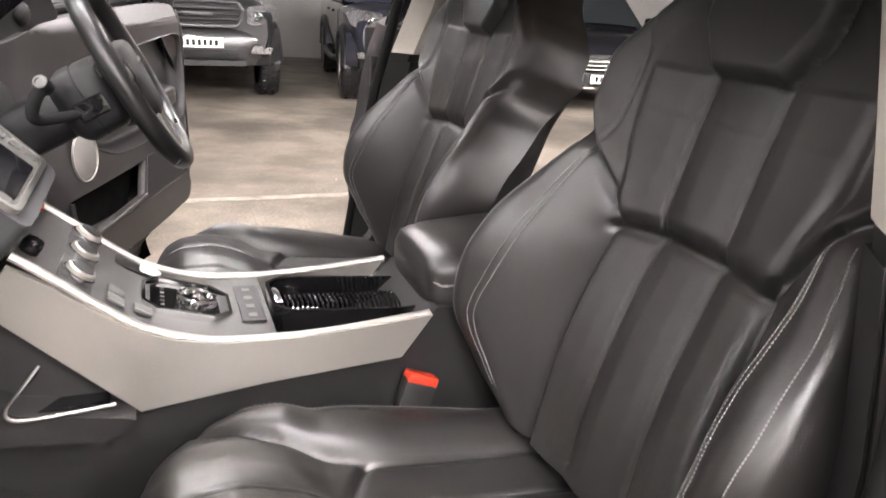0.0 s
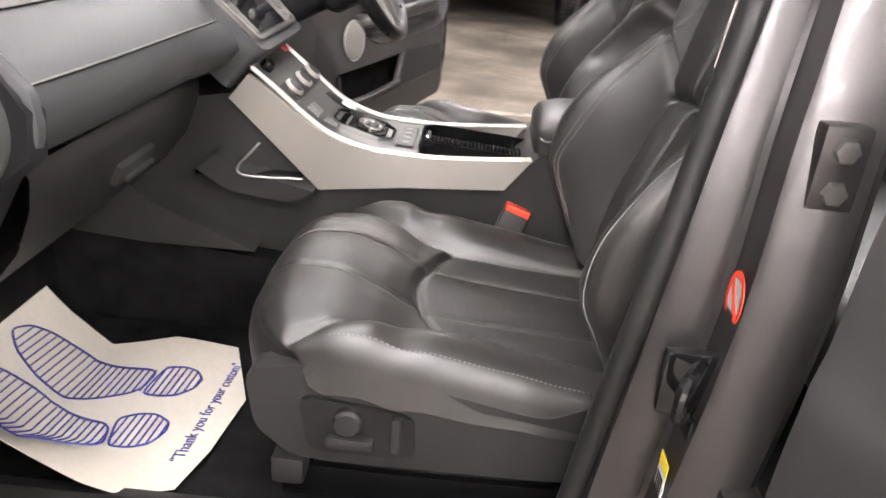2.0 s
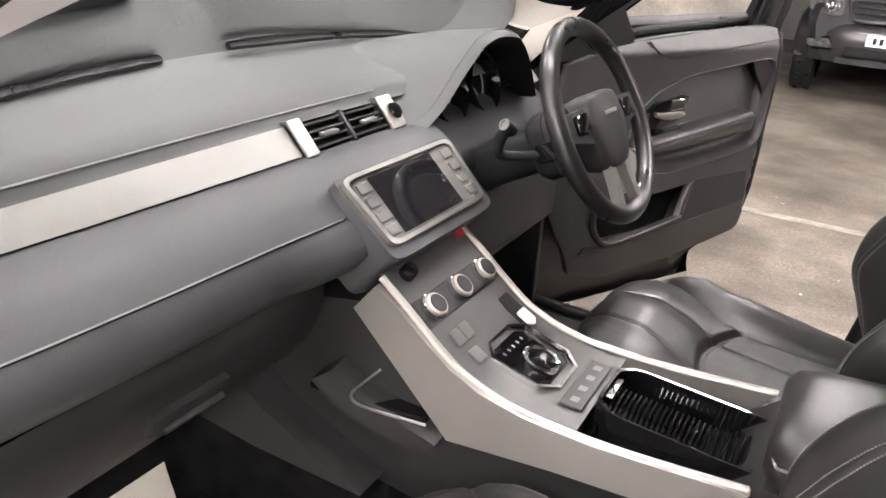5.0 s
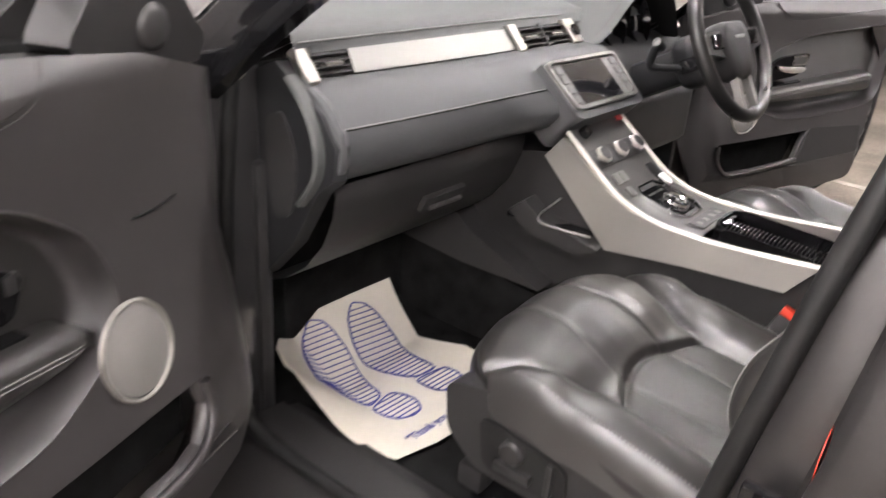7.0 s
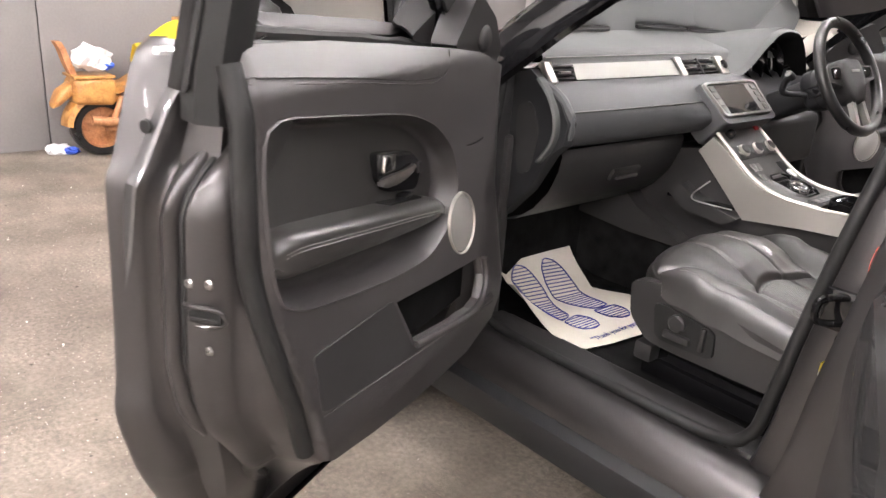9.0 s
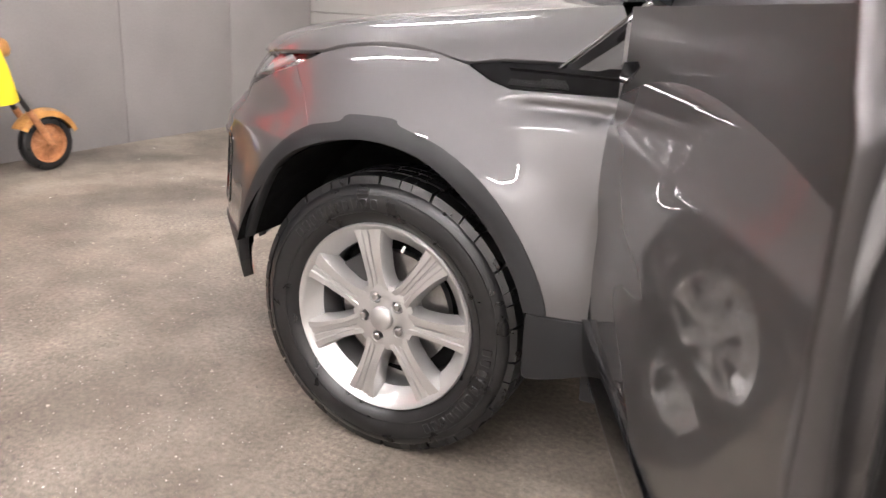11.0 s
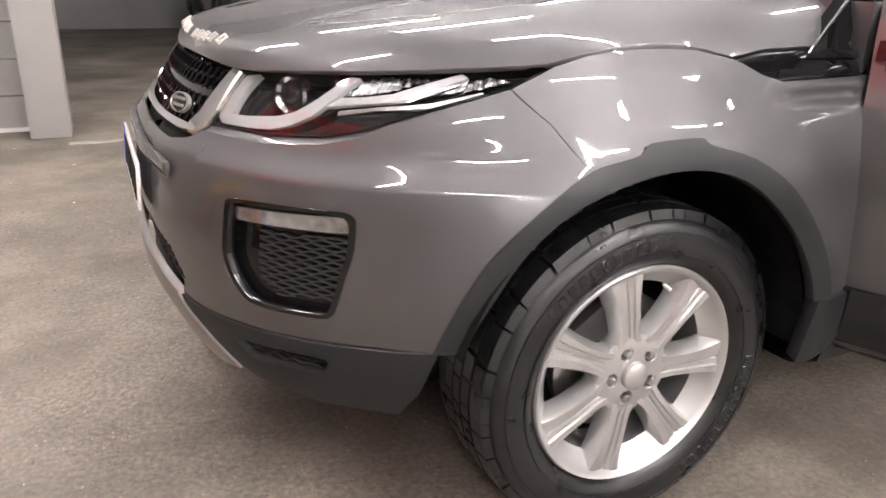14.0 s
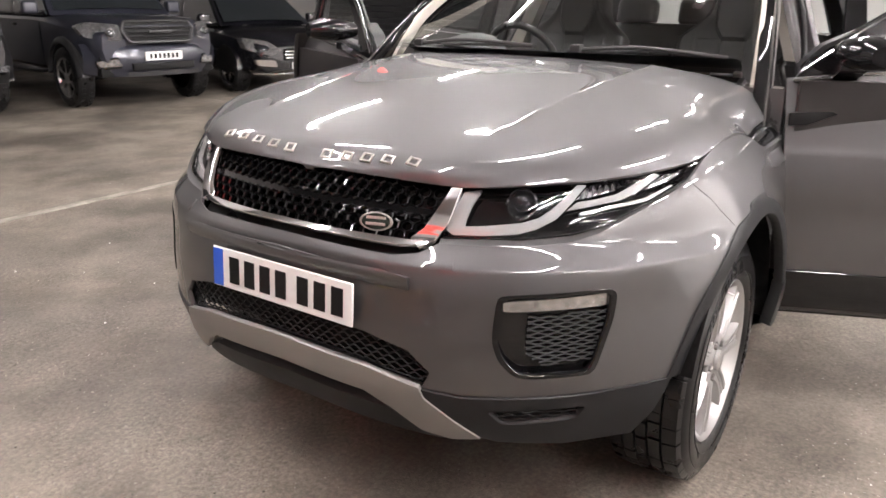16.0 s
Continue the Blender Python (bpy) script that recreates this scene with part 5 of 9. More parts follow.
def front_door(side, hinge, degrees):
    th = math.radians(degrees)
    ax, ou = V(-math.cos(th), side * math.sin(th), 0), V(math.sin(th), side * math.cos(th), 0)
    hp = Vector(hinge)
    ctr = hp + ax * 0.5 + V(0, 0, 0.8)

    def D(s, o, z):
        return hp + ax * s + ou * o + V(0, 0, z)

    def on(f):
        return lambda s, z: D(s, f(s, z), z)
    dm = Matrix((ax, V(0, 0, 1), ou)).transposed().to_4x4()
    dm.translation = hp  # local: x along the door, y up, z outwards
    door = part("front_door", sheet([(0.0, 0.50), (0.955, 0.50), (0.991, 0.57), (1.011, 0.633), (1.031, 0.722), (1.024, 0.774), (1.016, 0.939), (1.012, 1.07), (1.0, 1.092), (0.972, 1.171), (0.943, 1.237), (0.5, 1.225), (-0.02, 1.175), (0.0, 0.9)], on(lambda s, z: SKIN_O(z) + 0.01 * math.sin(math.pi * min(1, max(0, s)))), 0.05, 0.02, (), 0.02, ctr - 0.4 * ou), PAINT, car, "open front door in grey metallic paint")
    part("door_cladding", sheet([(0.02, 0.33), (0.89, 0.33), (0.955, 0.505), (0.0, 0.505)], on(lambda s, z: SKIN_O(z) + 0.018 - 0.03 * max(0, (0.42 - z) / 0.09) ** 2), 0.06, 0.015, (), 0.04, ctr - 0.4 * ou), GLOSS, door, "gloss black lower door cladding")
    part("door_vent", sheet([(0.0, 1.02), (0.0, 1.062), (0.13, 1.072), (0.15, 1.062), (0.06, 1.024)], on(lambda s, z: SKIN_O(z) + 0.012), 0.03, 0.02, (), 0.012, ctr - 0.4 * ou), GLOSS, door, "gloss black wedge on door skin")
    # the shut face at the rear edge
    deep = curve((0.34, 0.10), (0.5, 0.10), (0.6, 0.075), (0.72, 0.025), (0.82, 0.0), (1.03, 0.0), (1.08, 0.025), (1.14, 0.065), (1.22, 0.085))
    bow = curve((0.34, 0.05), (0.5, 0.046), (0.62, 0.032), (0.74, 0.008), (0.85, 0.0), (1.0, 0.0), (1.08, 0.013), (1.16, 0.030), (1.26, 0.038))
    # (outwards, along the door, share of the recess, share of the bow)
    prof = [(0.07, -0.03, 0, 0), (0.083, -0.005, 0, 0), (0.080, 0.003, 0, 0), (0.070, 0.004, 0, 0), (0.062, -0.001, 0, 0.1), (0.044, -0.006, 0.1, 0.9), (0.037, -0.018, 0.3, 1), (0.031, -0.036, 0.6, 1), (0.024, -0.038, 0.7, 1), (0.015, -0.026, 0.8, 1), (0.004, -0.019, 0.9, 1), (-0.004, -0.024, 0.9, 1), (-0.010, -0.046, 0.9, 1), (-0.018, -0.048, 0.9, 0.9), (-0.024, -0.032, 0.9, 0.8), (-0.034, -0.021, 0.85, 0.7), (-0.056, -0.030, 0.75, 0.4), (-0.074, -0.046, 0.7, 0.2), (-0.082, -0.060, 0.7, 0.1), (-0.090, -0.078, 0.7, 0), (-0.106, -0.082, 0.7, 0), (-0.112, -9, 0.5, 0)]
    inner = curve((0.34, 0.80), (0.54, 0.825), (0.62, 0.862), (0.70, 0.888), (0.80, 0.918), (0.90, 0.942), (1.02, 0.955), (1.176, 0.958), (1.26, 0.957))
    rings = [[D(inner(z) if ds < -1 else EDGE_S(z) + ds - k * deep(z), (-0.118 - 0.045 * max(0, min(1, (0.95 - z) / 0.22)) if ds < -1 else o - b * bow(z)) + max(0, (z - 1.17) / 0.1) * (0.03 if o < -0.05 else 0.0), z) for o, ds, k, b in prof] for z in [0.34 + 0.0125 * i for i in range(74)]]
    for i, ring in enumerate(rings):
        f = 0.92 * max(0, min(1, (0.60 - 0.34 - 0.0125 * i) / 0.24)) ** 0.8
        for p in ring:
            p -= ou * (((p - hp).dot(ou) - 0.06) * f)
    part("shut_face", loft(rings, closed=False), JAMB, door, "darker satin grey paint on the door's folded shut face", angle=60)
    part("edge_seal", tube(smooth_path([D(EDGE_S(z) - 0.041 - 0.9 * deep(z), -0.0140 - 0.95 * bow(z), z) for z in [0.55 + 0.028 * i for i in range(25)]], 3), 0.0075, 8), SEAL, door, "black rubber edge seal")
    part("inner_seal", tube(smooth_path([D(inner(z) + 0.006, -0.108 - 0.035 * max(0, min(1, (0.95 - z) / 0.22)) + 0.03 * max(0, (z - 1.17) / 0.1), z) for z in [0.63 + 0.0252 * i for i in range(25)]], 3), 0.017, 10), SEAL, door, "black rubber edge seal")
    part("latch_slot", box(-0.006, 0.006, -0.011, 0.011, -0.030, 0.026, 0.005, 2, dm @ pose(EDGE_S(0.89) - 0.032, 0.890, -0.052, 0, 14, 0)), BLACK, door, "latch opening")
    part("latch_rim", tube(smooth_path([D(EDGE_S(0.89) - 0.028, -0.024, 0.903), D(EDGE_S(0.89) - 0.024, -0.05, 0.906), D(EDGE_S(0.89) - 0.034, -0.08, 0.902), D(EDGE_S(0.89) - 0.040, -0.084, 0.882), D(EDGE_S(0.89) - 0.030, -0.055, 0.874), D(EDGE_S(0.89) - 0.026, -0.03, 0.880)]), 0.0035, 8), JAMB, door)
    part("latch_jaw", box(0, 0.012, -0.004, 0.004, -0.026, 0.016, 0.003, 2, dm @ pose(EDGE_S(0.885) - 0.036, 0.886, -0.05, 0, 14, 0)), SEAL, door, "dark latch jaw")
    for z, o, ds in ((0.938, -0.036, -0.024), (0.938, -0.062, -0.034), (0.838, -0.062, -0.034)):
        part("latch_screw", lathe([(0.0, 0.001), (0.0025, 0.001), (0.003, 0.004), (0.0058, 0.004), (0.0075, 0.0)], 16, dm @ pose(EDGE_S(z) + ds, z, o) @ pose(0, 0, 0, 0, 90 - 14, 0)), STEEL, door, "recessed steel screw")
    part("bump_stop", lathe([(0, 0.004), (0.009, 0.004), (0.011, 0.0)], 16, dm @ pose(EDGE_S(1.143) - 0.002, 1.143, 0.035) @ pose(0, 0, 0, 0, 90, 0)), SEAL, door, "round black rubber plug")
    part("lower_shell", swept_door(D), JAMB, door)
    # trim panel
    recess = rounded([(0.941, 1.169), (0.744, 1.148), (0.53, 1.124), (0.42, 1.090), (0.335, 1.03), (0.302, 0.95), (0.315, 0.895), (0.37, 0.862), (0.455, 0.832), (0.60, 0.838), (0.75, 0.856), (0.87, 0.874), (0.918, 0.895), (0.936, 0.94), (0.946, 1.06)], 0.35, 3)
    pocket = [(0.60, 0.79), (0.40, 0.772), (0.19, 0.756), (0.184, 0.71), (0.215, 0.660), (0.26, 0.650), (0.548, 0.689)]

    mid_s, mid_z = 0.62, 1.0

    def trim_base(s, z):
        o = -0.126 - 0.010 * max(0, min(1, (1.10 - z) / 0.2)) - 0.042 * max(0, min(1, (0.90 - z) / 0.24)) + 0.05 * max(0, (z - 1.20) / 0.08)
        o += 0.012 * max(0, (0.62 - z) / 0.1)
        return o + 0.05 * max(0, (0.09 - s) / 0.09) ** 2 + 0.03 * max(0, (s - EDGE_T(z) + 0.02) / 0.02) ** 2

    def sunk(z):
        return 0.048 + 0.012 * max(0, min(1, (0.95 - z) / 0.12))

    def trim_o(s, z):
        return trim_base(s, z) + (sunk(z) if inside((s, z), recess) else 0)

    def shrunk(k):
        return [(mid_s + (s - mid_s) * k, mid_z + (z - mid_z) * (1 - (1 - k) * 1.9)) for s, z in recess]
    EDGE_T = curve((0.50, 0.83), (0.545, 0.85), (0.62, 0.872), (0.70, 0.892), (0.80, 0.922), (0.90, 0.946), (1.02, 0.960), (1.176, 0.964), (1.258, 0.966))
    outline = [(EDGE_T(z), z) for z in (1.258, 1.176, 1.1, 1.02, 0.95, 0.90, 0.85, 0.80, 0.75, 0.70, 0.66, 0.63)] + [(0.862, 0.612), (0.83, 0.600), (0.70, 0.575), (0.53, 0.550), (0.25, 0.535), (0.11, 0.57), (0.05, 0.70), (0.02, 0.80), (0.07, 0.95), (0.035, 1.08), (0.05, 1.17), (0.20, 1.212), (0.33, 1.226), (0.75, 1.256)]
    trim = part("door_trim", sheet(outline, on(trim_base), 0.02, 0.015, [pocket, recess], 0.024, ctr + 6 * ou), DOOR_TRIM, door, "dark grey soft door trim")
    part("recess_wall", loft([[D(s, trim_base(s, z) + f * sunk(z) - e, z) for s, z in shrunk(k)] for k, f, e in ((1.006, 0.0, -0.001), (1.003, 0.0, 0.0025), (0.998, 0.0, 0.0035), (0.992, 0.03, 0.0015), (0.985, 0.16, 0.0), (0.972, 0.48, 0.0), (0.958, 0.76, 0.0), (0.940, 0.93, 0.0), (0.918, 1.0, 0.0), (0.90, 1.01, 0.0))], caps=False), DOOR_TRIM, door, "rounded wall of the door recess", angle=70)
    part("recess_floor", sheet(shrunk(0.905), on(lambda s, z: trim_base(s, z) + sunk(z)), 0.03, 0.03, (), 0, ctr + 6 * ou), LEATHER_FINE, door, "black leather trim insert")
    part("upper_pad", sheet([(EDGE_T(1.22) - 0.002, 1.222), (0.85, 1.214), (0.75, 1.206), (0.65, 1.197), (0.55, 1.187), (0.47, 1.182), (0.42, 1.183), (0.388, 1.193), (0.37, 1.208), (0.358, 1.227), (0.75, 1.255), (EDGE_T(1.255) - 0.002, 1.256)], on(lambda s, z: trim_base(s, z) - 0.006), 0.02, 0.01, (), 0.007, ctr + 6 * ou), DOOR_TRIM, door, "soft stitched upper pad")
    part("lower_field", sheet(rounded([(0.868, 0.800), (0.615, 0.800), (0.560, 0.684), (0.30, 0.650), (0.15, 0.655), (0.13, 0.632), (0.864, 0.703)], 0.06, 2), on(lambda s, z: trim_base(s, z) - 0.003), 0.03, 0.02, (), 0.004, ctr + 6 * ou), PLASTIC, door, "flat grey lower door panel")
    part("pocket_back", sheet([(0.62, 0.81), (0.16, 0.78), (0.16, 0.63), (0.56, 0.64)], on(lambda s, z: -0.105), 0.1, 0.1, (), 0, ctr + 0.4 * ou), CARPET, door)
    part("pocket_lip", tube(smooth_path([D(s, trim_o(s, z) - 0.004, z) for s, z in ((0.186, 0.752), (0.182, 0.71), (0.198, 0.676), (0.235, 0.652), (0.30, 0.652), (0.42, 0.668), (0.552, 0.688))]), 0.008, 10), DOOR_TRIM, door, "raised pocket lip")
    part("panel_joint", tube(smooth_path([D(s, trim_o(s, 1.0) - 0.0005, z) for s, z in ((0.325, 1.022), (0.25, 1.022), (0.17, 1.025))]), 0.0018, 6), BLACK, door)
    top = curve((0.34, 0.905), (0.364, 0.922), (0.45, 0.938), (0.6, 0.958), (0.78, 0.980), (0.87, 0.988), (0.90, 0.980), (0.91, 0.965))
    low = curve((0.34, 0.892), (0.42, 0.893), (0.6, 0.905), (0.8, 0.922), (0.895, 0.928), (0.91, 0.935))
    out = curve((0.34, 0.030), (0.40, 0.044), (0.6, 0.046), (0.80, 0.042), (0.87, 0.036), (0.90, 0.026), (0.91, 0.008))
    rings = []
    for i in range(41):
        s = 0.34 + 0.57 * i / 40
        t, b, w = top(s), low(s), out(s)
        rings.append([D(s, -0.07, t + 0.006), D(s, -0.095 - 0.5 * w, t + 0.004), D(s, -0.095 - 0.85 * w, t - 0.001), D(s, -0.095 - 0.98 * w, t - 0.009), D(s, -0.095 - w, t - 0.018), D(s, -0.095 - 0.985 * w, t - 0.0195), D(s, -0.095 - w, t - 0.021), D(s, -0.095 - w, b + 0.014), D(s, -0.095 - 0.92 * w, b + 0.004), D(s, -0.095 - 0.7 * w, b), D(s, -0.07, b)])
    part("armrest", loft(rings), LEATHER, door, "padded black armrest", angle=60)
    for dz in (0.0165, 0.0225):
        dashes = []
        for i in range(90):
            s = 0.37 + 0.525 * i / 90
            dashes.append(tube([D(q, -0.0957 - out(q), top(q) - dz) for q in (s, s + 0.0036)], 0.0009, 4))
        part("stitching", join(*dashes), THREAD, door, "grey dashed stitched seam", kind="stuff")
    for dz in (0.0, 0.007):
        part("stitching", tube(smooth_path([D(s, trim_base(s, z) - 0.0005, z) for s, z in ((0.955, 1.219 - dz), (0.85, 1.212 - dz), (0.75, 1.204 - dz), (0.65, 1.195 - dz), (0.55, 1.184 - dz), (0.47, 1.179 - dz), (0.42, 1.180 - dz), (0.385 - dz * 0.4, 1.192 - dz), (0.365 - dz, 1.21), (0.35 - dz, 1.225))]), 0.0009, 5), THREAD_DARK, door, "dark stitched seam")
    part("panel_crease", tube([D(s, trim_base(s, 0.625 + 0.1 * (s - 0.12)) - 0.0004, 0.623 + 0.1 * (s - 0.12)) for s in [0.13 + 0.0365 * i for i in range(21)]], 0.0016, 6), THREAD_DARK, door, "fine crease along the lower panel")
    part("speaker", lathe([(0, 0.006), (0.05, 0.004), (0.056, 0.0)], 48, dm @ pose(0.295, 0.860, -0.146) @ pose(0, 0, 0, -6, 180, -22) @ Matrix.Diagonal((1.04, 1.20, 1, 1))), SPEAKER, door, "grey mesh speaker cover")
    part("speaker_ring", lathe([(0.055, 0.0), (0.0565, 0.006), (0.0585, 0.006), (0.060, 0.0)], 48, dm @ pose(0.295, 0.860, -0.146) @ pose(0, 0, 0, -6, 180, -22) @ Matrix.Diagonal((1.04, 1.20, 1, 1))), SATIN, door, "satin silver speaker ring")
    bez = rounded([(0.59, 1.058), (0.455, 1.04), (0.395, 1.0), (0.42, 0.955), (0.55, 0.978), (0.578, 1.008)], 0.2, 3)
    part("handle_bezel", prism(bez, lambda s, z: D(s, -0.06, z), lambda s, z: D(s, trim_o(0.5, 1.02) - 0.012, z)), GLOSS, door, "gloss black handle bezel")
    part("door_handle", box(-0.028, 0.028, -0.017, 0.017, -0.006, 0.006, 0.005, 3, dm @ pose(0.543, 1.031, trim_o(0.5, 1.02) - 0.013) @ pose(0, 0, 0, 0, 8, 6)), CHROME, door, "satin silver door handle")
    part("door_handle_pull", loft([[D(s, trim_o(0.5, 1.02) - d, z + h) for d, h in ((0.008, -w), (0.020, -w), (0.024, 0.0), (0.020, w), (0.008, w))] for s, z, w in ((0.572, 1.000, 0.006), (0.555, 0.998, 0.010), (0.52, 0.997, 0.011), (0.485, 0.998, 0.009), (0.455, 1.003, 0.007), (0.445, 1.008, 0.005))]), STEEL, door, "satin silver door pull", angle=50)
    part("lock_button", box(-0.008, 0.008, -0.012, 0.012, -0.004, 0.004, 0.003, 2, dm @ pose(0.415, 1.0, trim_o(0.5, 1.02) - 0.013)), PLASTIC, door)
    part("switch_panel", prism([(0.575, -0.07), (0.41, -0.07), (0.415, -0.106), (0.555, -0.112)], lambda s, o: D(s, o, top(s) - 0.004), lambda s, o: D(s, o, top(s) + 0.008)), GLOSS, door, "gloss black switch panel")
    part("window_switch", box(-0.018, 0.018, -0.005, 0.005, -0.012, 0.012, 0.003, 2, dm @ pose(0.47, top(0.47) + 0.012, -0.092)), GLOSS, door)
    # window, its frame and the mirror
    wf = lambda s, z: D(s, -0.02 - 0.28 * max(0, z - 1.2), z)
    opening = [(0.15, 1.19), (0.26, 1.29), (0.45, 1.42), (0.58, 1.475), (0.72, 1.49), (0.90, 1.48), (0.905, 1.215), (0.5, 1.20)]
    outer = [(0.0, 1.13), (0.06, 1.235), (0.22, 1.345), (0.42, 1.47), (0.57, 1.525), (0.72, 1.54), (0.975, 1.525), (0.985, 1.40), (0.985, 1.20), (0.5, 1.18)]
    part("window_frame", sheet(outer, lambda s, z: wf(s, z) + 0.012 * ou, 0.1, 0.1, [opening], 0.03, ctr - 0.6 * ou), GLOSS, door, "black window frame")
    part("window_frame_inner", sheet(outer, lambda s, z: wf(s, z) - 0.02 * ou, 0.1, 0.1, [opening], 0.015, ctr + 0.6 * ou), PLASTIC, door, "black window frame")
    g = part("window_pane", sheet([(0.13, 1.18), (0.26, 1.30), (0.45, 1.43), (0.58, 1.485), (0.91, 1.49), (0.915, 1.205), (0.5, 1.19)], wf, 0.1, 0.1, (), 0, ctr - 0.6 * ou), SCREEN_GLASS, door, "clear door glass")
    g.visible_shadow = False
    part("waist_strip", tube([D(0.0, 0.034, 1.166), D(0.25, 0.030, 1.196), D(0.5, 0.024, 1.217), D(0.98, 0.012, 1.243)], 0.006, 6), CHROME, door, "bright waist strip")
    part("frame_strip", tube([wf(0.03, 1.195) + 0.016 * ou, wf(0.22, 1.335) + 0.016 * ou, wf(0.42, 1.455) + 0.016 * ou, wf(0.57, 1.51) + 0.016 * ou, wf(0.95, 1.512) + 0.016 * ou], 0.005, 6), CHROME, door, "bright frame strip")
    part("frame_upright", loft([[D(0.925, -0.085 - 0.22 * max(0, z - 1.2), z), D(0.955, -0.09 - 0.22 * max(0, z - 1.2), z), D(0.976 - 0.02 * max(0, z - 1.25), -0.082 - 0.22 * max(0, z - 1.2), z), D(0.984 - 0.02 * max(0, z - 1.25), -0.050 - 0.22 * max(0, z - 1.2), z), D(0.966, -0.01 - 0.26 * max(0, z - 1.2), z), D(0.92, 0.0 - 0.28 * max(0, z - 1.2), z)] for z in (1.157, 1.2, 1.25, 1.35, 1.5)]), SEAL, door, "black window frame upright")
    part("waist_seal", tube([D(0.12, -0.045, 1.19), D(0.5, -0.062, 1.226), D(0.92, -0.066, 1.250)], 0.012, 8), SEAL, door, "black window seal")
    part("mirror_corner", prism(rounded([(0.31, 1.222), (0.05, 1.175), (0.035, 1.21), (0.10, 1.28), (0.22, 1.335)], 0.15), lambda s, z: D(s, -0.05, z), lambda s, z: D(s, -0.105 - 0.1 * (z - 1.2), z)), PLASTIC, door, "black tweeter corner")
    part("tweeter", lathe([(0, 0.012), (0.02, 0.012), (0.028, 0.006), (0.03, 0)], 24, dm @ pose(0.155, 1.237, -0.108) @ pose(0, 0, 0, 0, 180, 0)), PLASTIC, door, "round black tweeter")
    shell = []
    for i in range(9):
        t = i / 8
        w = math.sin(math.pi * (0.12 + 0.76 * t)) ** 0.5
        o = 0.02 + 0.22 * t
        shell.append([D(0.165 + 0.05 * t + 0.085 * w * math.cos(a) * (1.0 if math.cos(a) < 0 else 0.35), o, 1.262 + (0.035 if side < 0 else 0) + (0.058 if math.sin(a) > 0 else 0.05) * w * math.copysign(abs(math.sin(a)) ** 0.75, math.sin(a))) for a in [2 * math.pi * k / 16 for k in range(16)]])
    part("door_mirror", loft(shell), GLOSS, door, "gloss black door mirror", angle=50)
    part("mirror_arm", loft([[D(s + a, o, z + b) for a, b in ((-0.04, -0.016), (0.04, -0.016), (0.04, 0.016), (-0.04, 0.016))] for s, o, z in ((0.15, 0.0, 1.180), (0.155, 0.04, 1.19), (0.165, 0.10, 1.225))]), GLOSS, door)
    return door


def swept_door(D):
    """The painted inner shell behind the trim, down to the lower edge."""
    return loft([[D(0.02, 0.06, z), D(EDGE_S(z) - 0.03, 0.06, z), D(EDGE_S(z) - 0.06, i + 0.015, z), D(EDGE_S(z) - 0.10, i, z), D(0.05, i, z), D(0.02, i + 0.035, z)] for z, i in ((0.345, 0.03), (0.42, 0.015), (0.5, -0.02), (0.6, -0.055), (0.75, -0.055), (0.95, -0.055), (1.17, -0.055))])


front_door(1, (-0.62, 0.93, 0), 66.4)
front_door(-1, (-0.62, -0.93, -0.03), 62.0)


def rear_door(side, hinge, degrees):
    th = math.radians(degrees)
    ax, ou = V(-math.cos(th), side * math.sin(th), 0), V(math.sin(th), side * math.cos(th), 0)
    hp = Vector(hinge)
    ctr = hp + ax * 0.45 + V(0, 0, 0.8)

    def D(s, o, z):
        return hp + ax * s + ou * o + V(0, 0, z)
    body = [(0.02, 0.50), (0.62, 0.50), (0.70, 0.62), (0.80, 0.80), (0.88, 0.95), (0.90, 1.25), (0.4, 1.24), (0.0, 1.225), (0.02, 0.9)]
    door = part("rear_door", sheet(body, lambda s, z: D(s, SKIN_O(z) - 0.01, z), 0.06, 0.03, (), 0.03, ctr - 0.4 * ou), PAINT, car, "open rear door in grey metallic paint")
    part("door_cladding", sheet([(0.04, 0.33), (0.56, 0.33), (0.62, 0.505), (0.02, 0.505)], lambda s, z: D(s, SKIN_O(z) + 0.008, z), 0.1, 0.03, (), 0.04, ctr - 0.4 * ou), GLOSS, door, "gloss black lower door cladding")
    part("lower_shell", prism([(0.03, 0.35), (0.60, 0.35), (0.68, 0.62), (0.78, 0.80), (0.86, 0.95), (0.87, 1.23), (0.02, 1.21)], lambda s, z: D(s, 0.03, z), lambda s, z: D(s, -0.07, z)), JAMB, door)
    part("door_trim", sheet([(0.07, 0.5), (0.58, 0.5), (0.70, 0.75), (0.83, 0.98), (0.84, 1.24), (0.06, 1.22)], lambda s, z: D(s, -0.075 - 0.02 * math.sin(max(0, min(1, (z - 0.5) / 0.7)) * math.pi), z), 0.08, 0.05, (), 0.02, ctr + 0.4 * ou), DASH, door, "dark grey soft door trim")
    wf = lambda s, z: D(s, -0.02 - 0.28 * max(0, z - 1.2), z)
    op = [(0.10, 1.245), (0.08, 1.47), (0.45, 1.455), (0.78, 1.36), (0.82, 1.26)]
    part("window_frame", sheet([(0.0, 1.22), (0.0, 1.52), (0.48, 1.505), (0.86, 1.40), (0.90, 1.24), (0.4, 1.235)], wf, 0.2, 0.1, [op], 0.03, ctr - 0.6 * ou), GLOSS, door, "black window frame")
    part("window_pane", sheet(op, wf, 0.3, 0.2, (), 0, ctr - 0.6 * ou), SCREEN_GLASS, door, "clear door glass").visible_shadow = False
    return door


rear_door(1, (-1.695, 0.945, 0), 68.0)
rear_door(-1, (-1.66, -0.945, 0), 68.0)


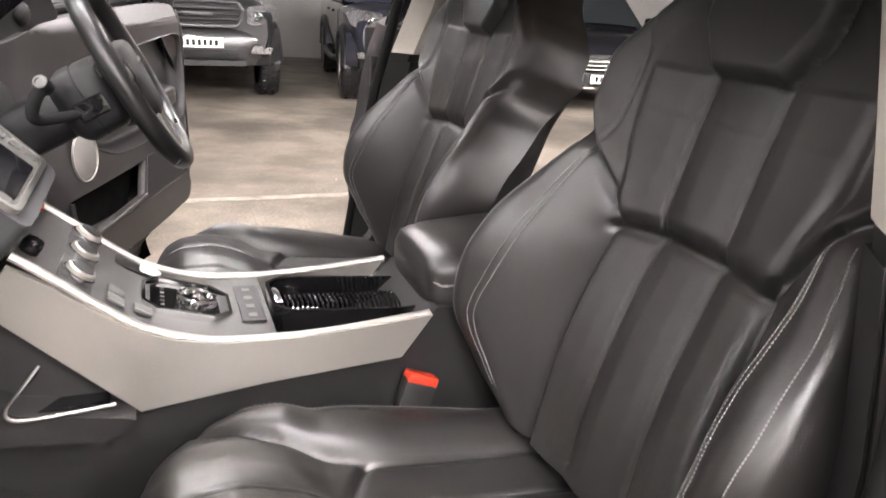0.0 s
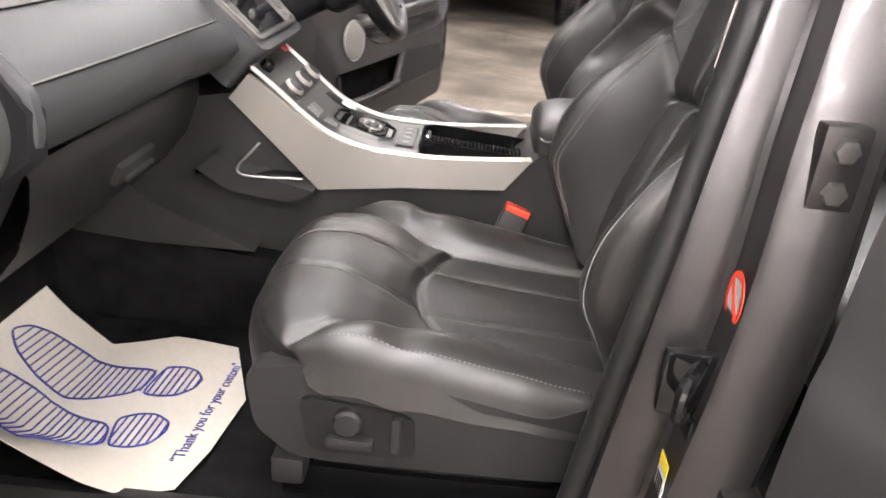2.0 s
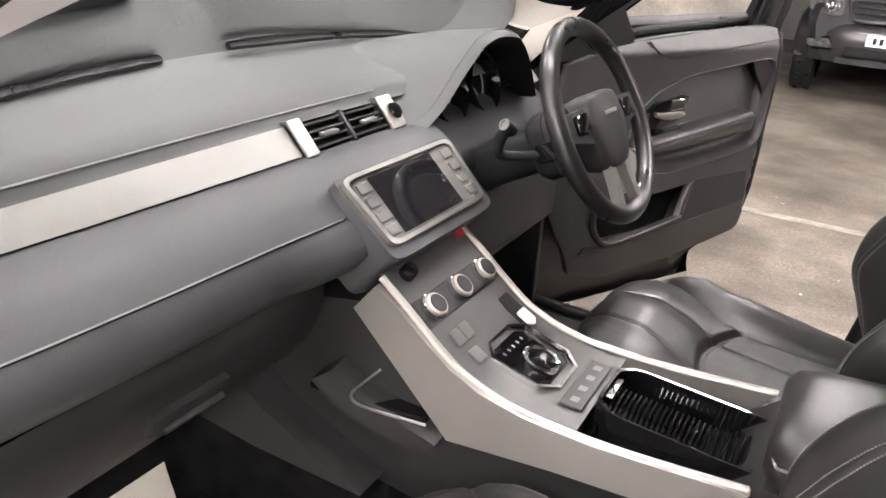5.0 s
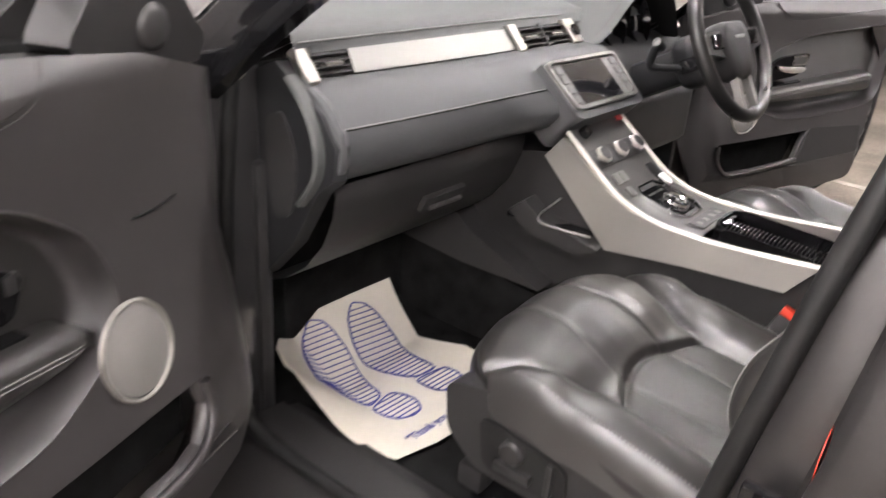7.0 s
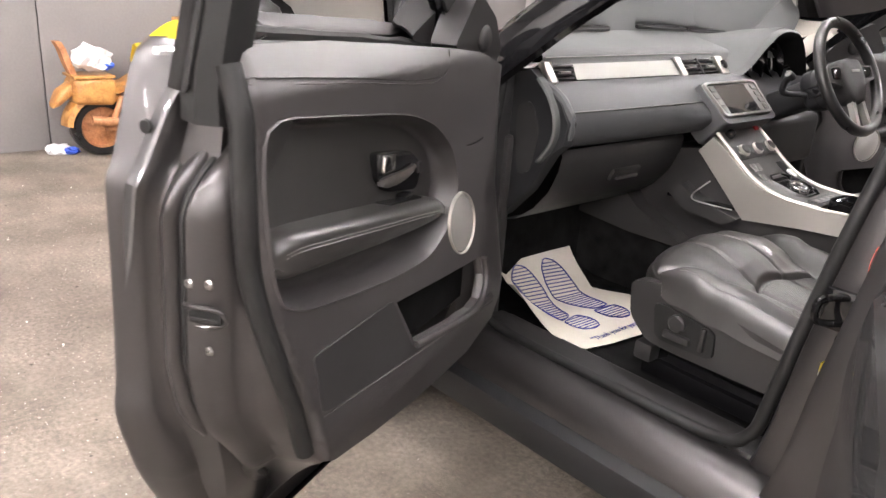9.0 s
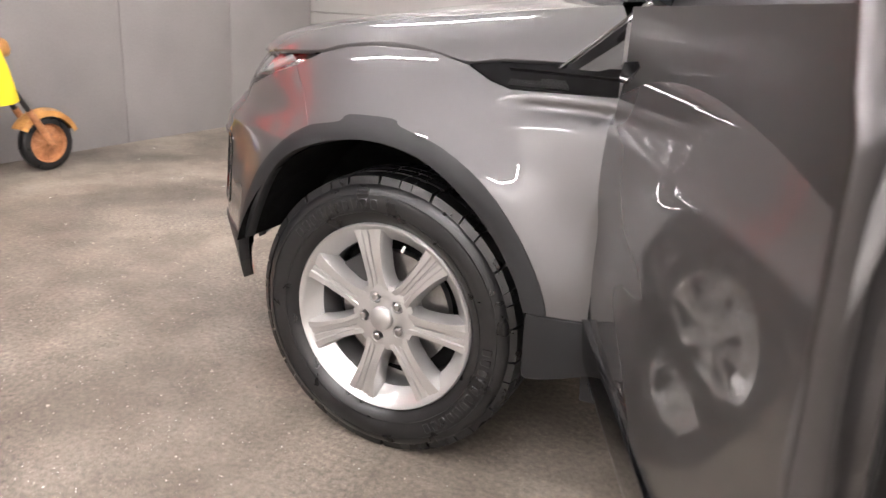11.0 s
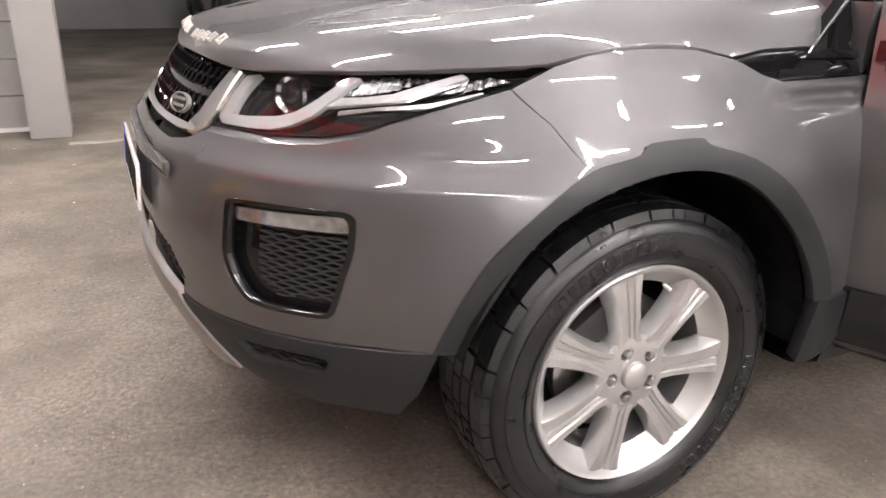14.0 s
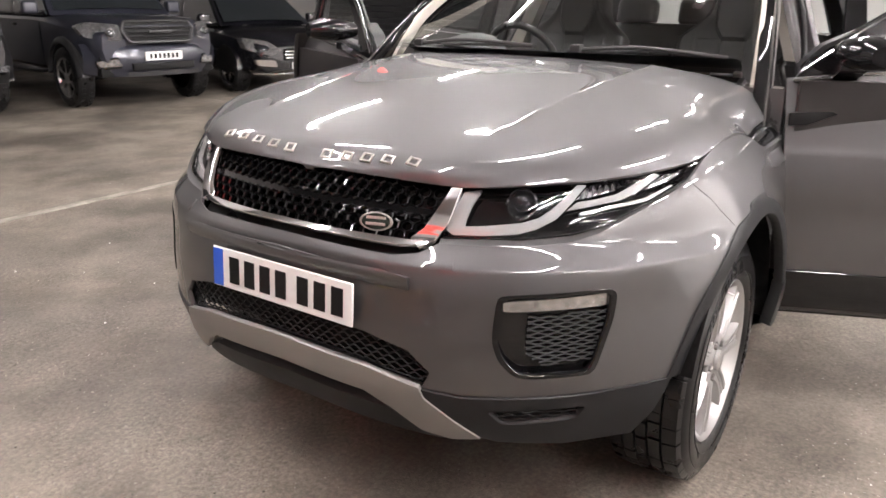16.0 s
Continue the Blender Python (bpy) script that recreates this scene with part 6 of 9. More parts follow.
# ---- cabin ----
def floor_z(x):
    return 0.440 + 0.35 * max(0, x + 0.62) ** 1.2


part("carpet", grid_surface(lambda u, v: V(-0.38 - 2.2 * u, -0.80 + 1.6 * v, floor_z(-0.38 - 2.2 * u) - 0.006), 30, 20), CARPET, car, "black carpet")
part("footwell_front", box(-0.42, -0.38, -0.8, 0.8, 0.4, 1.1, 0.01), CARPET, car)
for s in (1, -1):
    part("kick_panel", box(-0.66, -0.40, s * 0.77 - 0.015, s * 0.77 + 0.015, 0.43, 0.98, 0.012), PLASTIC, car)

# dashboard
DASH_SEC = [(-0.44, 1.232), (-0.50, 1.226), (-0.58, 1.213), (-0.64, 1.201), (-0.672, 1.193), (-0.688, 1.182), (-0.692, 1.172), (-0.700, 1.166), (-0.737, 1.126), (-0.752, 1.123), (-0.775, 1.117), (-0.808, 1.096), (-0.834, 1.070), (-0.8385, 1.0645), (-0.8400, 1.0620), (-0.846, 1.052), (-0.850, 1.03), (-0.846, 1.005), (-0.832, 0.98), (-0.808, 0.968), (-0.76, 0.962)]


def dash_point(k, y):
    x, z = DASH_SEC[k]
    bow = 0.035 * (abs(y) / 0.745) ** 3
    f = max(0, min(1, (-x - 0.55) / 0.2))
    # the pad swells out round the screen and rounds off beside the steering column
    t = max(0, min(1, (0.34 - y) / 0.17)) if y > 0 else 1 - max(0, min(1, (-0.15 - y) / 0.05))
    t = t * t * (3 - 2 * t)
    swell = (0, 0, 0, 0, 0, 0, 0, 0, 0, 0.006, 0.011, 0.008, 0.009, 0.010, 0.011, 0.015, 0.028, 0.038, 0.030, 0.012, 0)[k] * t
    return V(x - swell + bow * f * 0.6 - (0.12 * (1 - f)) * (y / 0.745) ** 2, y, z + 0.25 * swell)


def dash_loft(k0, k1, ya, yb, n=24):
    return loft([[dash_point(k, ya + (yb - ya) * i / n) for k in range(k0, k1 + 1)] for i in range(n + 1)], closed=False)


dash = part("dashboard", dash_loft(0, 7, 0.745, -0.745, 40), DASH_TOP, car, "grey soft dashboard with stitched top", angle=60)
part("pad", dash_loft(8, 13, 0.745, -0.20, 60), DASH, dash, angle=60)
part("pad_lower", dash_loft(14, 20, 0.745, -0.20, 60), DASH, dash, angle=60)
part("stitching", tube([dash_point(13, 0.735 - 0.55 * i / 40) + V(-0.0022, 0, 0.001) for i in range(41)], 0.0014, 5), THREAD, dash, "grey stitched seam")
part("stitching", tube([dash_point(5, 0.735 - 0.85 * i / 20) + V(0.0, 0, 0.002) for i in range(21)], 0.0016, 5), THREAD, dash, "grey stitched seam")
part("trim_strip", loft([[dash_point(7, y) + V(-0.002, 0, 0.001), dash_point(8, y) + V(-0.003, 0, 0.003)] for y in [0.628 - 0.49 * i / 12 for i in range(13)]], closed=False), ALU, dash, "brushed aluminium trim strip")
part("trim_back", loft([[dash_point(7, y) + V(0.02, 0, -0.01), dash_point(8, y) + V(0.02, 0, -0.01)] for y in [0.745 - 1.49 * i / 20 for i in range(21)]], closed=False), BLACK, dash)


def air_vent(y0, y1, ends):
    """A slatted outlet in the fascia between two heights of the trim line."""
    n = 4
    for i in range(n):
        t = (i + 0.5) / n
        a, b = dash_point(7, y0), dash_point(8, y0)
        c, d = dash_point(7, y1), dash_point(8, y1)
        p, q = a.lerp(b, t), c.lerp(d, t)
        part("vent_slat", loft([[r + V(0.012, 0, -0.004), r + V(-0.002, 0, 0.004), r + V(-0.004, 0, 0.001), r + V(0.010, 0, -0.007)] for r in (p, q)]), PLASTIC, dash)
    part("vent_tab", box(-0.006, 0.006, -0.02, 0.02, -0.003, 0.003, 0.002, 2, Matrix.Translation(dash_point(7, (y0 + y1) / 2).lerp(dash_point(8, (y0 + y1) / 2), 0.55) + V(-0.006, 0, 0.004))), ALU, dash, "silver vent tab")
    for y, w in ends:
        a, b = dash_point(7, y), dash_point(8, y)
        part("vent_end", loft([[p + V(0.004, k * w, 0), p + V(-0.008, k * w, 0.004)] for k in (-1, 1) for p in (a + V(0.004, 0, 0.006), b + V(-0.004, 0, -0.006))][0:2] + [[p + V(0.004, w, 0), p + V(-0.008, w, 0.004)] for p in (b + V(-0.004, 0, -0.006), a + V(0.004, 0, 0.006))], closed=False), ALU, dash, "silver vent end piece")
        part("vent_end", box(-0.008, 0.008, -w, w, -0.033, 0.033, 0.004, 2, Matrix.Translation((a + b) / 2 + V(-0.004, 0, 0.002)) @ pose(0, 0, 0, 0, 42, 0)), SATIN, dash, "silver vent end piece")


air_vent(0.632, 0.715, [(0.733, 0.014)])
air_vent(0.108, 0.008, [(0.122, 0.015)])
air_vent(-0.004, -0.098, [(-0.118, 0.022)])
air_vent(-0.60, -0.70, [(-0.72, 0.014)])
part("start_button", lathe([(0, 0.006), (0.013, 0.005), (0.016, 0.0)], 28, Matrix.Translation(dash_point(7, -0.122).lerp(dash_point(8, -0.122), 0.5) + V(-0.014, 0, 0.008)) @ pose(0, 0, 0, 0, -48, 0)), GLOSS, dash, "round black start button")
part("vent_divider", box(-0.006, 0.006, -0.004, 0.004, -0.03, 0.03, 0.002, 2, Matrix.Translation(dash_point(7, 0.002).lerp(dash_point(8, 0.002), 0.5)) @ pose(0, 0, 0, 0, 42, 0)), PLASTIC, dash)

# glove box and left end
gb = [(-0.80, 0.964), (-0.806, 0.95), (-0.80, 0.91), (-0.775, 0.85), (-0.73, 0.795), (-0.67, 0.75), (-0.60, 0.725)]
glove = part("glove_box", loft([[V(x, y, z) for x, z in gb] for y in (0.74, 0.6, 0.45, 0.3, 0.17)], closed=False), PLASTIC, dash, "dark plastic glove box lid", angle=60)
part("glove_latch", box(-0.012, 0.012, -0.065, 0.065, -0.018, 0.018, 0.006, 2, pose(-0.783, 0.43, 0.872, 0, -25, 0)), PLASTIC, dash)
part("glove_latch_lip", box(-0.004, 0.004, -0.05, 0.05, -0.004, 0.004, 0.002, 2, pose(-0.797, 0.43, 0.861, 0, -25, 0)), STEEL, dash, "grey latch lip")
cap = [(-0.64, 1.13), (-0.70, 1.155), (-0.75, 1.125), (-0.81, 1.085), (-0.84, 1.04), (-0.835, 0.985), (-0.80, 0.955), (-0.74, 0.85), (-0.66, 0.765), (-0.60, 0.73), (-0.57, 0.95)]
part("end_cap", prism(cap, lambda x, z: V(x, 0.743, z), lambda x, z: V(x + 0.01, 0.765, z)), CLADDING, dash, "black dashboard end panel")
part("end_strip", tube(smooth_path([(-0.725, 0.762, 1.135), (-0.772, 0.768, 1.095), (-0.80, 0.77, 1.04), (-0.795, 0.77, 0.985), (-0.755, 0.768, 0.93)]), 0.014, 8, flat=0.5), DASH_TOP, dash, "grey trim strip on dashboard end")
part("fuse_lid", prism(rounded([(-0.66, 1.06), (-0.71, 1.08), (-0.745, 1.0), (-0.73, 0.9), (-0.68, 0.88)], 0.3), lambda x, z: V(x, 0.764, z), lambda x, z: V(x, 0.769, z)), PLASTIC, dash)
part("end_roll", tube(smooth_path([dash_point(k, 0.748) for k in (9, 11, 13, 15, 17, 19)]), 0.012, 8), DASH, dash)

# instrument hood and dials
def hood_rim(t):
    """Across the hood from the passenger's side: y and height over its foot."""
    return -0.152 - 0.478 * t, curve((0, 0.0), (0.12, 0.030), (0.30, 0.105), (0.42, 0.142), (0.55, 0.152), (0.72, 0.145), (0.86, 0.10), (1.0, 0.0))(t)


hood = [[V(x + 0.05 * max(0, 0.35 - t), hood_rim(t)[0], zb + k * hood_rim(t)[1]) for t in [i / 28 for i in range(29)]] for x, zb, k in ((-0.47, 1.222, 0.0), (-0.56, 1.205, 0.22), (-0.64, 1.178, 0.52), (-0.70, 1.150, 0.76), (-0.752, 1.128, 0.96), (-0.782, 1.118, 1.0), (-0.790, 1.112, 0.985), (-0.782, 1.108, 0.95), (-0.70, 1.10, 0.86))]
part("hood_lining", loft(hood[6:], closed=False), BLACK, dash, "black dial surround", angle=60)
part("instrument_hood", loft(hood[:7], closed=False), DASH_TOP, dash, "grey soft hood over the dials", angle=60)
part("hood_seam", tube([p + V(0.012, 0, 0.004) for p in hood[5][1:-1]], 0.0012, 5), THREAD_DARK, dash, "dark stitched seam")
part("dial_back", prism([(-0.58, 1.02), (-0.21, 1.02), (-0.225, 1.10), (-0.28, 1.165), (-0.375, 1.20), (-0.50, 1.19), (-0.56, 1.12)], lambda y, z: V(-0.735 + (z - 1.02) * 0.25, y, z), lambda y, z: V(-0.70 + (z - 1.02) * 0.25, y, z)), GLOSS, dash, "gloss black dial panel")
for y in (-0.318, -0.468):
    m = pose(-0.700, y, 1.146, 0, -74, 0) @ Matrix.Scale(0.86, 4)
    part("dial_barrel", lathe([(0.062, 0.0), (0.070, 0.046), (0.073, 0.050), (0.076, 0.047), (0.074, 0.0)], 48, m), GLOSS, dash, "deep black dial barrel")
    part("dial_ring", lathe([(0.056, 0.003), (0.058, 0.006), (0.061, 0.006), (0.062, 0.003)], 48, m), SATIN, dash, "thin silver dial ring")
    part("needle", box(-0.001, 0.001, 0.0, 0.05, 0.004, 0.006, 0.0005, 1, m @ pose(0, 0, 0, 0, 0, 128)), WHITE, dash)
part("fascia_right", moved(dash_loft(8, 20, -0.19, -0.745, 16), Matrix.Translation((0.035, 0, 0))), CLADDING, dash, "black fascia behind the steering wheel", angle=60)

# centre screen
sc = V(-0.868, 0.013, 1.068)
sm = Matrix.Translation(sc) @ pose(0, 0, 0, 0, 46.7, 0)  # local x to the cabin normal, z up the panel
back = [(-0.165, -0.085), (0.155, -0.085), (0.165, 0.02), (0.165, 0.070), (-0.165, 0.070), (-0.172, 0.02)]
part("screen_housing", prism(rounded(back, 0.15), lambda y, z: sm @ V(0.10, y, z), lambda y, z: sm @ V(-0.004, y * 0.97, z * 0.97)), DASH, dash, "soft grey screen surround")


def rr(w0, w1, h, r=0.1):
    return rounded([(-w0, -h), (w0, -h), (w1, h), (-w1, h)], r, 4)


def ring_plate(outer, inner, f0, f1):
    bm = bmesh.new()
    a, b = [bm.verts.new(f1(*p)) for p in outer], [bm.verts.new(f1(*p)) for p in inner]
    c, d = [bm.verts.new(f0(*p)) for p in outer], [bm.verts.new(f0(*p)) for p in inner]
    for i in range(len(outer)):
        for p, q in ((a, b), (c, a), (b, d)):
            bm.faces.new((p[i - 1], p[i], q[i], q[i - 1]))
    return bm


part("screen_bezel", ring_plate(rr(0.142, 0.156, 0.062), rr(0.133, 0.147, 0.055), lambda y, z: sm @ V(-0.004, y, z), lambda y, z: sm @ V(-0.012, y, z)), ALU, dash, "satin silver screen frame")
part("button_panel", prism(rr(0.137, 0.151, 0.058), lambda y, z: sm @ V(0.0, y, z), lambda y, z: sm @ V(-0.006, y, z)), PLASTIC_LIGHT, dash)
part("display", prism([(-0.082, -0.05), (0.096, -0.05), (0.096, 0.05), (-0.082, 0.05)], lambda y, z: sm @ V(-0.004, y, z), lambda y, z: sm @ V(-0.0075, y, z)), material("glass_display", (0.01, 0.01, 0.012), 0.05, 0, 0.05, coat=1.0, rough_var=0.01), dash, "dark glass display")
for z in (-0.038, -0.013, 0.012, 0.037):
    for y in (0.117, -0.108, -0.126):
        if y == -0.108:
            continue
        part("screen_button", box(-0.002, 0.002, -0.014, 0.014, -0.009, 0.009, 0.0015, 1, sm @ pose(-0.0075, y, z)), PLASTIC_LIGHT, dash)

# centre console
YC, HW = 0.04, 0.132
TOPC = curve((-1.75, 0.862), (-1.44, 0.852), (-1.25, 0.838), (-1.15, 0.842), (-1.08, 0.858), (-1.03, 0.882), (-0.98, 0.922), (-0.90, 0.985), (-0.86, 1.01))
side = [(-0.862, 0.925), (-0.90, 0.972), (-0.94, 0.948), (-0.98, 0.916), (-1.03, 0.880), (-1.08, 0.858), (-1.15, 0.845), (-1.25, 0.842), (-1.35, 0.848), (-1.447, 0.856), (-1.40, 0.793), (-1.20, 0.778), (-1.10, 0.766), (-1.036, 0.758)]
console = part("centre_console", loft([[V(x, YC - HW + 0.012, TOPC(x)), V(x, YC - 0.06, TOPC(x) + 0.002), V(x, YC + 0.06, TOPC(x) + 0.002), V(x, YC + HW - 0.012, TOPC(x))] for x in [-0.87 - 0.0195 * i for i in range(19)]], closed=False), CONSOLE_TOP, car, "centre console with satin silver sides")
for s in (1, -1):
    part("side_blade", prism(side, lambda x, z: V(x, YC + s * (HW - 0.0105), z + 0.001), lambda x, z: V(x, YC + s * (HW + 0.004 - 0.02 * max(0, (z - 0.80))), z)), SATIN, console, "satin silver console side")
    part("top_edge", tube(smooth_path([(x, YC + s * (HW - 0.008), TOPC(x) + 0.003) for x in (-0.905, -0.95, -1.0, -1.05, -1.12, -1.2, -1.3, -1.445)]), 0.006, 8), SATIN, console, "satin silver console edge")
low = [(-0.45, 0.44), (-0.45, 0.80), (-0.70, 0.90), (-0.86, 0.93), (-0.90, 0.90), (-1.036, 0.775), (-1.40, 0.80), (-1.46, 0.86), (-1.75, 0.86), (-1.80, 0.44)]
part("tunnel", prism(low, lambda x, z: V(x, YC - 0.118 - 0.02 * max(0, (0.7 - z)), z), lambda x, z: V(x, YC + 0.118 + 0.02 * max(0, (0.7 - z)), z)), PLASTIC, console, "dark grey console lower body")
part("tunnel_carpet", prism([(-0.45, 0.44), (-0.45, 0.66), (-0.70, 0.635), (-1.0, 0.605), (-1.14, 0.60), (-1.14, 0.44)], lambda x, z: V(x, YC + 0.11, z), lambda x, z: V(x, YC + 0.172, z)), CARPET, console, "black carpet on the tunnel side")
part("tunnel_flare", prism([(-0.45, 0.655), (-0.45, 0.86), (-0.62, 0.80), (-0.72, 0.72), (-0.92, 0.635), (-0.70, 0.634)], lambda x, z: V(x, YC + 0.118, z), lambda x, z: V(x, YC + 0.19, z)), PLASTIC, console)
tray = [(-0.84, 0.832), (-0.895, 0.80), (-1.02, 0.776), (-1.03, 0.772), (-0.99, 0.745), (-0.86, 0.76), (-0.80, 0.80)]
part("side_tray", prism(tray, lambda x, z: V(x, YC + 0.10, z - 0.004), lambda x, z: V(x, YC + 0.16, z - 0.012)), PLASTIC, console, "open side tray")
part("tray_edge", tube(smooth_path([(-0.925, 0.19, 0.848), (-0.905, 0.20, 0.825), (-0.886, 0.205, 0.802), (-0.890, 0.208, 0.788), (-0.92, 0.206, 0.784), (-1.007, 0.19, 0.782)]), 0.0024, 8), STEEL, console, "chrome edged side tray")
part("tray_floor", prism([(-0.80, 0.13), (-0.80, 0.20), (-0.90, 0.195), (-1.0, 0.18), (-1.0, 0.13)], lambda x, y: V(x, y, 0.775), lambda x, y: V(x, y, 0.785)), GLOSS, console)


def on_console(x, y, tilt=None):
    e = 0.004
    a = math.atan2(TOPC(x + e) - TOPC(x - e), 2 * e)
    return Matrix.Translation((x, y, TOPC(x) + 0.003)) @ pose(0, 0, 0, 0, -math.degrees(a), 0)


for y in (0.122, 0.042, -0.038):
    part("knob", lathe([(0, 0.018), (0.017, 0.018), (0.019, 0.016), (0.0195, 0.004), (0.022, 0.0)], 40, on_console(-0.968, y)), SATIN, console, "silver rotary knob")
    part("knob_face", lathe([(0, 0.0192), (0.0145, 0.0192), (0.0155, 0.0175)], 32, on_console(-0.968, y)), PLASTIC, console)
    part("knob_ring", lathe([(0.022, 0.0), (0.0225, 0.010), (0.0205, 0.011)], 40, on_console(-0.968, y)), CHROME, console)
part("climate_panel", box(-0.024, 0.024, -0.112, 0.112, -0.004, 0.001, 0.002, 1, on_console(-0.968, YC)), PLASTIC, console)
part("lighter", lathe([(0, 0.018), (0.011, 0.018), (0.013, 0.012), (0.013, 0.0)], 24, on_console(-0.918, 0.118)), GLOSS, console, "black socket plug")
part("hazard_switch", box(-0.009, 0.009, -0.012, 0.012, 0, 0.006, 0.002, 1, on_console(-0.908, -0.06)), HAZARD, console, "red hazard switch")
for x, y in ((-1.012, 0.118), (-1.012, 0.092), (-1.045, 0.112)):
    part("button", box(-0.013, 0.013, -0.012, 0.012, 0, 0.005, 0.003, 2, on_console(x, y)), PLASTIC_LIGHT, console)
part("key_slot", box(-0.028, 0.028, -0.018, 0.018, -0.003, 0.002, 0.003, 2, on_console(-1.03, -0.045)), BLACK, console)
part("key_tag", prism(rounded([(-0.014, -0.013), (0.012, -0.013), (0.012, 0.013), (-0.014, 0.013), (-0.022, 0.0)], 0.2), lambda x, y: on_console(-1.05, -0.045) @ V(x, y, 0.003), lambda x, y: on_console(-1.05, -0.045) @ V(x, y, 0.007)), WHITE, console, "white paper key tag")
gm = on_console(-1.105, YC)
octo = [(-0.062, -0.035), (-0.035, -0.062), (0.045, -0.062), (0.066, -0.036), (0.066, 0.036), (0.045, 0.062), (-0.035, 0.062), (-0.062, 0.035)]
part("selector_frame", ring_plate(octo, [(a * 0.92, b * 0.92) for a, b in octo], lambda x, y: gm @ V(x, y, -0.004), lambda x, y: gm @ V(x, y, 0.010)), CHROME, console, "chrome gear selector frame")
part("selector_face", prism([(a * 0.88, b * 0.88) for a, b in octo], lambda x, y: gm @ V(x, y, -0.004), lambda x, y: gm @ V(x, y, 0.003)), GLOSS, console, "gloss black selector face")
part("selector_dial", lathe([(0.022, 0.003), (0.024, 0.013), (0.027, 0.015), (0.030, 0.013), (0.0315, 0.002)], 48, gm @ pose(-0.012, 0, 0)), CHROME, console, "chrome rotary gear selector")
part("selector_cap", lathe([(0, 0.009), (0.008, 0.0085), (0.012, 0.006), (0.018, 0.0055), (0.0235, 0.004)], 32, gm @ pose(-0.012, 0, 0)), GLOSS, console)
for k in range(5):
    part("selector_mark", box(-0.003, 0.003, -0.002, 0.002, 0, 0.001, 0, 1, gm @ pose(0.036, 0.03 - 0.015 * k, 0.003)), PLASTIC_LIGHT, console)
part("switch_bar", box(-0.018, 0.018, -0.07, 0.07, 0, 0.003, 0.002, 1, on_console(-1.195, YC)), PLASTIC, console)
for k in range(4):
    part("switch_mark", box(-0.006, 0.006, -0.007, 0.007, 0, 0.001, 0, 1, on_console(-1.195, YC) @ pose(0, 0.05 - 0.033 * k, 0.003)), PLASTIC_LIGHT, console)
well = rounded([(-0.105, -0.06), (-0.08, -0.088), (0.105, -0.088), (0.115, -0.06), (0.115, 0.06), (0.105, 0.088), (-0.08, 0.088), (-0.105, 0.06)], 0.2, 2)
wm = pose(-1.335, YC, 0.846, 0, -4, 0)
well = [(-a, b * 0.76) for a, b in well]
part("cup_well", ring_plate([(a * 1.06, b * 1.06) for a, b in well], well, lambda x, y: wm @ V(x, y, -0.05), lambda x, y: wm @ V(x, y, 0.004)), GLOSS, console, "gloss black cup well")
part("well_floor", prism(well, lambda x, y: wm @ V(x, y, -0.05), lambda x, y: wm @ V(x, y, -0.045)), GLOSS, console)
for k in range(26):
    x = -0.10 + 0.0078 * k
    part("tambour_rib", tube([wm @ V(-x, 0.065 * math.cos(a), -0.052 + 0.048 * math.sin(a)) for a in [math.pi * j / 10 for j in range(11)]], 0.0026, 5), GLOSS, console)
part("well_handle", box(-0.006, 0.006, -0.03, 0.03, -0.006, 0.006, 0.004, 2, wm @ pose(0.098, 0.0, -0.004)), CHROME, console, "chrome cover grip")
arm = part("centre_armrest", loft([[V(x, YC + w * math.copysign(abs(math.cos(a)) ** 0.45, math.cos(a)), 0.885 + dz + h * math.copysign(abs(math.sin(a)) ** 0.5, math.sin(a))) for a in [2 * math.pi * (k + 0.5) / 24 for k in range(24)]] for x, w, h, dz in ((-1.452, 0.085, 0.03, 0.0), (-1.465, 0.105, 0.044, 0.0), (-1.50, 0.112, 0.05, 0.002), (-1.6, 0.113, 0.052, 0.008), (-1.72, 0.112, 0.052, 0.012), (-1.76, 0.10, 0.04, 0.012))]), LEATHER, console, "padded black armrest", angle=70)
part("armrest_seam", tube(smooth_path([(-1.462, YC - 0.10, 0.892), (-1.458, YC, 0.893), (-1.462, YC + 0.10, 0.892), (-1.50, YC + 0.1135, 0.892), (-1.7, YC + 0.114, 0.9)]), 0.002, 5), THREAD, console, "stitched seam")
bk = Matrix.Translation((-1.42, 0.184, 0.728)) @ pose(0, 0, 0, 6, -20, 0)
part("belt_buckle", box(-0.026, 0.026, -0.013, 0.013, -0.06, 0.03, 0.006, 2, bk), PLASTIC, console, "black seat belt buckle")
part("buckle_button", box(-0.025, 0.025, -0.0135, 0.0135, 0.022, 0.038, 0.004, 2, bk), RED, console, "red release button")

# steering wheel
wc, wn = V(-1.042, -0.342, 1.149), V(-math.cos(0.486) * math.cos(0.05), math.cos(0.486) * math.sin(0.05), math.sin(0.486))
wx = V(0, 0, 1).cross(wn).normalized()
wm2 = Matrix((wx, wn.cross(wx), wn)).transposed().to_4x4()  # local: x to the right door, y up, z to the driver
wm2.translation = wc
sw = part("steering_wheel", moved(tube([(0.178 * math.cos(2 * math.pi * k / 64), 0.178 * math.sin(2 * math.pi * k / 64), 0) for k in range(64)], 0.0172, 14, True, up=(0, 0, 1)), wm2), GRIP, car, "black leather three-spoke steering wheel")
pad = rounded([(-0.068, 0.055), (0.068, 0.055), (0.084, 0.0), (0.058, -0.072), (0.036, -0.09), (-0.036, -0.09), (-0.058, -0.072), (-0.084, 0.0)], 0.25, 3)
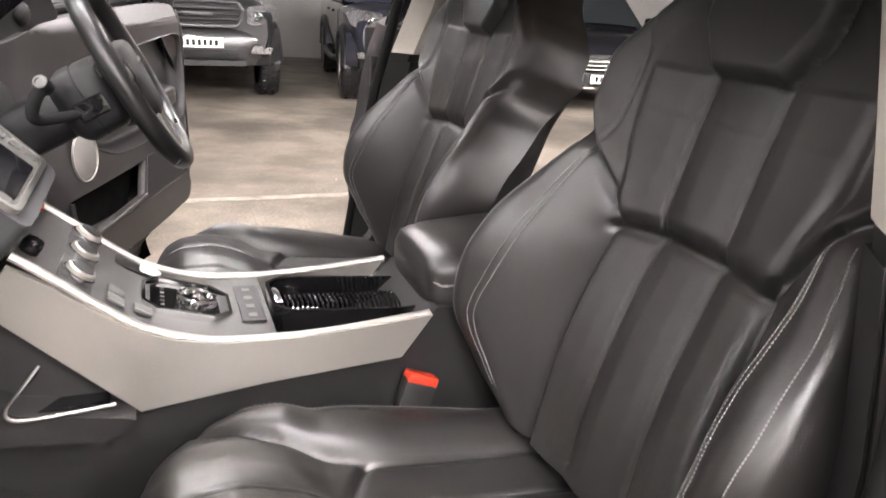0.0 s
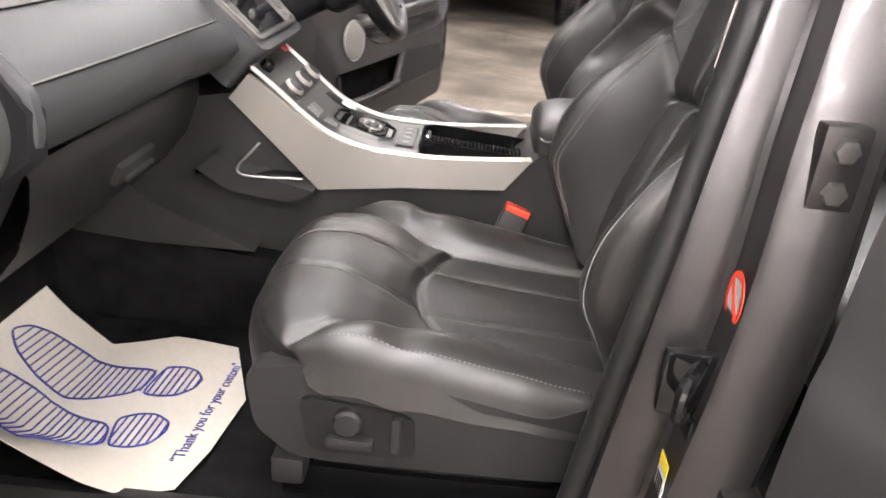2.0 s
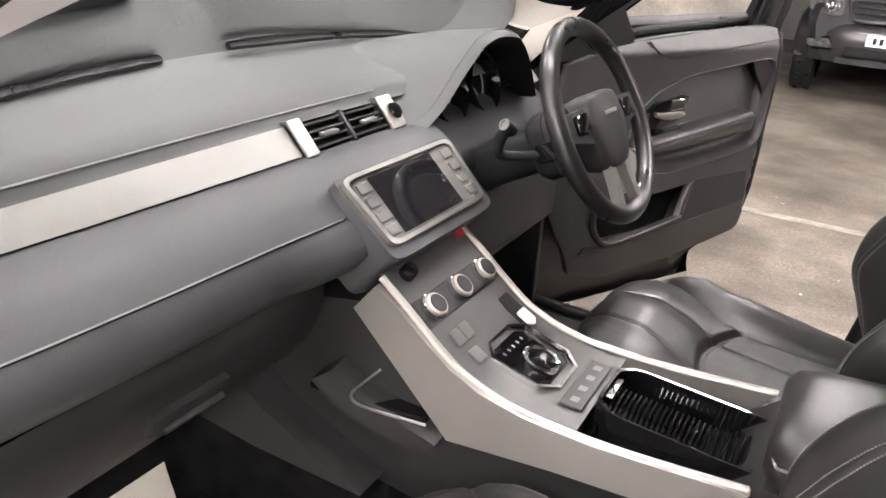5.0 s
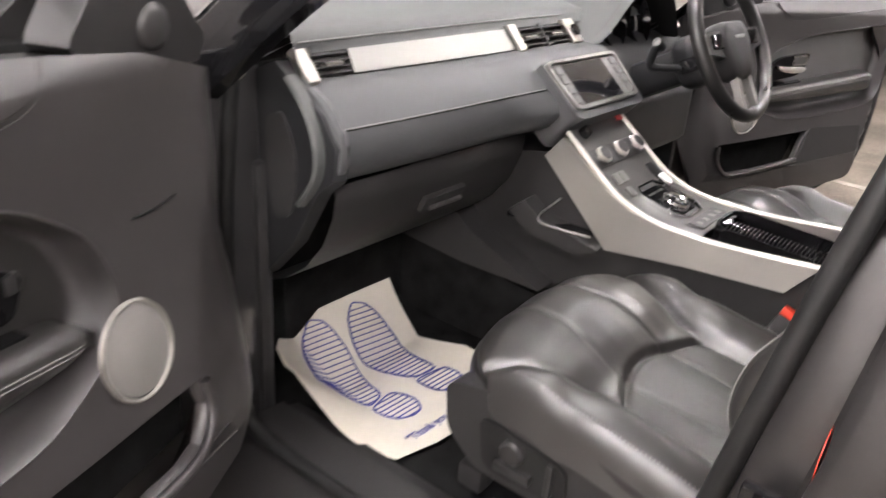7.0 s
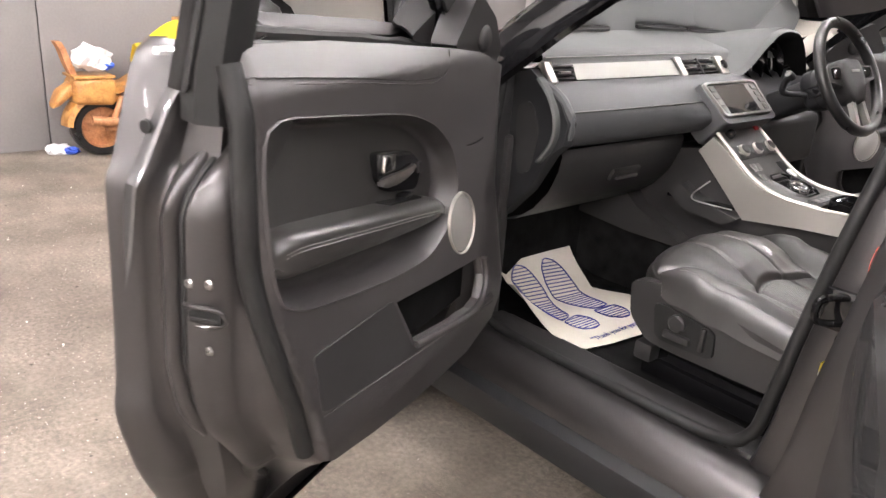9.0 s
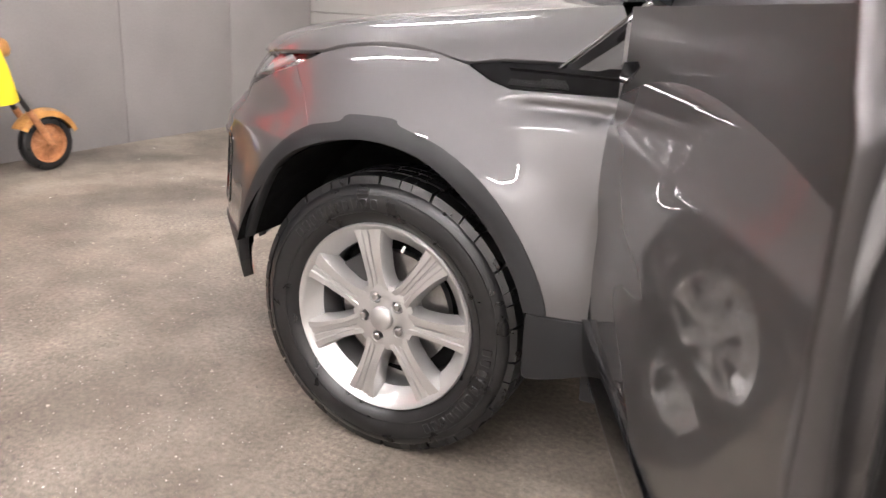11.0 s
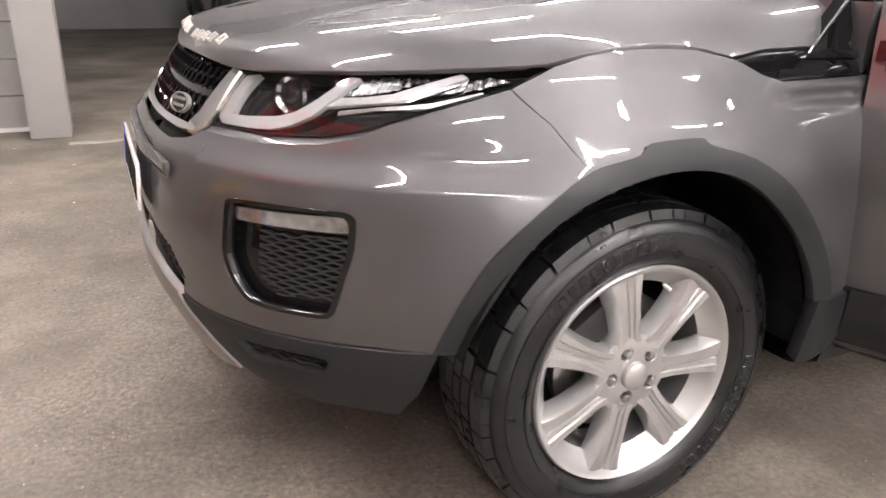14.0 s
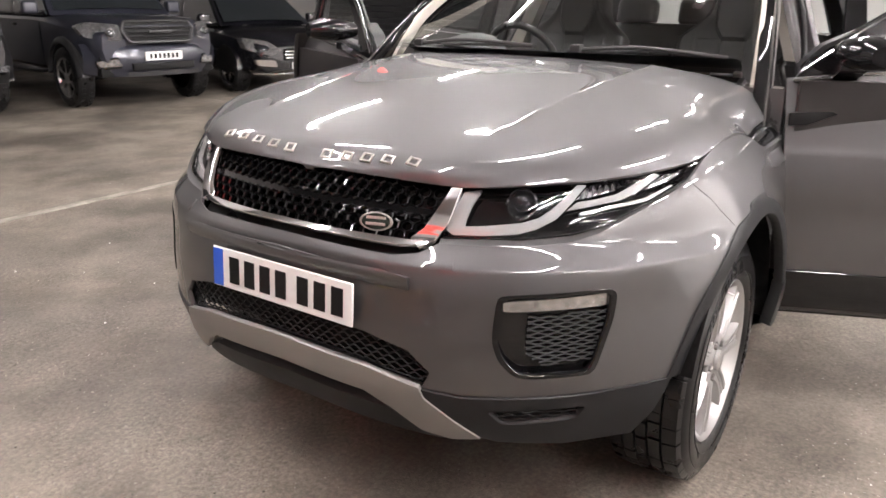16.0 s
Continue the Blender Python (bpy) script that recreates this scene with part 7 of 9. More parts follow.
part("hub_pad", loft([[wm2 @ V(a * k, b * k, h) for a, b in pad] for k, h in ((0.9, -0.05), (1.0, -0.02), (1.0, 0.0), (0.94, 0.012), (0.8, 0.018), (0.4, 0.021))]), PLASTIC, sw, "dark grey hub pad", angle=60)
part("hub_badge", box(-0.028, 0.028, -0.004, 0.004, 0, 0.003, 0.001, 1, wm2 @ pose(0, 0.012, 0.0205)), ALU, sw, "silver bar on the hub")
for s in (-1, 1):
    part("spoke", loft([[wm2 @ V(s * x, y + dy, z) for dy, z in ((-h, -0.012), (h, -0.012), (h, 0.006), (-h, 0.006))] for x, y, h in ((0.06, 0.0, 0.034), (0.11, 0.005, 0.028), (0.168, 0.01, 0.022))]), PLASTIC, sw)
    part("switch_pod", box(-0.026, 0.026, -0.018, 0.018, 0, 0.010, 0.006, 2, wm2 @ pose(s * 0.105, 0.008, 0.006)), GLOSS, sw, "gloss black switch pod")
    part("shift_paddle", box(-0.035, 0.035, -0.012, 0.012, -0.03, -0.024, 0.003, 2, wm2 @ pose(s * 0.10, 0.03, 0)), PLASTIC, sw)
    part("lower_spoke", loft([[wm2 @ V(s * x + dx, y, z) for dx, z in ((-0.010, -0.01), (0.010, -0.01), (0.010, 0.008), (-0.010, 0.008))] for x, y in ((0.032, -0.07), (0.034, -0.11), (0.042, -0.168))]), ALU, sw, "silver lower spoke")
STALK_ROOT, STALK_BEND, STALK_MID, STALK_TOP = (-0.965, -0.27, 1.085), V(-0.901, -0.225, 1.082), V(-0.901, -0.212, 1.113), V(-0.917, -0.205, 1.14)


def soft_square(w, h, n=24, p=0.5):
    return [(w * math.copysign(abs(math.cos(a)) ** p, math.cos(a)), h * math.copysign(abs(math.sin(a)) ** p, math.sin(a))) for a in [2 * math.pi * k / n for k in range(n)]]


shroud = part("column_shroud", loft([[wm2 @ V(x, y - 0.012, z) for x, y in soft_square(w, h)] for w, h, z in ((0.060, 0.046, -0.028), (0.080, 0.058, -0.034), (0.086, 0.064, -0.045), (0.086, 0.066, -0.105), (0.078, 0.058, -0.118), (0.055, 0.046, -0.13), (0.055, 0.046, -0.34))]), CLADDING, sw, "black steering column shroud", angle=50)
part("shroud_seam", tube([wm2 @ V(x, y - 0.012, -0.078) for x, y in soft_square(0.0862, 0.0662)], 0.0012, 5, True), BLACK, shroud)
part("switch_plate", box(-0.026, 0.026, -0.017, 0.017, 0, 0.003, 0.004, 2, wm2 @ pose(-0.0855, -0.02, -0.075, 0, -90, 0)), GLOSS, shroud, "gloss black switch plate")
part("stalk", tube(smooth_path([STALK_ROOT, STALK_BEND, STALK_MID, STALK_TOP]), lambda t: 0.0085 + 0.0035 * t, 12), CLADDING, sw, "black indicator stalk")
stalk_m = Matrix.Translation(STALK_TOP) @ V(0.15, 0.6, 0.35).to_track_quat("Z", "Y").to_matrix().to_4x4()
part("stalk_barrel", lathe([(0.010, -0.018), (0.0125, -0.014), (0.0125, 0.010), (0.0115, 0.012)], 24, stalk_m), CLADDING, sw, "ribbed black stalk barrel")
part("stalk_end", lathe([(0, 0.011), (0.0065, 0.011), (0.0075, 0.014), (0.0105, 0.014), (0.0118, 0.011)], 24, stalk_m), PLASTIC_LIGHT, sw, "silver stalk end ring")
part("kick_panel", box(-0.79, -0.55, -0.79, -0.765, 0.42, 0.98, 0.01, 2), CLADDING, car, "black kick panel beside the pedals")
part("knee_panel", box(-0.84, -0.70, -0.72, -0.14, 0.80, 0.98, 0.03, 3), CLADDING, car)
for y in (-0.36, -0.50):
    part("pedal", box(-0.62, -0.60, y - 0.035, y + 0.035, 0.52, 0.60, 0.006), STEEL, car)


# seats
def groove(d, w=0.005, depth=0.006):
    return -depth * math.exp(-(d / w) ** 2)


def step(a, b, t):
    t = max(0, min(1, (t - a) / (b - a)))
    return t * t * (3 - 2 * t)


def lobe(u):
    """A rounded side bolster rising steeply from its seam."""
    if u <= 0:
        return 0.0
    return 1 - (1 - min(1, u / 0.45)) ** 2 if u < 0.45 else 1 - 1.1 * ((u - 0.45) / 0.55) ** 2


def off_line(y, z, pts):
    """Distance from a point to a broken line."""
    d = 9.0
    for (y0, z0), (y1, z1) in zip(pts, pts[1:]):
        ey, ez = y1 - y0, z1 - z0
        t = max(0, min(1, ((y - y0) * ey + (z - z0) * ez) / (ey * ey + ez * ez)))
        d = min(d, math.hypot(y - y0 - t * ey, z - z0 - t * ez))
    return d


def split_grid(f, nu, nv, own):
    """The cells of a surface over u in 0..1 and v in -1..1 that own(u, v) takes, and the rest, with the normals of the whole."""
    pts = [f(i / nu, 2 * j / nv - 1) for i in range(nu + 1) for j in range(nv + 1)]
    mine, rest = [], []
    for i in range(nu):
        for j in range(nv):
            k = i * (nv + 1) + j
            (mine if own((i + 0.5) / nu, 2 * (j + 0.5) / nv - 1) else rest).append((k, k + 1, k + nv + 2, k + nv + 1))
    whole = bpy.data.meshes.new("m")
    whole.from_pydata([tuple(p) for p in pts], [], mine + rest)
    whole.shade_smooth()
    nrm = [tuple(n.vector) for n in whole.vertex_normals]
    bpy.data.meshes.remove(whole)
    out = []
    for faces in (mine, rest):
        used = sorted({k for q in faces for k in q})
        at = {k: n for n, k in enumerate(used)}
        out.append(raw([pts[k] for k in used], [tuple(at[k] for k in q) for q in faces], [nrm[k] for k in used]))
    return out


# half widths and rises of the backrest's seams, from the seat joint (0) to the top of the headrest (1)
S_IN = curve((0, 0.152), (0.1, 0.15), (0.37, 0.142), (0.43, 0.140), (0.5, 0.15), (0.56, 0.165), (0.66, 0.172), (0.78, 0.12), (1, 0.06))
S_SEAM = curve((0, 0.19), (0.1, 0.225), (0.19, 0.235), (0.31, 0.226), (0.43, 0.22), (0.53, 0.205), (0.6, 0.235), (0.665, 0.235), (0.73, 0.19), (0.78, 0.15), (0.84, 0.118), (1, 0.08))
S_EDGE = curve((0, 0.215), (0.08, 0.262), (0.18, 0.288), (0.3, 0.292), (0.4, 0.278), (0.47, 0.256), (0.535, 0.236), (0.575, 0.248), (0.62, 0.265), (0.665, 0.265), (0.73, 0.22), (0.78, 0.17), (0.84, 0.135), (0.92, 0.122), (1, 0.095))
H_SEAM = curve((0, 0.01), (0.09, 0.065), (0.19, 0.115), (0.31, 0.10), (0.43, 0.064), (0.53, 0.034), (0.58, 0.02), (0.7, 0.02), (0.8, 0.012), (1, 0.0))
H_EDGE = curve((0, -0.01), (0.09, 0.068), (0.18, 0.122), (0.25, 0.13), (0.35, 0.112), (0.43, 0.08), (0.5, 0.050), (0.55, 0.022), (0.6, 0.008), (0.7, 0.0), (1, -0.015))
SHELL = curve((0, 0.235), (0.2, 0.295), (0.4, 0.295), (0.55, 0.275), (0.65, 0.270), (0.73, 0.235), (0.8, 0.19), (0.9, 0.15), (1, 0.11))
HEAD_PAD = [(-0.055, 0.555), (0.055, 0.555), (0.090, 0.607), (0.098, 0.70), (0.088, 0.80), (-0.088, 0.80), (-0.098, 0.70), (-0.090, 0.607)]
# the cushion, from the backrest (0) over the crest to the front lip (1)
PX = curve((0, -1.60), (0.2, -1.48), (0.5, -1.30), (0.56, -1.262), (0.66, -1.19), (0.76, -1.12), (0.84, -1.065), (0.90, -1.037), (0.95, -1.024), (1, -1.036))
PZ = curve((0, 0.682), (0.2, 0.690), (0.45, 0.704), (0.56, 0.716), (0.64, 0.748), (0.74, 0.772), (0.80, 0.771), (0.86, 0.752), (0.91, 0.722), (0.95, 0.69), (1, 0.60))
C_IN = curve((0, 0.158), (0.42, 0.154), (0.52, 0.160), (0.60, 0.178), (0.68, 0.200), (0.76, 0.222), (0.84, 0.244), (1, 0.264))
C_RISE = curve((0, 0.006), (0.1, 0.012), (0.36, 0.036), (0.48, 0.043), (0.58, 0.042), (0.67, 0.032), (0.76, 0.017), (0.86, 0.004), (0.94, 0), (1, 0))
C_CROWN = curve((0, -0.006), (0.5, -0.002), (0.6, 0.012), (0.76, 0.046), (0.9, 0.046), (1, 0.02))
C_PLEAT = curve((0, 0.062), (0.5, 0.072), (0.6, 0.074), (0.8, 0.062), (1, 0.05))


def front_seat(yc, side, dx=0.0):
    """side: +1 where the outer flank faces the left door."""
    st = part("front_seat", box(-1.56 + dx, -1.12 + dx, yc - 0.2, yc + 0.2, 0.46, 0.62, 0.02), CARPET, car, "black leather front seat with grey stitching")
    wide = 0.276

    def cushion(w, v):
        dy = v * wide
        a = abs(dy)
        inner = C_IN(w)
        cross = 0.562 - 0.062 * min(1.6, (a / 0.13) ** 2)
        mid = 1 - step(inner - 0.012, inner + 0.004, a)
        z = -C_CROWN(w) * (a / 0.26) ** 2 + C_RISE(w) * lobe((a - inner) / (0.285 - inner))
        z += groove(a - inner, 0.008, 0.010 * (1 - step(0.78, 0.86, w)))
        z += groove((w - cross) * 0.62, 0.0065, 0.011) * mid - 0.007 * step(cross + 0.02, cross - 0.01, w) * mid
        z += groove(a - C_PLEAT(w), 0.0042, 0.0055) * mid * (1 - step(0.84, 0.88, w))
        cell = min(1, abs(a - C_PLEAT(w)) / 0.05)
        z += 0.004 * cell * mid
        z += groove((w - 0.905) * 0.62, 0.005, 0.005) + groove(a - 0.258, 0.003, 0.0035) * step(0.0, 0.08, w) * (1 - step(0.70, 0.76, w))
        z += 0.0022 * noise.noise(V(w * 9, dy * 26, 3.1 + side)) * step(0.1, 0.4, a / 0.26)
        z -= 0.055 * step(0.255, 0.277, a) ** 1.6 * (1 - 0.6 * step(0.7, 0.9, w))
        k = step(0.80, 0.93, w)
        nose = 0.012 - 0.075 * (a / 0.26) ** 5
        return V(PX(w) + dx + z * k * 0.5 + nose * step(0.62, 0.95, w), yc + dy * (1 - 0.05 * step(0.75, 1.0, w)), PZ(w) + z * (1 - 0.8 * k))
    ins, rest = split_grid(cushion, 150, 120, lambda w, v: abs(v) * wide < C_IN(w) and w < 0.562 - 0.062 * min(1.6, (abs(v) * wide / 0.13) ** 2))
    part("cushion", rest, LEATHER, st, "black leather seat cushion")
    part("cushion_insert", ins, LEATHER_SEAT, st, "finely grained black leather seat centre")
    part("cushion_core", box(-1.58 + dx, -1.08 + dx, yc - 0.245, yc + 0.245, 0.58, 0.655, 0.02), CARPET, st)
    b0, up, fw = V(-1.565 + dx, yc, 0.70), V(-0.28, 0, 0.96), V(0.96, 0, 0.28)
    LEN = 0.82
    joint = [(0.135, 0.345), (0.165, 0.385), (0.20, 0.425), (0.235, 0.455)]

    def back(h, v):
        a = abs(v)
        si, s1, s2 = S_IN(h), S_SEAM(h), S_EDGE(h)
        h1, h2 = H_SEAM(h), H_EDGE(h)
        bowl = 0.010 * (a / 0.48) ** 2 if a < 0.48 else 0.010
        if a < 0.48:
            dy, d = si * a / 0.48, 0.0
        elif a < 0.74:
            t = (a - 0.48) / 0.26
            dy, d = si + (s1 - si) * t, h1 * (0.45 * t + 0.55 * t * t * (3 - 2 * t))
        elif a < 0.92:
            t = (a - 0.74) / 0.18
            dy, d = s1 + (s2 - s1) * t, h1 + (h2 - h1) * t + 0.008 * math.sin(math.pi * t)
        else:
            t = (a - 0.92) / 0.08
            dy, d = s2 + 0.018 * math.sin(math.pi * 0.62 * t), h2 - 0.12 * (1 - math.cos(math.pi * 0.5 * t))
        d += bowl
        z = h * LEN
        lower = 1 - step(0.40, 0.46, h)
        mid = 1 - step(si - 0.01, si + 0.004, dy)
        lum = 0.352 - 0.012 * (dy / 0.13) ** 2
        d += groove(dy - si, 0.008, 0.010) * lower
        if dy < 0.15:
            d += groove(z - lum, 0.006, 0.009)
        d += groove(off_line(dy, z, joint), 0.007, 0.012)
        d += 0.012 * step(lum - 0.005, lum + 0.03, z) * (1 if dy < 0.15 else step(0, 0.02, z - 0.36 - (dy - 0.14)))
        pleat = 0.062 - 0.008 * min(1, z / 0.352) if z < 0.352 else 0.054 + 0.004 * (z - 0.352) / 0.2
        if z < 0.555:
            d += groove(dy - pleat, 0.0038, 0.0055) * (0 if z < 0.02 else 1)
            d += 0.005 * min(1, abs(dy - pleat) / 0.035) * mid
        d += 0.016 * math.sin(math.pi * min(1, z / 0.352)) * mid if z < 0.352 else 0
        d += groove(dy - s1, 0.0028, 0.0035) * (1 if 0.05 < h < 0.54 else 0) + groove(dy - s2, 0.004, 0.004) * (1 if 0.05 < h < 0.5 else 0)
        if 0.50 < z < 0.82:
            q = soft_in(HEAD_PAD, (dy, z), 0.022)
            d += 0.026 * q - 0.010 * math.exp(-((q - 0.22) / 0.14) ** 2)
        if 0.44 < z < 0.62:
            d += groove(dy - 0.19 - 0.03 * (0.55 - z), 0.003, 0.004)
        d += 0.0016 * noise.noise(V(z * 22, dy * 30, 5.7)) * step(0.12, 0.2, dy)
        d -= 0.05 * step(0.93, 1.0, h) ** 2
        return b0 + up * z + fw * d + V(0, dy if v > 0 else -dy, 0)
    top_of = lambda v: 0.42 + 0.12 * min(1, (abs(v) - 0.48) / 0.30)
    part("backrest", split_grid(back, 190, 150, lambda h, v: abs(v) > 0.48 and h < top_of(v))[1], LEATHER_FINE, st, "black leather backrest with built-in headrest")
    for s in (-1, 1):
        part("back_bolster", split_grid(back, 190, 150, lambda h, v: s * v > 0.48 and h < top_of(v))[0], LEATHER, st, "smooth black leather side bolster")

    def rear(h, v):
        a = abs(v)
        e = back(h, 1.0 if v > 0 else -1.0)
        d = (e - b0 - up * (h * LEN) - V(0, e.y - yc, 0)).dot(fw)
        t = 1 - a ** 4
        edge = abs(e.y - yc)
        full = max(edge, SHELL(h))
        return b0 + up * (h * LEN) + fw * (d * (1 - t) + (-0.15 + 0.04 * h) * t) + V(0, (edge + (full - edge) * min(1, (1 - a) / 0.12)) * v, 0)
    part("back_shell", grid_surface(lambda u, v: rear(u, 2 * v - 1), 40, 24), LEATHER, st, "black seat back shell", angle=80)
    part("top_cap", loft([[back(1.0, v) for v in [-1 + k / 8 for k in range(17)]], [rear(1.0, v) for v in [-1 + k / 8 for k in range(17)]]], closed=False), LEATHER, st)
    for s in (-1, 1):
        dashes = []
        for v, n in ((0.725, 92), (0.755, 92), (0.905, 100)):
            for i in range(n):
                h = 0.06 + 0.46 * i / n
                dashes.append(tube([back(h, s * v) + fw * 0.001, back(h + 0.0030, s * v) + fw * 0.001], 0.0010, 4))
        for i in range(60):
            w = 0.06 + 0.66 * i / 60
            dashes.append(tube([cushion(w, s * 0.905) + V(0, 0, 0.001), cushion(w + 0.006, s * 0.905) + V(0, 0, 0.001)], 0.0010, 4))
        part("stitching", join(*dashes), THREAD, st, "grey dashed stitching", kind="stuff")
    for w0, w1 in ((0.04, 0.52), (0.575, 0.86)):
        for s in (-1, 1):
            part("seam_thread", tube([cushion(w, s * (C_PLEAT(w) + 0.004) / wide) + V(0, 0, 0.0004) for w in [w0 + (w1 - w0) * i / 24 for i in range(25)]], 0.0007, 4), THREAD_DARK, st)
    for z0, z1 in ((0.02, 0.342), (0.365, 0.55)):
        for s in (-1, 1):
            part("seam_thread", tube([back(h, s * 0.48 * (0.0585 / S_IN(h))) + fw * 0.0002 for h in [(z0 + (z1 - z0) * i / 24) / LEN for i in range(25)]], 0.0007, 4), THREAD_DARK, st)
    # side valance with its switches, rails
    val = rounded([(-1.05, 0.70), (-1.16, 0.722), (-1.30, 0.698), (-1.46, 0.668), (-1.535, 0.70), (-1.575, 0.785), (-1.612, 0.78), (-1.60, 0.66), (-1.55, 0.56), (-1.12, 0.556), (-1.065, 0.61)], 0.22, 3)
    yo = yc + side * 0.275
    part("side_valance", prism(val, lambda x, z: V(x + dx, yo - side * 0.05, z), lambda x, z: V(x + dx, yo - side * 0.012 * abs((z - 0.64) / 0.1), z)), PLASTIC, st, "black plastic seat side cover")
    sp = rounded([(-1.125, 0.675), (-1.285, 0.655), (-1.29, 0.585), (-1.14, 0.582)], 0.2, 3)
    part("switch_recess", prism(sp, lambda x, z: V(x + dx, yo - side * 0.01, z), lambda x, z: V(x + dx, yo + side * 0.002, z)), SEAL, st)
    part("seat_switch", lathe([(0, 0.016), (0.017, 0.016), (0.021, 0.012), (0.021, 0.0)], 28, Matrix.Translation((-1.195 + dx, yo, 0.642)) @ pose(0, 0, 0, -90 * side, 0, 0)), PLASTIC, st, "round seat switch")
    part("seat_switch_bar", box(-1.232 + dx, -1.165 + dx, yo - 0.008, yo + 0.014, 0.598, 0.616, 0.005, 2), PLASTIC, st)
    part("seat_switch_lever", box(-1.268 + dx, -1.255 + dx, yo - 0.008, yo + 0.012, 0.597, 0.655, 0.005, 2), PLASTIC, st)
    for dy in (-0.2, 0.2):
        part("seat_rail", box(-1.60 + dx, -1.085 + dx, yc + dy - 0.02, yc + dy + 0.02, 0.445, 0.545, 0.008), GLOSS, st, "black steel seat rail")
    part("rail_cover", box(-1.13 + dx, -1.08 + dx, yc + side * 0.23 - 0.03, yc + side * 0.23 + 0.03, 0.50, 0.548, 0.01, 2), PLASTIC, st)
    return st


front_seat(0.455, 1)
front_seat(-0.405, -1, -0.035)
bench = part("rear_bench", box(-2.45, -1.98, -0.66, 0.66, 0.52, 0.72, 0.05, 4), LEATHER, car, "black leather rear bench")
part("bench_back", box(-0.06, 0.06, -0.66, 0.66, 0, 0.6, 0.05, 4, pose(-2.46, 0, 0.70, 0, -18, 0)), LEATHER, bench)
for y in (-0.4, 0, 0.4):
    part("headrest", box(-0.05, 0.05, -0.13, 0.13, 0, 0.15, 0.04, 4, pose(-2.66, y, 1.27, 0, -12, 0)), LEATHER, bench)

# paper footwell mat with printed shoe soles
mat_line = [(-0.535, 0.60), (-0.50, 0.50), (-0.483, 0.38), (-0.474, 0.243), (-0.56, 0.285), (-0.655, 0.318), (-0.773, 0.280), (-0.90, 0.29), (-0.965, 0.455), (-0.95, 0.60), (-0.925, 0.69), (-0.80, 0.73), (-0.70, 0.745), (-0.62, 0.72), (-0.575, 0.678)]


def mat_z(x, y):
    return floor_z(x) + 0.006 + 0.006 * math.sin(x * 17 + y * 9) * 0.5 + 0.012 * max(0, (x + 0.52) / 0.08) + 0.02 * max(0, (0.30 - y) / 0.1) * max(0, 1 - abs(x + 0.8) / 0.2) + 0.48 * max(0, x + 0.66) - 0.35 * max(0, x + 0.62) ** 1.2 + (0.115 + 0.3 * max(0, x + 0.66)) * max(0, (y - 0.60) / 0.145) ** 1.2 * max(0, min(1, (x + 0.86) / 0.16))


mat_thing = thing("paper_mat", "cream paper footwell mat printed with blue shoe soles", "paper mat", (-0.7, 0.45, 0.45))


def mat_part(name, data, m, label=""):
    ob = part(name, data, m, mat_thing, label)
    ob.matrix_parent_inverse = Matrix.Translation((0.7, -0.45, -0.45))
    return ob


mat_part("sheet", sheet(mat_line, lambda x, y: V(x, y, mat_z(x, y)), 0.03, 0.03, (), 0.0015, (-0.7, 0.45, 0)), PAPER)
soles = [[(-0.514, 0.50), (-0.528, 0.47), (-0.56, 0.468), (-0.62, 0.488), (-0.71, 0.543), (-0.762, 0.557), (-0.775, 0.61), (-0.72, 0.632), (-0.66, 0.632), (-0.60, 0.60), (-0.55, 0.55)],
         [(-0.518, 0.365), (-0.535, 0.333), (-0.57, 0.33), (-0.64, 0.355), (-0.70, 0.386), (-0.782, 0.395), (-0.772, 0.462), (-0.70, 0.487), (-0.65, 0.484), (-0.60, 0.455), (-0.55, 0.41)]]
heels = [[(-0.768, 0.54), (-0.80, 0.523), (-0.83, 0.522), (-0.858, 0.54), (-0.862, 0.565), (-0.848, 0.595), (-0.82, 0.61), (-0.783, 0.613)],
         [(-0.792, 0.384), (-0.83, 0.380), (-0.855, 0.39), (-0.872, 0.415), (-0.865, 0.445), (-0.84, 0.468), (-0.81, 0.472), (-0.778, 0.468)]]
soles = [[(x, y + 0.045 * max(0, min(1, (x + 0.74) / 0.2))) for x, y in poly] for poly in soles]
for poly in soles + heels:
    mat_part("sole_outline", tube([V(x, y, mat_z(x, y) + 0.0022) for x, y in rounded(poly, 0.3, 3)], 0.0022, 4, True), INK, "blue printed outline")
    lo = min(p[0] for p in poly)
    hi = max(p[0] for p in poly)
    k = lo + 0.012
    while k < hi - 0.006:
        run = [(k + 0.25 * (j * 0.004 - 0.12) * 0.3, min(p[1] for p in poly) + j * 0.004) for j in range(60)]
        run = [V(x, y, mat_z(x, y) + 0.0018) for x, y in run if inside((x, y), poly)]
        if len(run) > 2:
            mat_part("sole_stripe", tube(run, 0.0019, 4), INK)
        k += 0.0125
txt = bpy.data.curves.new("text", "FONT")
txt.body = "\"Thank you for your custom\""
txt.size = 0.026
txt.extrude = 0.0004
tob = bpy.data.objects.new("text", txt)
scene.collection.objects.link(tob)
bpy.context.view_layer.update()
tme = bpy.data.meshes.new_from_object(tob.evaluated_get(bpy.context.evaluated_depsgraph_get()))
bpy.data.objects.remove(tob)
tw = max(v.co.x for v in tme.vertices)
for v in tme.vertices:
    t = v.co.x / tw
    x, y = -0.915 - 0.013 * t + 1.1 * v.co.y, 0.635 - 0.285 * t
    v.co = (x, y, mat_z(x, y) + 0.003 + v.co.z)
mat_part("printed_words", tme, INK, "blue printed words of thanks")


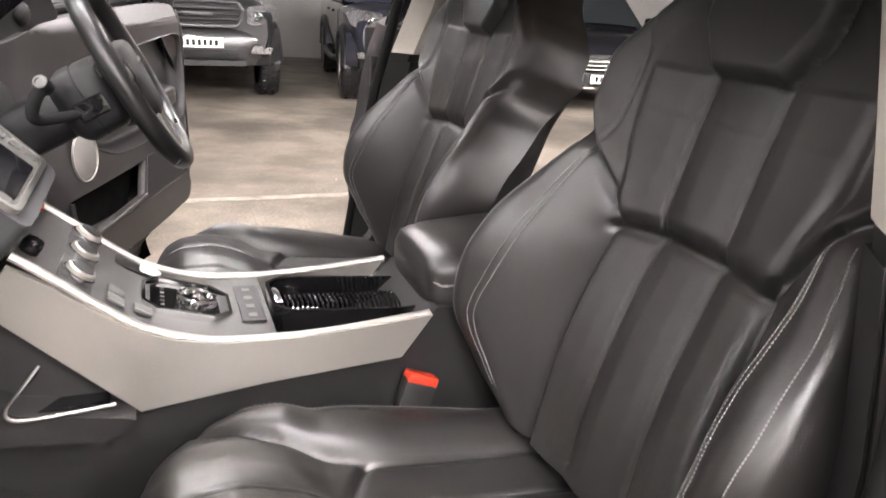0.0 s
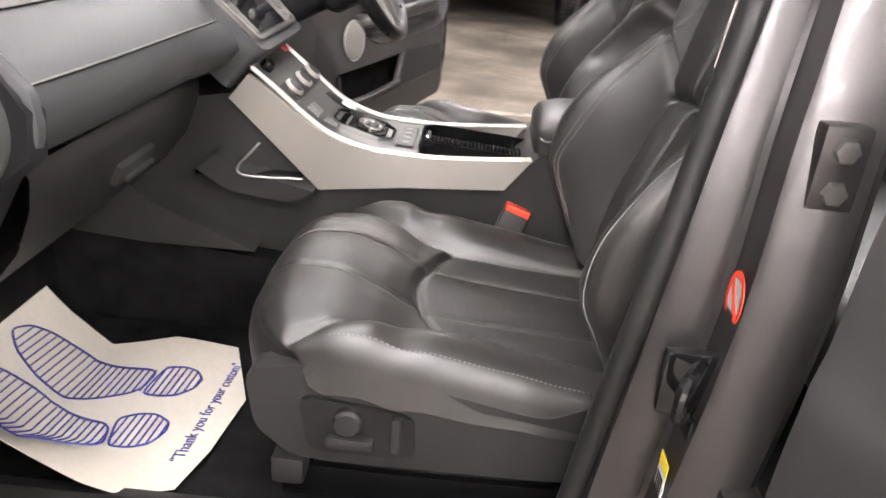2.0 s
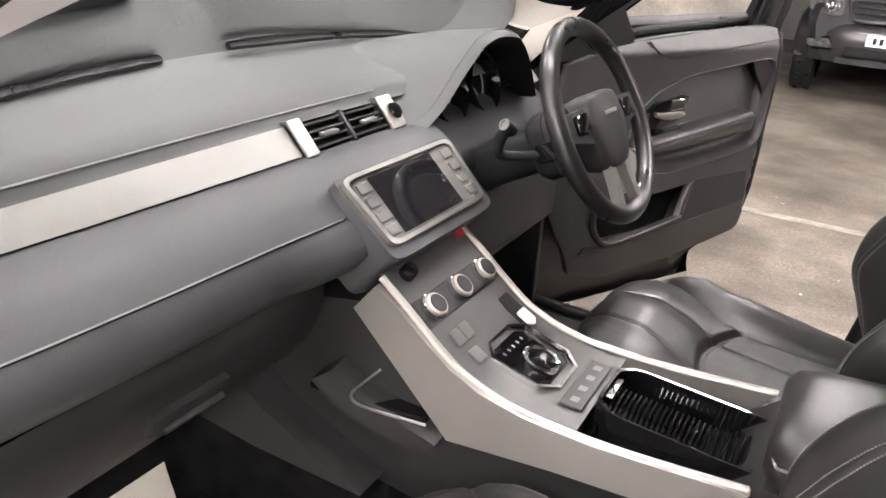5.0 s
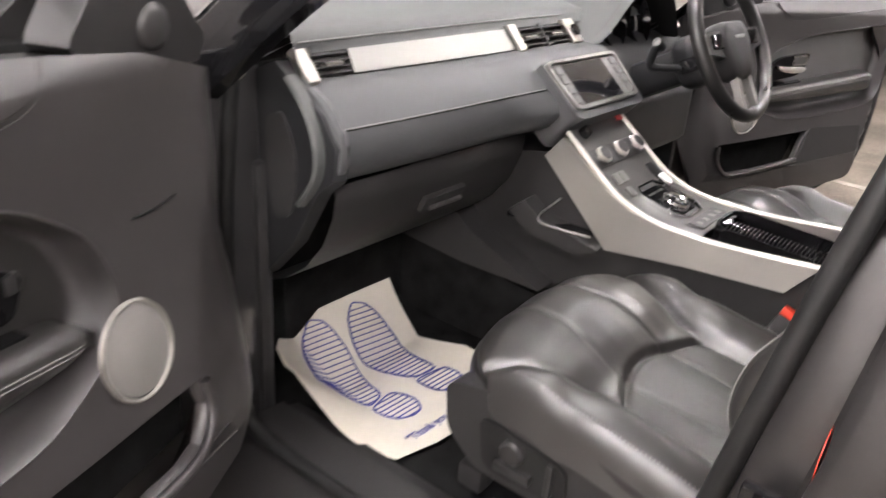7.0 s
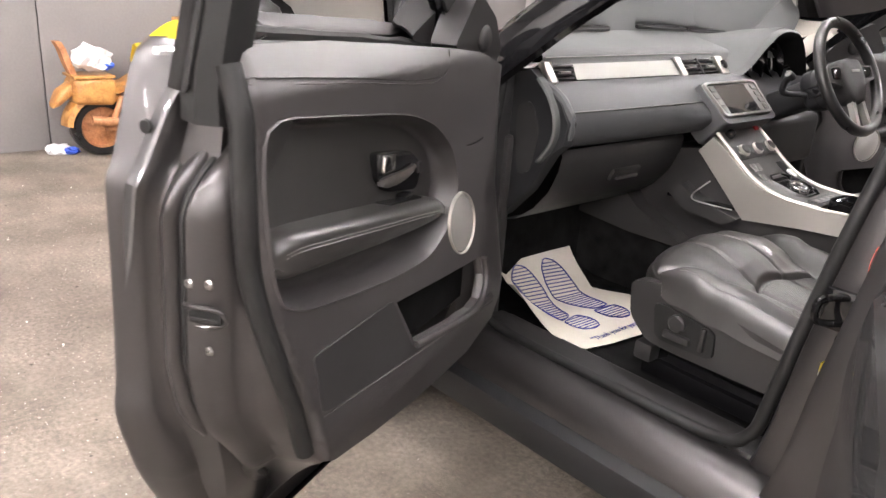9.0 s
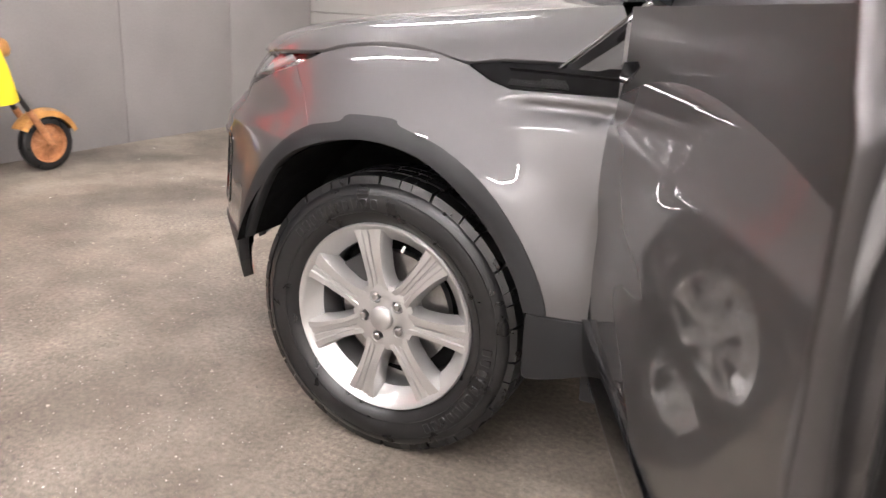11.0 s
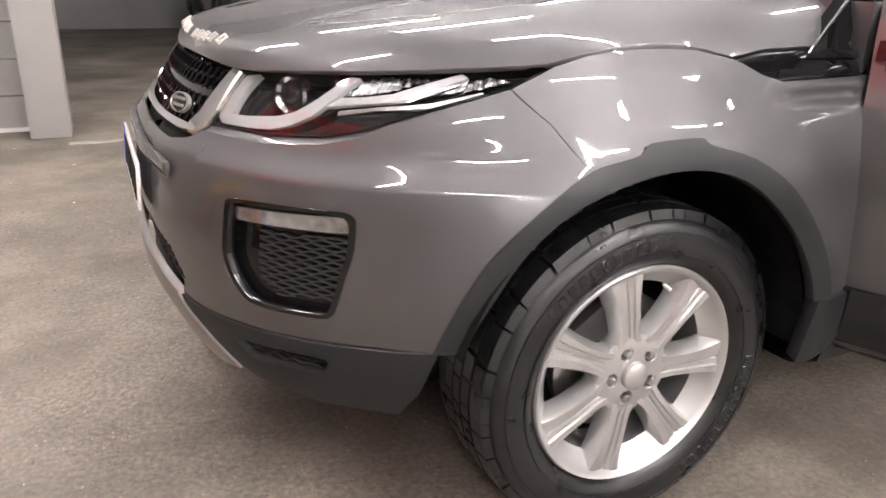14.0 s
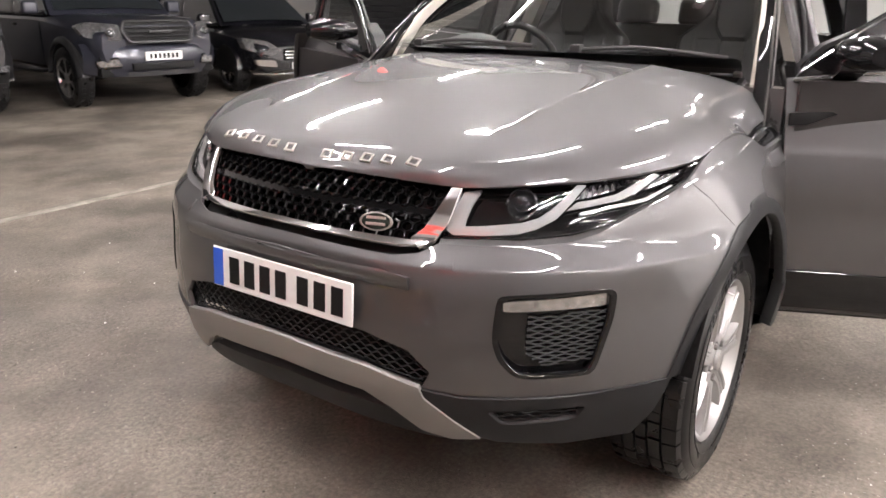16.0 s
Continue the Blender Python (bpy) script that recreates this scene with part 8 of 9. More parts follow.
# ---- vehicles standing across the hall ----
NAVY = material("dark_blue_grey_paint", (0.028, 0.030, 0.042), 0.30, 0.3, 0.1, 3, 500, coat=1.0, rough_var=0.03)
GRAPHITE = material("dark_grey_paint", (0.030, 0.0292, 0.031), 0.30, 0.3, 0.1, 3, 500, coat=1.0, rough_var=0.03)
INKBLACK = material("black_car_paint", (0.006, 0.006, 0.008), 0.2, 0.0, 0.1, 3, 500, coat=1.0, rough_var=0.02)
DARK_GLASS = material("tinted_glass", (0.015, 0.018, 0.02), 0.04, 0, 0.05, 3, coat=1.0, rough_var=0.01)
LAMP_GLASS = material("bright_lamp_glass", (0.30, 0.30, 0.31), 0.16, 0.8, 0.7, 22, 60, coat=1.0, col2=(0.75, 0.75, 0.76))
FLARE_GREY = material("dark_grey_flare_plastic", (0.020, 0.020, 0.021), 0.45, 0, 0.12, 9, 300, 0.1, 700)


def far_wheel(at, side, radius, width, rim, veh, spokes=6):
    m = Matrix.Translation(at) @ pose(0, 0, 0, 0, 90 * side, 0)
    r = radius
    w = part("wheel", lathe([(r * 0.66, -width), (r * 0.85, -width - 0.005), (r * 0.97, -width + 0.02), (r, -width + 0.05), (r, -0.05), (r * 0.97, -0.012), (r * 0.88, 0.002), (r * 0.74, 0.006), (r * 0.66, -0.006), (r * 0.62, -0.03), (r * 0.60, -0.10)], 48, m), RUBBER, veh, "black tyre on alloy rim")
    lugs = []
    for i in range(36):
        a = 2 * math.pi * i / 36
        for y0 in (-0.075, -width + 0.055):
            lugs.append(box(-0.02, 0.02, -0.028, 0.028, -0.006, 0.008, 0.003, 1, m @ pose(0, 0, 0, 0, 0, math.degrees(a)) @ pose(r, 0, y0, 90, 0, 90)))
    part("tread", join(*lugs), RUBBER, w, kind="stuff")
    part("rim", lathe([(r * 0.66, -0.004), (r * 0.63, -0.012), (r * 0.60, -0.05), (r * 0.60, -0.12)], 40, m), rim, w)
    part("rim_back", lathe([(0, -0.12), (r * 0.62, -0.12)], 32, m), BLACK, w)
    for i in range(spokes):
        a = 2 * math.pi * i / spokes
        e, f = V(math.cos(a), math.sin(a), 0), V(-math.sin(a), math.cos(a), 0)
        part("spoke", loft([[m @ (e * (r * q) + f * (h * k) + V(0, 0, z + dz)) for k, dz in ((-1, -0.02), (-1, 0.0), (-0.4, 0.008), (0.4, 0.008), (1, 0.0), (1, -0.02))] for q, h, z in ((0.1, 0.028, -0.03), (0.3, 0.022, -0.03), (0.5, 0.026, -0.022), (0.63, 0.036, -0.016))]), rim, w)
    part("hub", lathe([(0, -0.012), (r * 0.10, -0.014), (r * 0.17, -0.024), (r * 0.19, -0.05)], 24, m), rim, w)
    return w


def vehicle(name, label, paint, at, turn, length, width, rows, cabin, wheelbase, front_axle, radius, rim, flares, bed=None):
    """Front at local y = 0, facing +y. rows: (y, sill, shoulder, top, half width) sections of the lower body."""
    veh = thing(name, label, "car", at)
    hull = []
    for y, lo, sh, top, hw in rows:
        half = [(0.0, lo), (hw * 0.86, lo), (hw * 0.96, lo + 0.06), (hw, (lo + sh) / 2), (hw * 0.985, sh - 0.04), (hw * 0.95, sh), (hw * 0.72, top - 0.012), (hw * 0.35, top), (0.0, top + 0.004)]
        hull.append([V(x, y, z) for x, z in half] + [V(-x, y, z) for x, z in reversed(half[1:-1])])
    part("body", loft(hull), paint, veh, angle=32)
    # greenhouse: (y, half width, z) of roof and waist at its front and back
    yf, yr, zw, zr, hw = cabin
    roof_hw = hw - 0.14
    left = [(hw, yf, zw), (roof_hw, yf - 0.62, zr - 0.05), (roof_hw - 0.05, yf - 0.78, zr), (roof_hw - 0.05, yr + 0.25, zr), (roof_hw, yr + 0.12, zr - 0.06), (hw, yr, zw)]
    part("cab", loft([[V(w, y, z) for w, y, z in left], [V(0, y + (0.06 if k < 2 else 0), z + 0.03) for k, (w, y, z) in enumerate(left)], [V(-w, y, z) for w, y, z in left]], closed=False), paint, veh, angle=40)
    part("windscreen", loft([[V(s * (hw - 0.07), yf - 0.03 + 0.05 * (1 - s * s), zw + 0.05 + 0.03 * (1 - s * s)) + V(0, 0.012, 0.012), V(s * (roof_hw - 0.05), yf - 0.57 + 0.05 * (1 - s * s), zr - 0.07 + 0.03 * (1 - s * s)) + V(0, 0.012, 0.012)] for s in (-1, -0.5, 0, 0.5, 1)], closed=False), DARK_GLASS, veh, "dark windscreen")
    for s in (1, -1):
        side_poly = [(yf - 0.12, zw + 0.02), (yf - 0.62, zr - 0.09), (yr + 0.20, zr - 0.09), (yr + 0.12, zw + 0.02)]
        lean = lambda y, z: s * (hw - (hw - roof_hw) * (z - zw) / (zr - 0.05 - zw) + 0.006)
        part("side_glass", prism(side_poly, lambda y, z: V(lean(y, z) - s * 0.02, y, z), lambda y, z: V(lean(y, z), y, z)), DARK_GLASS, veh, "dark side glass")
        ym = (yf + yr) / 2 - 0.1
        part("door_post", prism([(ym, zw + 0.01), (ym - 0.04, zr - 0.08), (ym - 0.13, zr - 0.08), (ym - 0.11, zw + 0.01)], lambda y, z: V(lean(y, z) - s * 0.02, y, z), lambda y, z: V(lean(y, z) + s * 0.006, y, z)), GLOSS, veh)
        part("side_glass_lower_trim", tube([(s * (hw + 0.004), yf - 0.1, zw), (s * (hw + 0.004), yr + 0.1, zw)], 0.01, 6), GLOSS, veh)
        mir = part("wing_mirror", box(-0.10, 0.10, -0.07, 0.07, -0.085, 0.085, 0.04, 3, pose(s * (hw + 0.17), yf - 0.22, zw + 0.10)), paint, veh)
        part("mirror_arm", box(-0.06, 0.06, -0.03, 0.03, -0.02, 0.02, 0.01, 2, pose(s * (hw + 0.05), yf - 0.22, zw + 0.04)), GLOSS, mir)
        for yy in (ym + 0.06, yr + 0.25):
            part("door_handle", box(-0.012, 0.022, -0.09, 0.09, -0.018, 0.018, 0.01, 2, pose(s * (rows[3][4] * 0.985), yy + 0.05, zw - 0.14)), CHROME if flares is None else GLOSS, veh)
        part("door_gap", box(-0.004, 0.004, -0.004, 0.004, -0.30, 0.28, 0, 1, pose(s * rows[3][4] * 1.0, yf - 0.24, zw - 0.38)), BLACK, veh)
        for k, ya in enumerate((front_axle, front_axle - wheelbase)):
            far_wheel((s * (rows[2][4] + (0.03 if flares else -0.015)), ya, radius), s, radius, 0.25, rim, veh, 6 if flares else 5)
            a0 = [math.radians(4 + 172 * i / 24) for i in range(25)]
            ro = radius + (0.135 if flares else 0.06)
            ri = radius + 0.055
            x0, x1 = s * (rows[2][4] * 0.93), s * (rows[2][4] + (0.05 if flares else 0.006))
            ring = [[V(x0, ya + ro * math.cos(a), radius + ro * math.sin(a)), V((x0 + 2 * x1) / 3, ya + ro * math.cos(a), radius + ro * math.sin(a)), V(x1, ya + (ri + 0.4 * (ro - ri)) * math.cos(a), radius + (ri + 0.4 * (ro - ri)) * math.sin(a)), V(x1, ya + ri * math.cos(a), radius + ri * math.sin(a)), V(x0, ya + ri * math.cos(a), radius + ri * math.sin(a))] for a in a0]
            part("arch_flare", loft(ring), FLARE_GREY if flares else paint, veh, "chunky dark grey arch flare" if flares else "", angle=50)
            dome = [V(s * (rows[2][4] + 0.004), ya + ri * math.cos(a), radius + ri * math.sin(a)) for a in a0]
            bm = bmesh.new()
            c = bm.verts.new((s * (rows[2][4] + 0.004), ya, radius * 0.85))
            vs = [bm.verts.new(p) for p in dome]
            for i in range(len(vs) - 1):
                bm.faces.new((c, vs[i], vs[i + 1]))
            part("wheel_housing", bm, BLACK, veh, "black wheel housing")
        if flares:
            part("side_step", tube(smooth_path([(s * 0.84, front_axle - 0.55, 0.50), (s * 0.97, front_axle - 0.75, 0.44), (s * 0.97, front_axle - wheelbase + 0.75, 0.44), (s * 0.84, front_axle - wheelbase + 0.55, 0.50)]), 0.04, 8, flat=0.7), CLADDING, veh, "black side step")
    return veh


def bars_plate(veh, x0, x1, y, z0, z1):
    pl = part("number_plate", box(x0, x1, y, y + 0.012, z0, z1, 0.003, 1), PLATE, veh, "white number plate with dark bars")
    n = 7
    for i in range(n):
        xc = x0 + (x1 - x0) * (0.09 + 0.82 * (i + 0.5) / n)
        part("bar", box(xc - 0.017, xc + 0.017, y + 0.011, y + 0.014, z0 + 0.024, z1 - 0.024, 0, 1), BLACK, pl)


def pickup(paint, at, turn, label):
    rows = [(-5.25, 0.55, 1.10, 1.14, 0.88), (-5.15, 0.52, 1.12, 1.16, 0.92), (-3.6, 0.46, 1.14, 1.18, 0.925), (-1.6, 0.44, 1.14, 1.19, 0.925), (-1.3, 0.44, 1.12, 1.20, 0.925), (-0.7, 0.48, 1.06, 1.19, 0.92), (-0.35, 0.54, 1.02, 1.16, 0.88), (-0.16, 0.56, 0.99, 1.11, 0.83), (-0.08, 0.58, 0.97, 1.06, 0.76)]
    t = vehicle("pickup_truck", label, paint, (0, 0, 0), 0, 5.2, 1.85, rows, (-1.32, -3.7, 1.17, 1.80, 0.86), 3.2, -0.88, 0.39, GLOSS if paint is GRAPHITE else SKID, True)
    # bumper with its corners swept back
    bz = [(0.42, -0.02), (0.50, 0.02), (0.62, 0.045), (0.72, 0.04), (0.80, 0.0), (0.84, -0.06)]
    bump = part("front_bumper", loft([[V(x, d - 0.03 - 0.30 * abs(x / 0.93) ** 3.2, z + 0.05 * abs(x / 0.93) ** 4 * (1 if z < 0.6 else 0)) for z, d in bz] for x in [-0.93 + 0.0775 * i for i in range(25)]], closed=False), paint, t, angle=50)
    part("bumper_back", box(-0.8, 0.8, -0.5, -0.12, 0.42, 0.95, 0.05), BLACK, t)
    part("lower_intake", box(-0.43, 0.43, -0.02, 0.022, 0.505, 0.60, 0.01, 2), BLACK, bump, "black lower intake")
    part("skid_strip", loft([[V(x, 0.028 - 0.03 * abs(x / 0.5) ** 3, 0.43), V(x, 0.034 - 0.03 * abs(x / 0.5) ** 3, 0.475 + 0.02 * abs(math.sin(x * 9)))] for x in [-0.5 + 0.05 * i for i in range(21)]], closed=False), FLARE_GREY, bump, "grey lower bumper strip")
    bars_plate(t, -0.26, 0.26, 0.02, 0.625, 0.735)
    # grille and lamps
    gx = [(-0.42, 0.86), (0.42, 0.86), (0.50, 1.02), (0.44, 1.12), (-0.44, 1.12), (-0.50, 1.02)]
    gr = part("grille", prism(gx, lambda x, z: V(x, -0.12, z), lambda x, z: V(x, 0.0 - 0.35 * max(0, z - 0.86) - 0.08 * abs(x) ** 2, z)), BLACK, t, "dark mesh grille")
    ridge = [V(x, 0.006 - 0.35 * max(0, z - 0.86) - 0.08 * abs(x) ** 2, z) for x, z in rounded(gx, 0.12, 2)]
    part("grille_frame", tube(ridge, 0.022, 6, True), FLARE_GREY, gr, "dark grey grille frame")
    for z in (0.93, 0.985, 1.04):
        part("grille_bar", tube([V(x, 0.008 - 0.35 * (z - 0.86) - 0.08 * x * x, z) for x in [-0.44 + 0.11 * i for i in range(9)]], 0.014, 6, flat=0.8), FLARE_GREY, gr)
    part("badge_block", box(-0.16, 0.16, -0.03, 0.0, 0.965, 1.005, 0.01, 2), FLARE_GREY, gr)
    for s in (1, -1):
        hl = rounded([(0.52, 0.90), (0.60, 0.88), (0.88, 0.92), (0.92, 1.05), (0.84, 1.11), (0.54, 1.08)], 0.15, 2)
        lampf = lambda x, z: V(s * x, 0.02 - 0.34 * abs(x / 0.9) ** 8 - 0.24 * max(0, z - 0.86), z)
        head = part("headlight", prism(hl, lambda x, z: lampf(x, z) - V(0, 0.12, 0), lampf), LAMP_GLASS, t, "bright clear headlight")
        part("lamp_ring", lathe([(0.036, 0.0), (0.048, 0.010), (0.054, 0.0)], 20, Matrix.Translation(lampf(0.66, 0.985)) @ pose(0, 0, 0, -80, 0, 0)), CHROME, head)
        part("lamp_lens", lathe([(0, 0.014), (0.03, 0.01), (0.036, 0.0)], 20, Matrix.Translation(lampf(0.66, 0.985)) @ pose(0, 0, 0, -80, 0, 0)), DARK_GLASS, head)
        fg = rounded([(0.55, 0.57), (0.80, 0.555), (0.83, 0.625), (0.60, 0.66)], 0.15, 2)
        fogf = lambda x, z: V(s * x, 0.045 - 0.30 * abs(x / 0.93) ** 3.2, z)
        part("fog_pocket", prism([(a * 1.03 - 0.02, 0.61 + (b - 0.61) * 1.5) for a, b in fg], lambda x, z: fogf(x, z) - V(0, 0.1, 0), lambda x, z: fogf(x, z) - V(0, 0.006, 0)), GLOSS, bump)
        part("fog_lamp", prism(fg, lambda x, z: fogf(x, z) - V(0, 0.08, 0), lambda x, z: fogf(x, z) + V(0, 0.004, 0)), LAMP_GLASS, bump, "bright fog lamp")
    part("bed_cover", box(-0.84, 0.84, -5.15, -3.75, 1.15, 1.22, 0.02, 2), CLADDING, t, "black load bed cover")
    t.matrix_world = Matrix.Translation(at) @ pose(0, 0, 0, 0, 0, turn)
    return t


pickup(GRAPHITE, (-1.58, -7.86, 0), -1.0, "dark grey pickup truck with arch flares and white plate")
pickup(NAVY, (-4.12, -7.42, 0), -8.0, "dark blue-grey pickup truck with chunky arch flares")

# black car beyond the trucks
rows = [(-4.3, 0.40, 0.90, 0.96, 0.78), (-4.1, 0.32, 0.94, 1.0, 0.88), (-2.8, 0.28, 0.95, 1.0, 0.91), (-1.5, 0.28, 0.94, 1.0, 0.91), (-1.2, 0.28, 0.93, 1.0, 0.91), (-0.6, 0.30, 0.86, 0.96, 0.89), (-0.25, 0.30, 0.78, 0.88, 0.84), (-0.08, 0.32, 0.70, 0.78, 0.74), (-0.02, 0.36, 0.64, 0.72, 0.62)]
blackcar = vehicle("saloon_car", "glossy black car with chrome lamps and alloy wheels", INKBLACK, (0, 0, 0), 0, 4.3, 1.8, rows, (-1.15, -3.9, 0.98, 1.47, 0.82), 2.65, -0.86, 0.33, CHROME, None)
for s in (1, -1):
    lampf = lambda x, z: V(s * x, 0.04 - 0.26 * abs(x / 0.84) ** 6, z)
    part("headlight", prism(rounded([(0.44, 0.66), (0.58, 0.58), (0.86, 0.66), (0.90, 0.84), (0.66, 0.80)], 0.15, 2), lambda x, z: lampf(x, z) - V(0, 0.15, 0), lambda x, z: lampf(x, z) + V(0, 0.02, 0)), LAMP_GLASS, blackcar, "bright clear headlight")
    part("fog_trim", prism(rounded([(0.52, 0.42), (0.78, 0.44), (0.80, 0.53), (0.56, 0.52)], 0.15, 2), lambda x, z: lampf(x, z) - V(0, 0.15, 0), lambda x, z: lampf(x, z) + V(0, 0.03, 0)), CHROME, blackcar, "chrome fog lamp trim")
    part("chrome_lip", tube(smooth_path([(s * 0.80, -0.20, 0.33), (s * 0.55, -0.02, 0.31), (s * 0.2, 0.03, 0.31)]), 0.018, 6), CHROME, blackcar, "chrome lower lip")
part("grille", box(-0.38, 0.38, -0.05, 0.012, 0.50, 0.68, 0.03, 3), GLOSS, blackcar)
for z in (0.54, 0.59, 0.64):
    part("grille_bar", box(-0.36, 0.36, 0.006, 0.022, z - 0.008, z + 0.008, 0.004, 2), CHROME, blackcar, "chrome grille bar")
bars_plate(blackcar, -0.26, 0.26, 0.02, 0.37, 0.48)
blackcar.matrix_world = Matrix.Translation((-6.45, -7.1, 0)) @ pose(0, 0, 0, 0, 0, -14)


# ---- motorbike by the dark wall ----
ORANGE = material("orange_lacquered_wood", (0.36, 0.14, 0.035), 0.40, 0, 0.3, 14, 90, 0.15, 90, col2=(0.60, 0.31, 0.09), coat=0.4)
RUST = material("rusty_orange_tube", (0.34, 0.13, 0.05), 0.6, 0.2, 0.4, 18, 90, 0.3, 200, col2=(0.55, 0.26, 0.12))
CLOTH = material("yellow_cloth", (0.74, 0.56, 0.02), 0.85, 0, 0.12, 10, 200, 0.2, 300)
RAG = material("white_rag", (0.75, 0.75, 0.76), 0.85, 0, 0.15, 16, 200, 0.2, 300)
RAG_BLUE = material("blue_rag", (0.05, 0.12, 0.6), 0.8, 0, 0.2, 16)
bike = thing("motorbike", "orange wooden chopper motorbike standing before dark wall", "motorbike", (3.66, 0.43, 0))
BX = 3.66


def K(a, b, d=0.0):
    """a along the bike from the rear hub, b up, d out from its middle plane."""
    return V(BX + d - 0.06 * a, 0.43 - a, b)


def bike_part(name, data, m, label="", angle=50):
    ob = part(name, data, m, bike, label, angle=angle)
    ob.matrix_parent_inverse = Matrix.Translation((-BX, -0.43, 0))
    return ob


for a, r, wd in ((0.0, 0.205, 0.06), (1.22, 0.18, 0.04)):
    m = Matrix.Translation(K(a, r)) @ pose(0, 0, 0, 0, 90, -3.5)
    bike_part("tyre", lathe([(r * 0.72, -wd), (r * 0.9, -wd * 1.05), (r, -wd * 0.6), (r, wd * 0.6), (r * 0.9, wd * 1.05), (r * 0.72, wd)], 40, m), RUBBER, "dusty black tyre")
    bike_part("rim", lathe([(r * 0.72, -wd * 0.8), (r * 0.66, -wd * 0.5), (r * 0.66, wd * 0.5), (r * 0.72, wd * 0.8)], 40, m), RUST)
    bike_part("wheel_disc", lathe([(0, 0.03), (r * 0.2, 0.028), (r * 0.3, 0.012), (r * 0.67, 0.008), (r * 0.67, -0.008), (r * 0.3, -0.012), (r * 0.2, -0.028), (0, -0.03)], 32, m), RUST, "rusty orange wheel disc")
    for i in range(10):
        e = V(math.cos(i * math.pi / 5), math.sin(i * math.pi / 5), 0)
        bike_part("spoke", tube([m @ (e * 0.03 + V(0, 0, -0.02)), m @ (e * r * 0.68 + V(0, 0, -0.012))], 0.005, 5), RUST)


def blob(rings, n=18, p=0.7):
    """Rings of (a, b, half height, half width)."""
    out = []
    for a, b, h, w in rings:
        out.append([K(a, b + h * math.copysign(abs(math.sin(t)) ** p, math.sin(t)), w * math.copysign(abs(math.cos(t)) ** p, math.cos(t))) for t in [2 * math.pi * k / n for k in range(n)]])
    return loft(out)


def fender(a0, b0, r, s0, s1, w, m, name="fender"):
    rings = []
    for i in range(15):
        t = math.radians(s0 + (s1 - s0) * i / 14)
        c = math.cos(t), math.sin(t)
        rings.append([K(a0 + c[0] * (r + o), b0 + c[1] * (r + o), d) for d, o in ((-w, -0.035), (-w * 0.9, 0.0), (0, 0.018), (w * 0.9, 0.0), (w, -0.035), (w * 0.8, -0.02), (0, 0.004), (-w * 0.8, -0.02))])
    bike_part(name, loft(rings), m, "orange mudguard")


fender(0.0, 0.205, 0.245, 40, 175, 0.09, ORANGE)
fender(1.22, 0.18, 0.215, 20, 150, 0.06, ORANGE)
bike_part("tail_flap", blob([(-0.31, 0.37, 0.02, 0.06), (-0.27, 0.42, 0.055, 0.08), (-0.19, 0.48, 0.05, 0.085), (-0.14, 0.50, 0.03, 0.07)]), ORANGE)
bike_part("rear_box", blob([(-0.19, 0.47, 0.07, 0.09), (-0.16, 0.475, 0.10, 0.12), (0.06, 0.47, 0.105, 0.125), (0.09, 0.47, 0.08, 0.10)], 24, 0.4), ORANGE, "orange rear box")
bike_part("box_lid", box(-0.13, 0.13, -0.14, 0.14, 0, 0.02, 0.008, 2, Matrix.Translation(K(-0.05, 0.56))), ORANGE)
bike_part("backrest", loft([[K(a + da, b, d) for da, d in ((-0.02, -0.05), (0.02, -0.05), (0.02, 0.05), (-0.02, 0.05))] for a, b in ((-0.16, 0.58), (-0.19, 0.66), (-0.215, 0.75), (-0.24, 0.80))]), RUST, "rusty brown backrest")
bike_part("saddle", loft([[K(a, b + h, d) for d, h in ((-w, -0.05), (-w, -0.01), (-w * 0.6, 0.012), (0, 0.0), (w * 0.6, 0.012), (w, -0.01), (w, -0.05))] for a, b, w in ((0.06, 0.53, 0.09), (0.10, 0.50, 0.10), (0.17, 0.52, 0.10), (0.24, 0.565, 0.095), (0.31, 0.63, 0.075), (0.37, 0.71, 0.06))]), ORANGE, "orange swept saddle")
bike_part("side_panel", blob([(0.18, 0.40, 0.03, 0.09), (0.23, 0.43, 0.085, 0.10), (0.33, 0.44, 0.095, 0.10), (0.38, 0.47, 0.05, 0.08)]), ORANGE, "orange side panel")
bike_part("tank", blob([(0.33, 0.70, 0.03, 0.05), (0.38, 0.745, 0.085, 0.09), (0.48, 0.785, 0.105, 0.115), (0.60, 0.80, 0.10, 0.115), (0.68, 0.80, 0.08, 0.09), (0.735, 0.79, 0.04, 0.05)], 24, 0.85), ORANGE, "glossy orange fuel tank")
bike_part("tank_cap", lathe([(0, 0.03), (0.02, 0.028), (0.026, 0.0)], 16, Matrix.Translation(K(0.55, 0.895))), RUST)
bike_part("crankcase", blob([(0.30, 0.30, 0.04, 0.07), (0.36, 0.29, 0.085, 0.09), (0.60, 0.28, 0.09, 0.09), (0.70, 0.28, 0.05, 0.07)], 16, 0.6), RUST, "rusty orange crankcase")
for a, r in ((0.40, 0.06), (0.58, 0.075), (0.50, 0.04)):
    for s in (-1, 1):
        bike_part("case_cover", lathe([(0, 0.03), (r * 0.6, 0.028), (r * 0.9, 0.015), (r, 0.0)], 24, Matrix.Translation(K(a, 0.29, s * 0.085)) @ pose(0, 0, 0, 0, 90 * s, 0)), RUST)
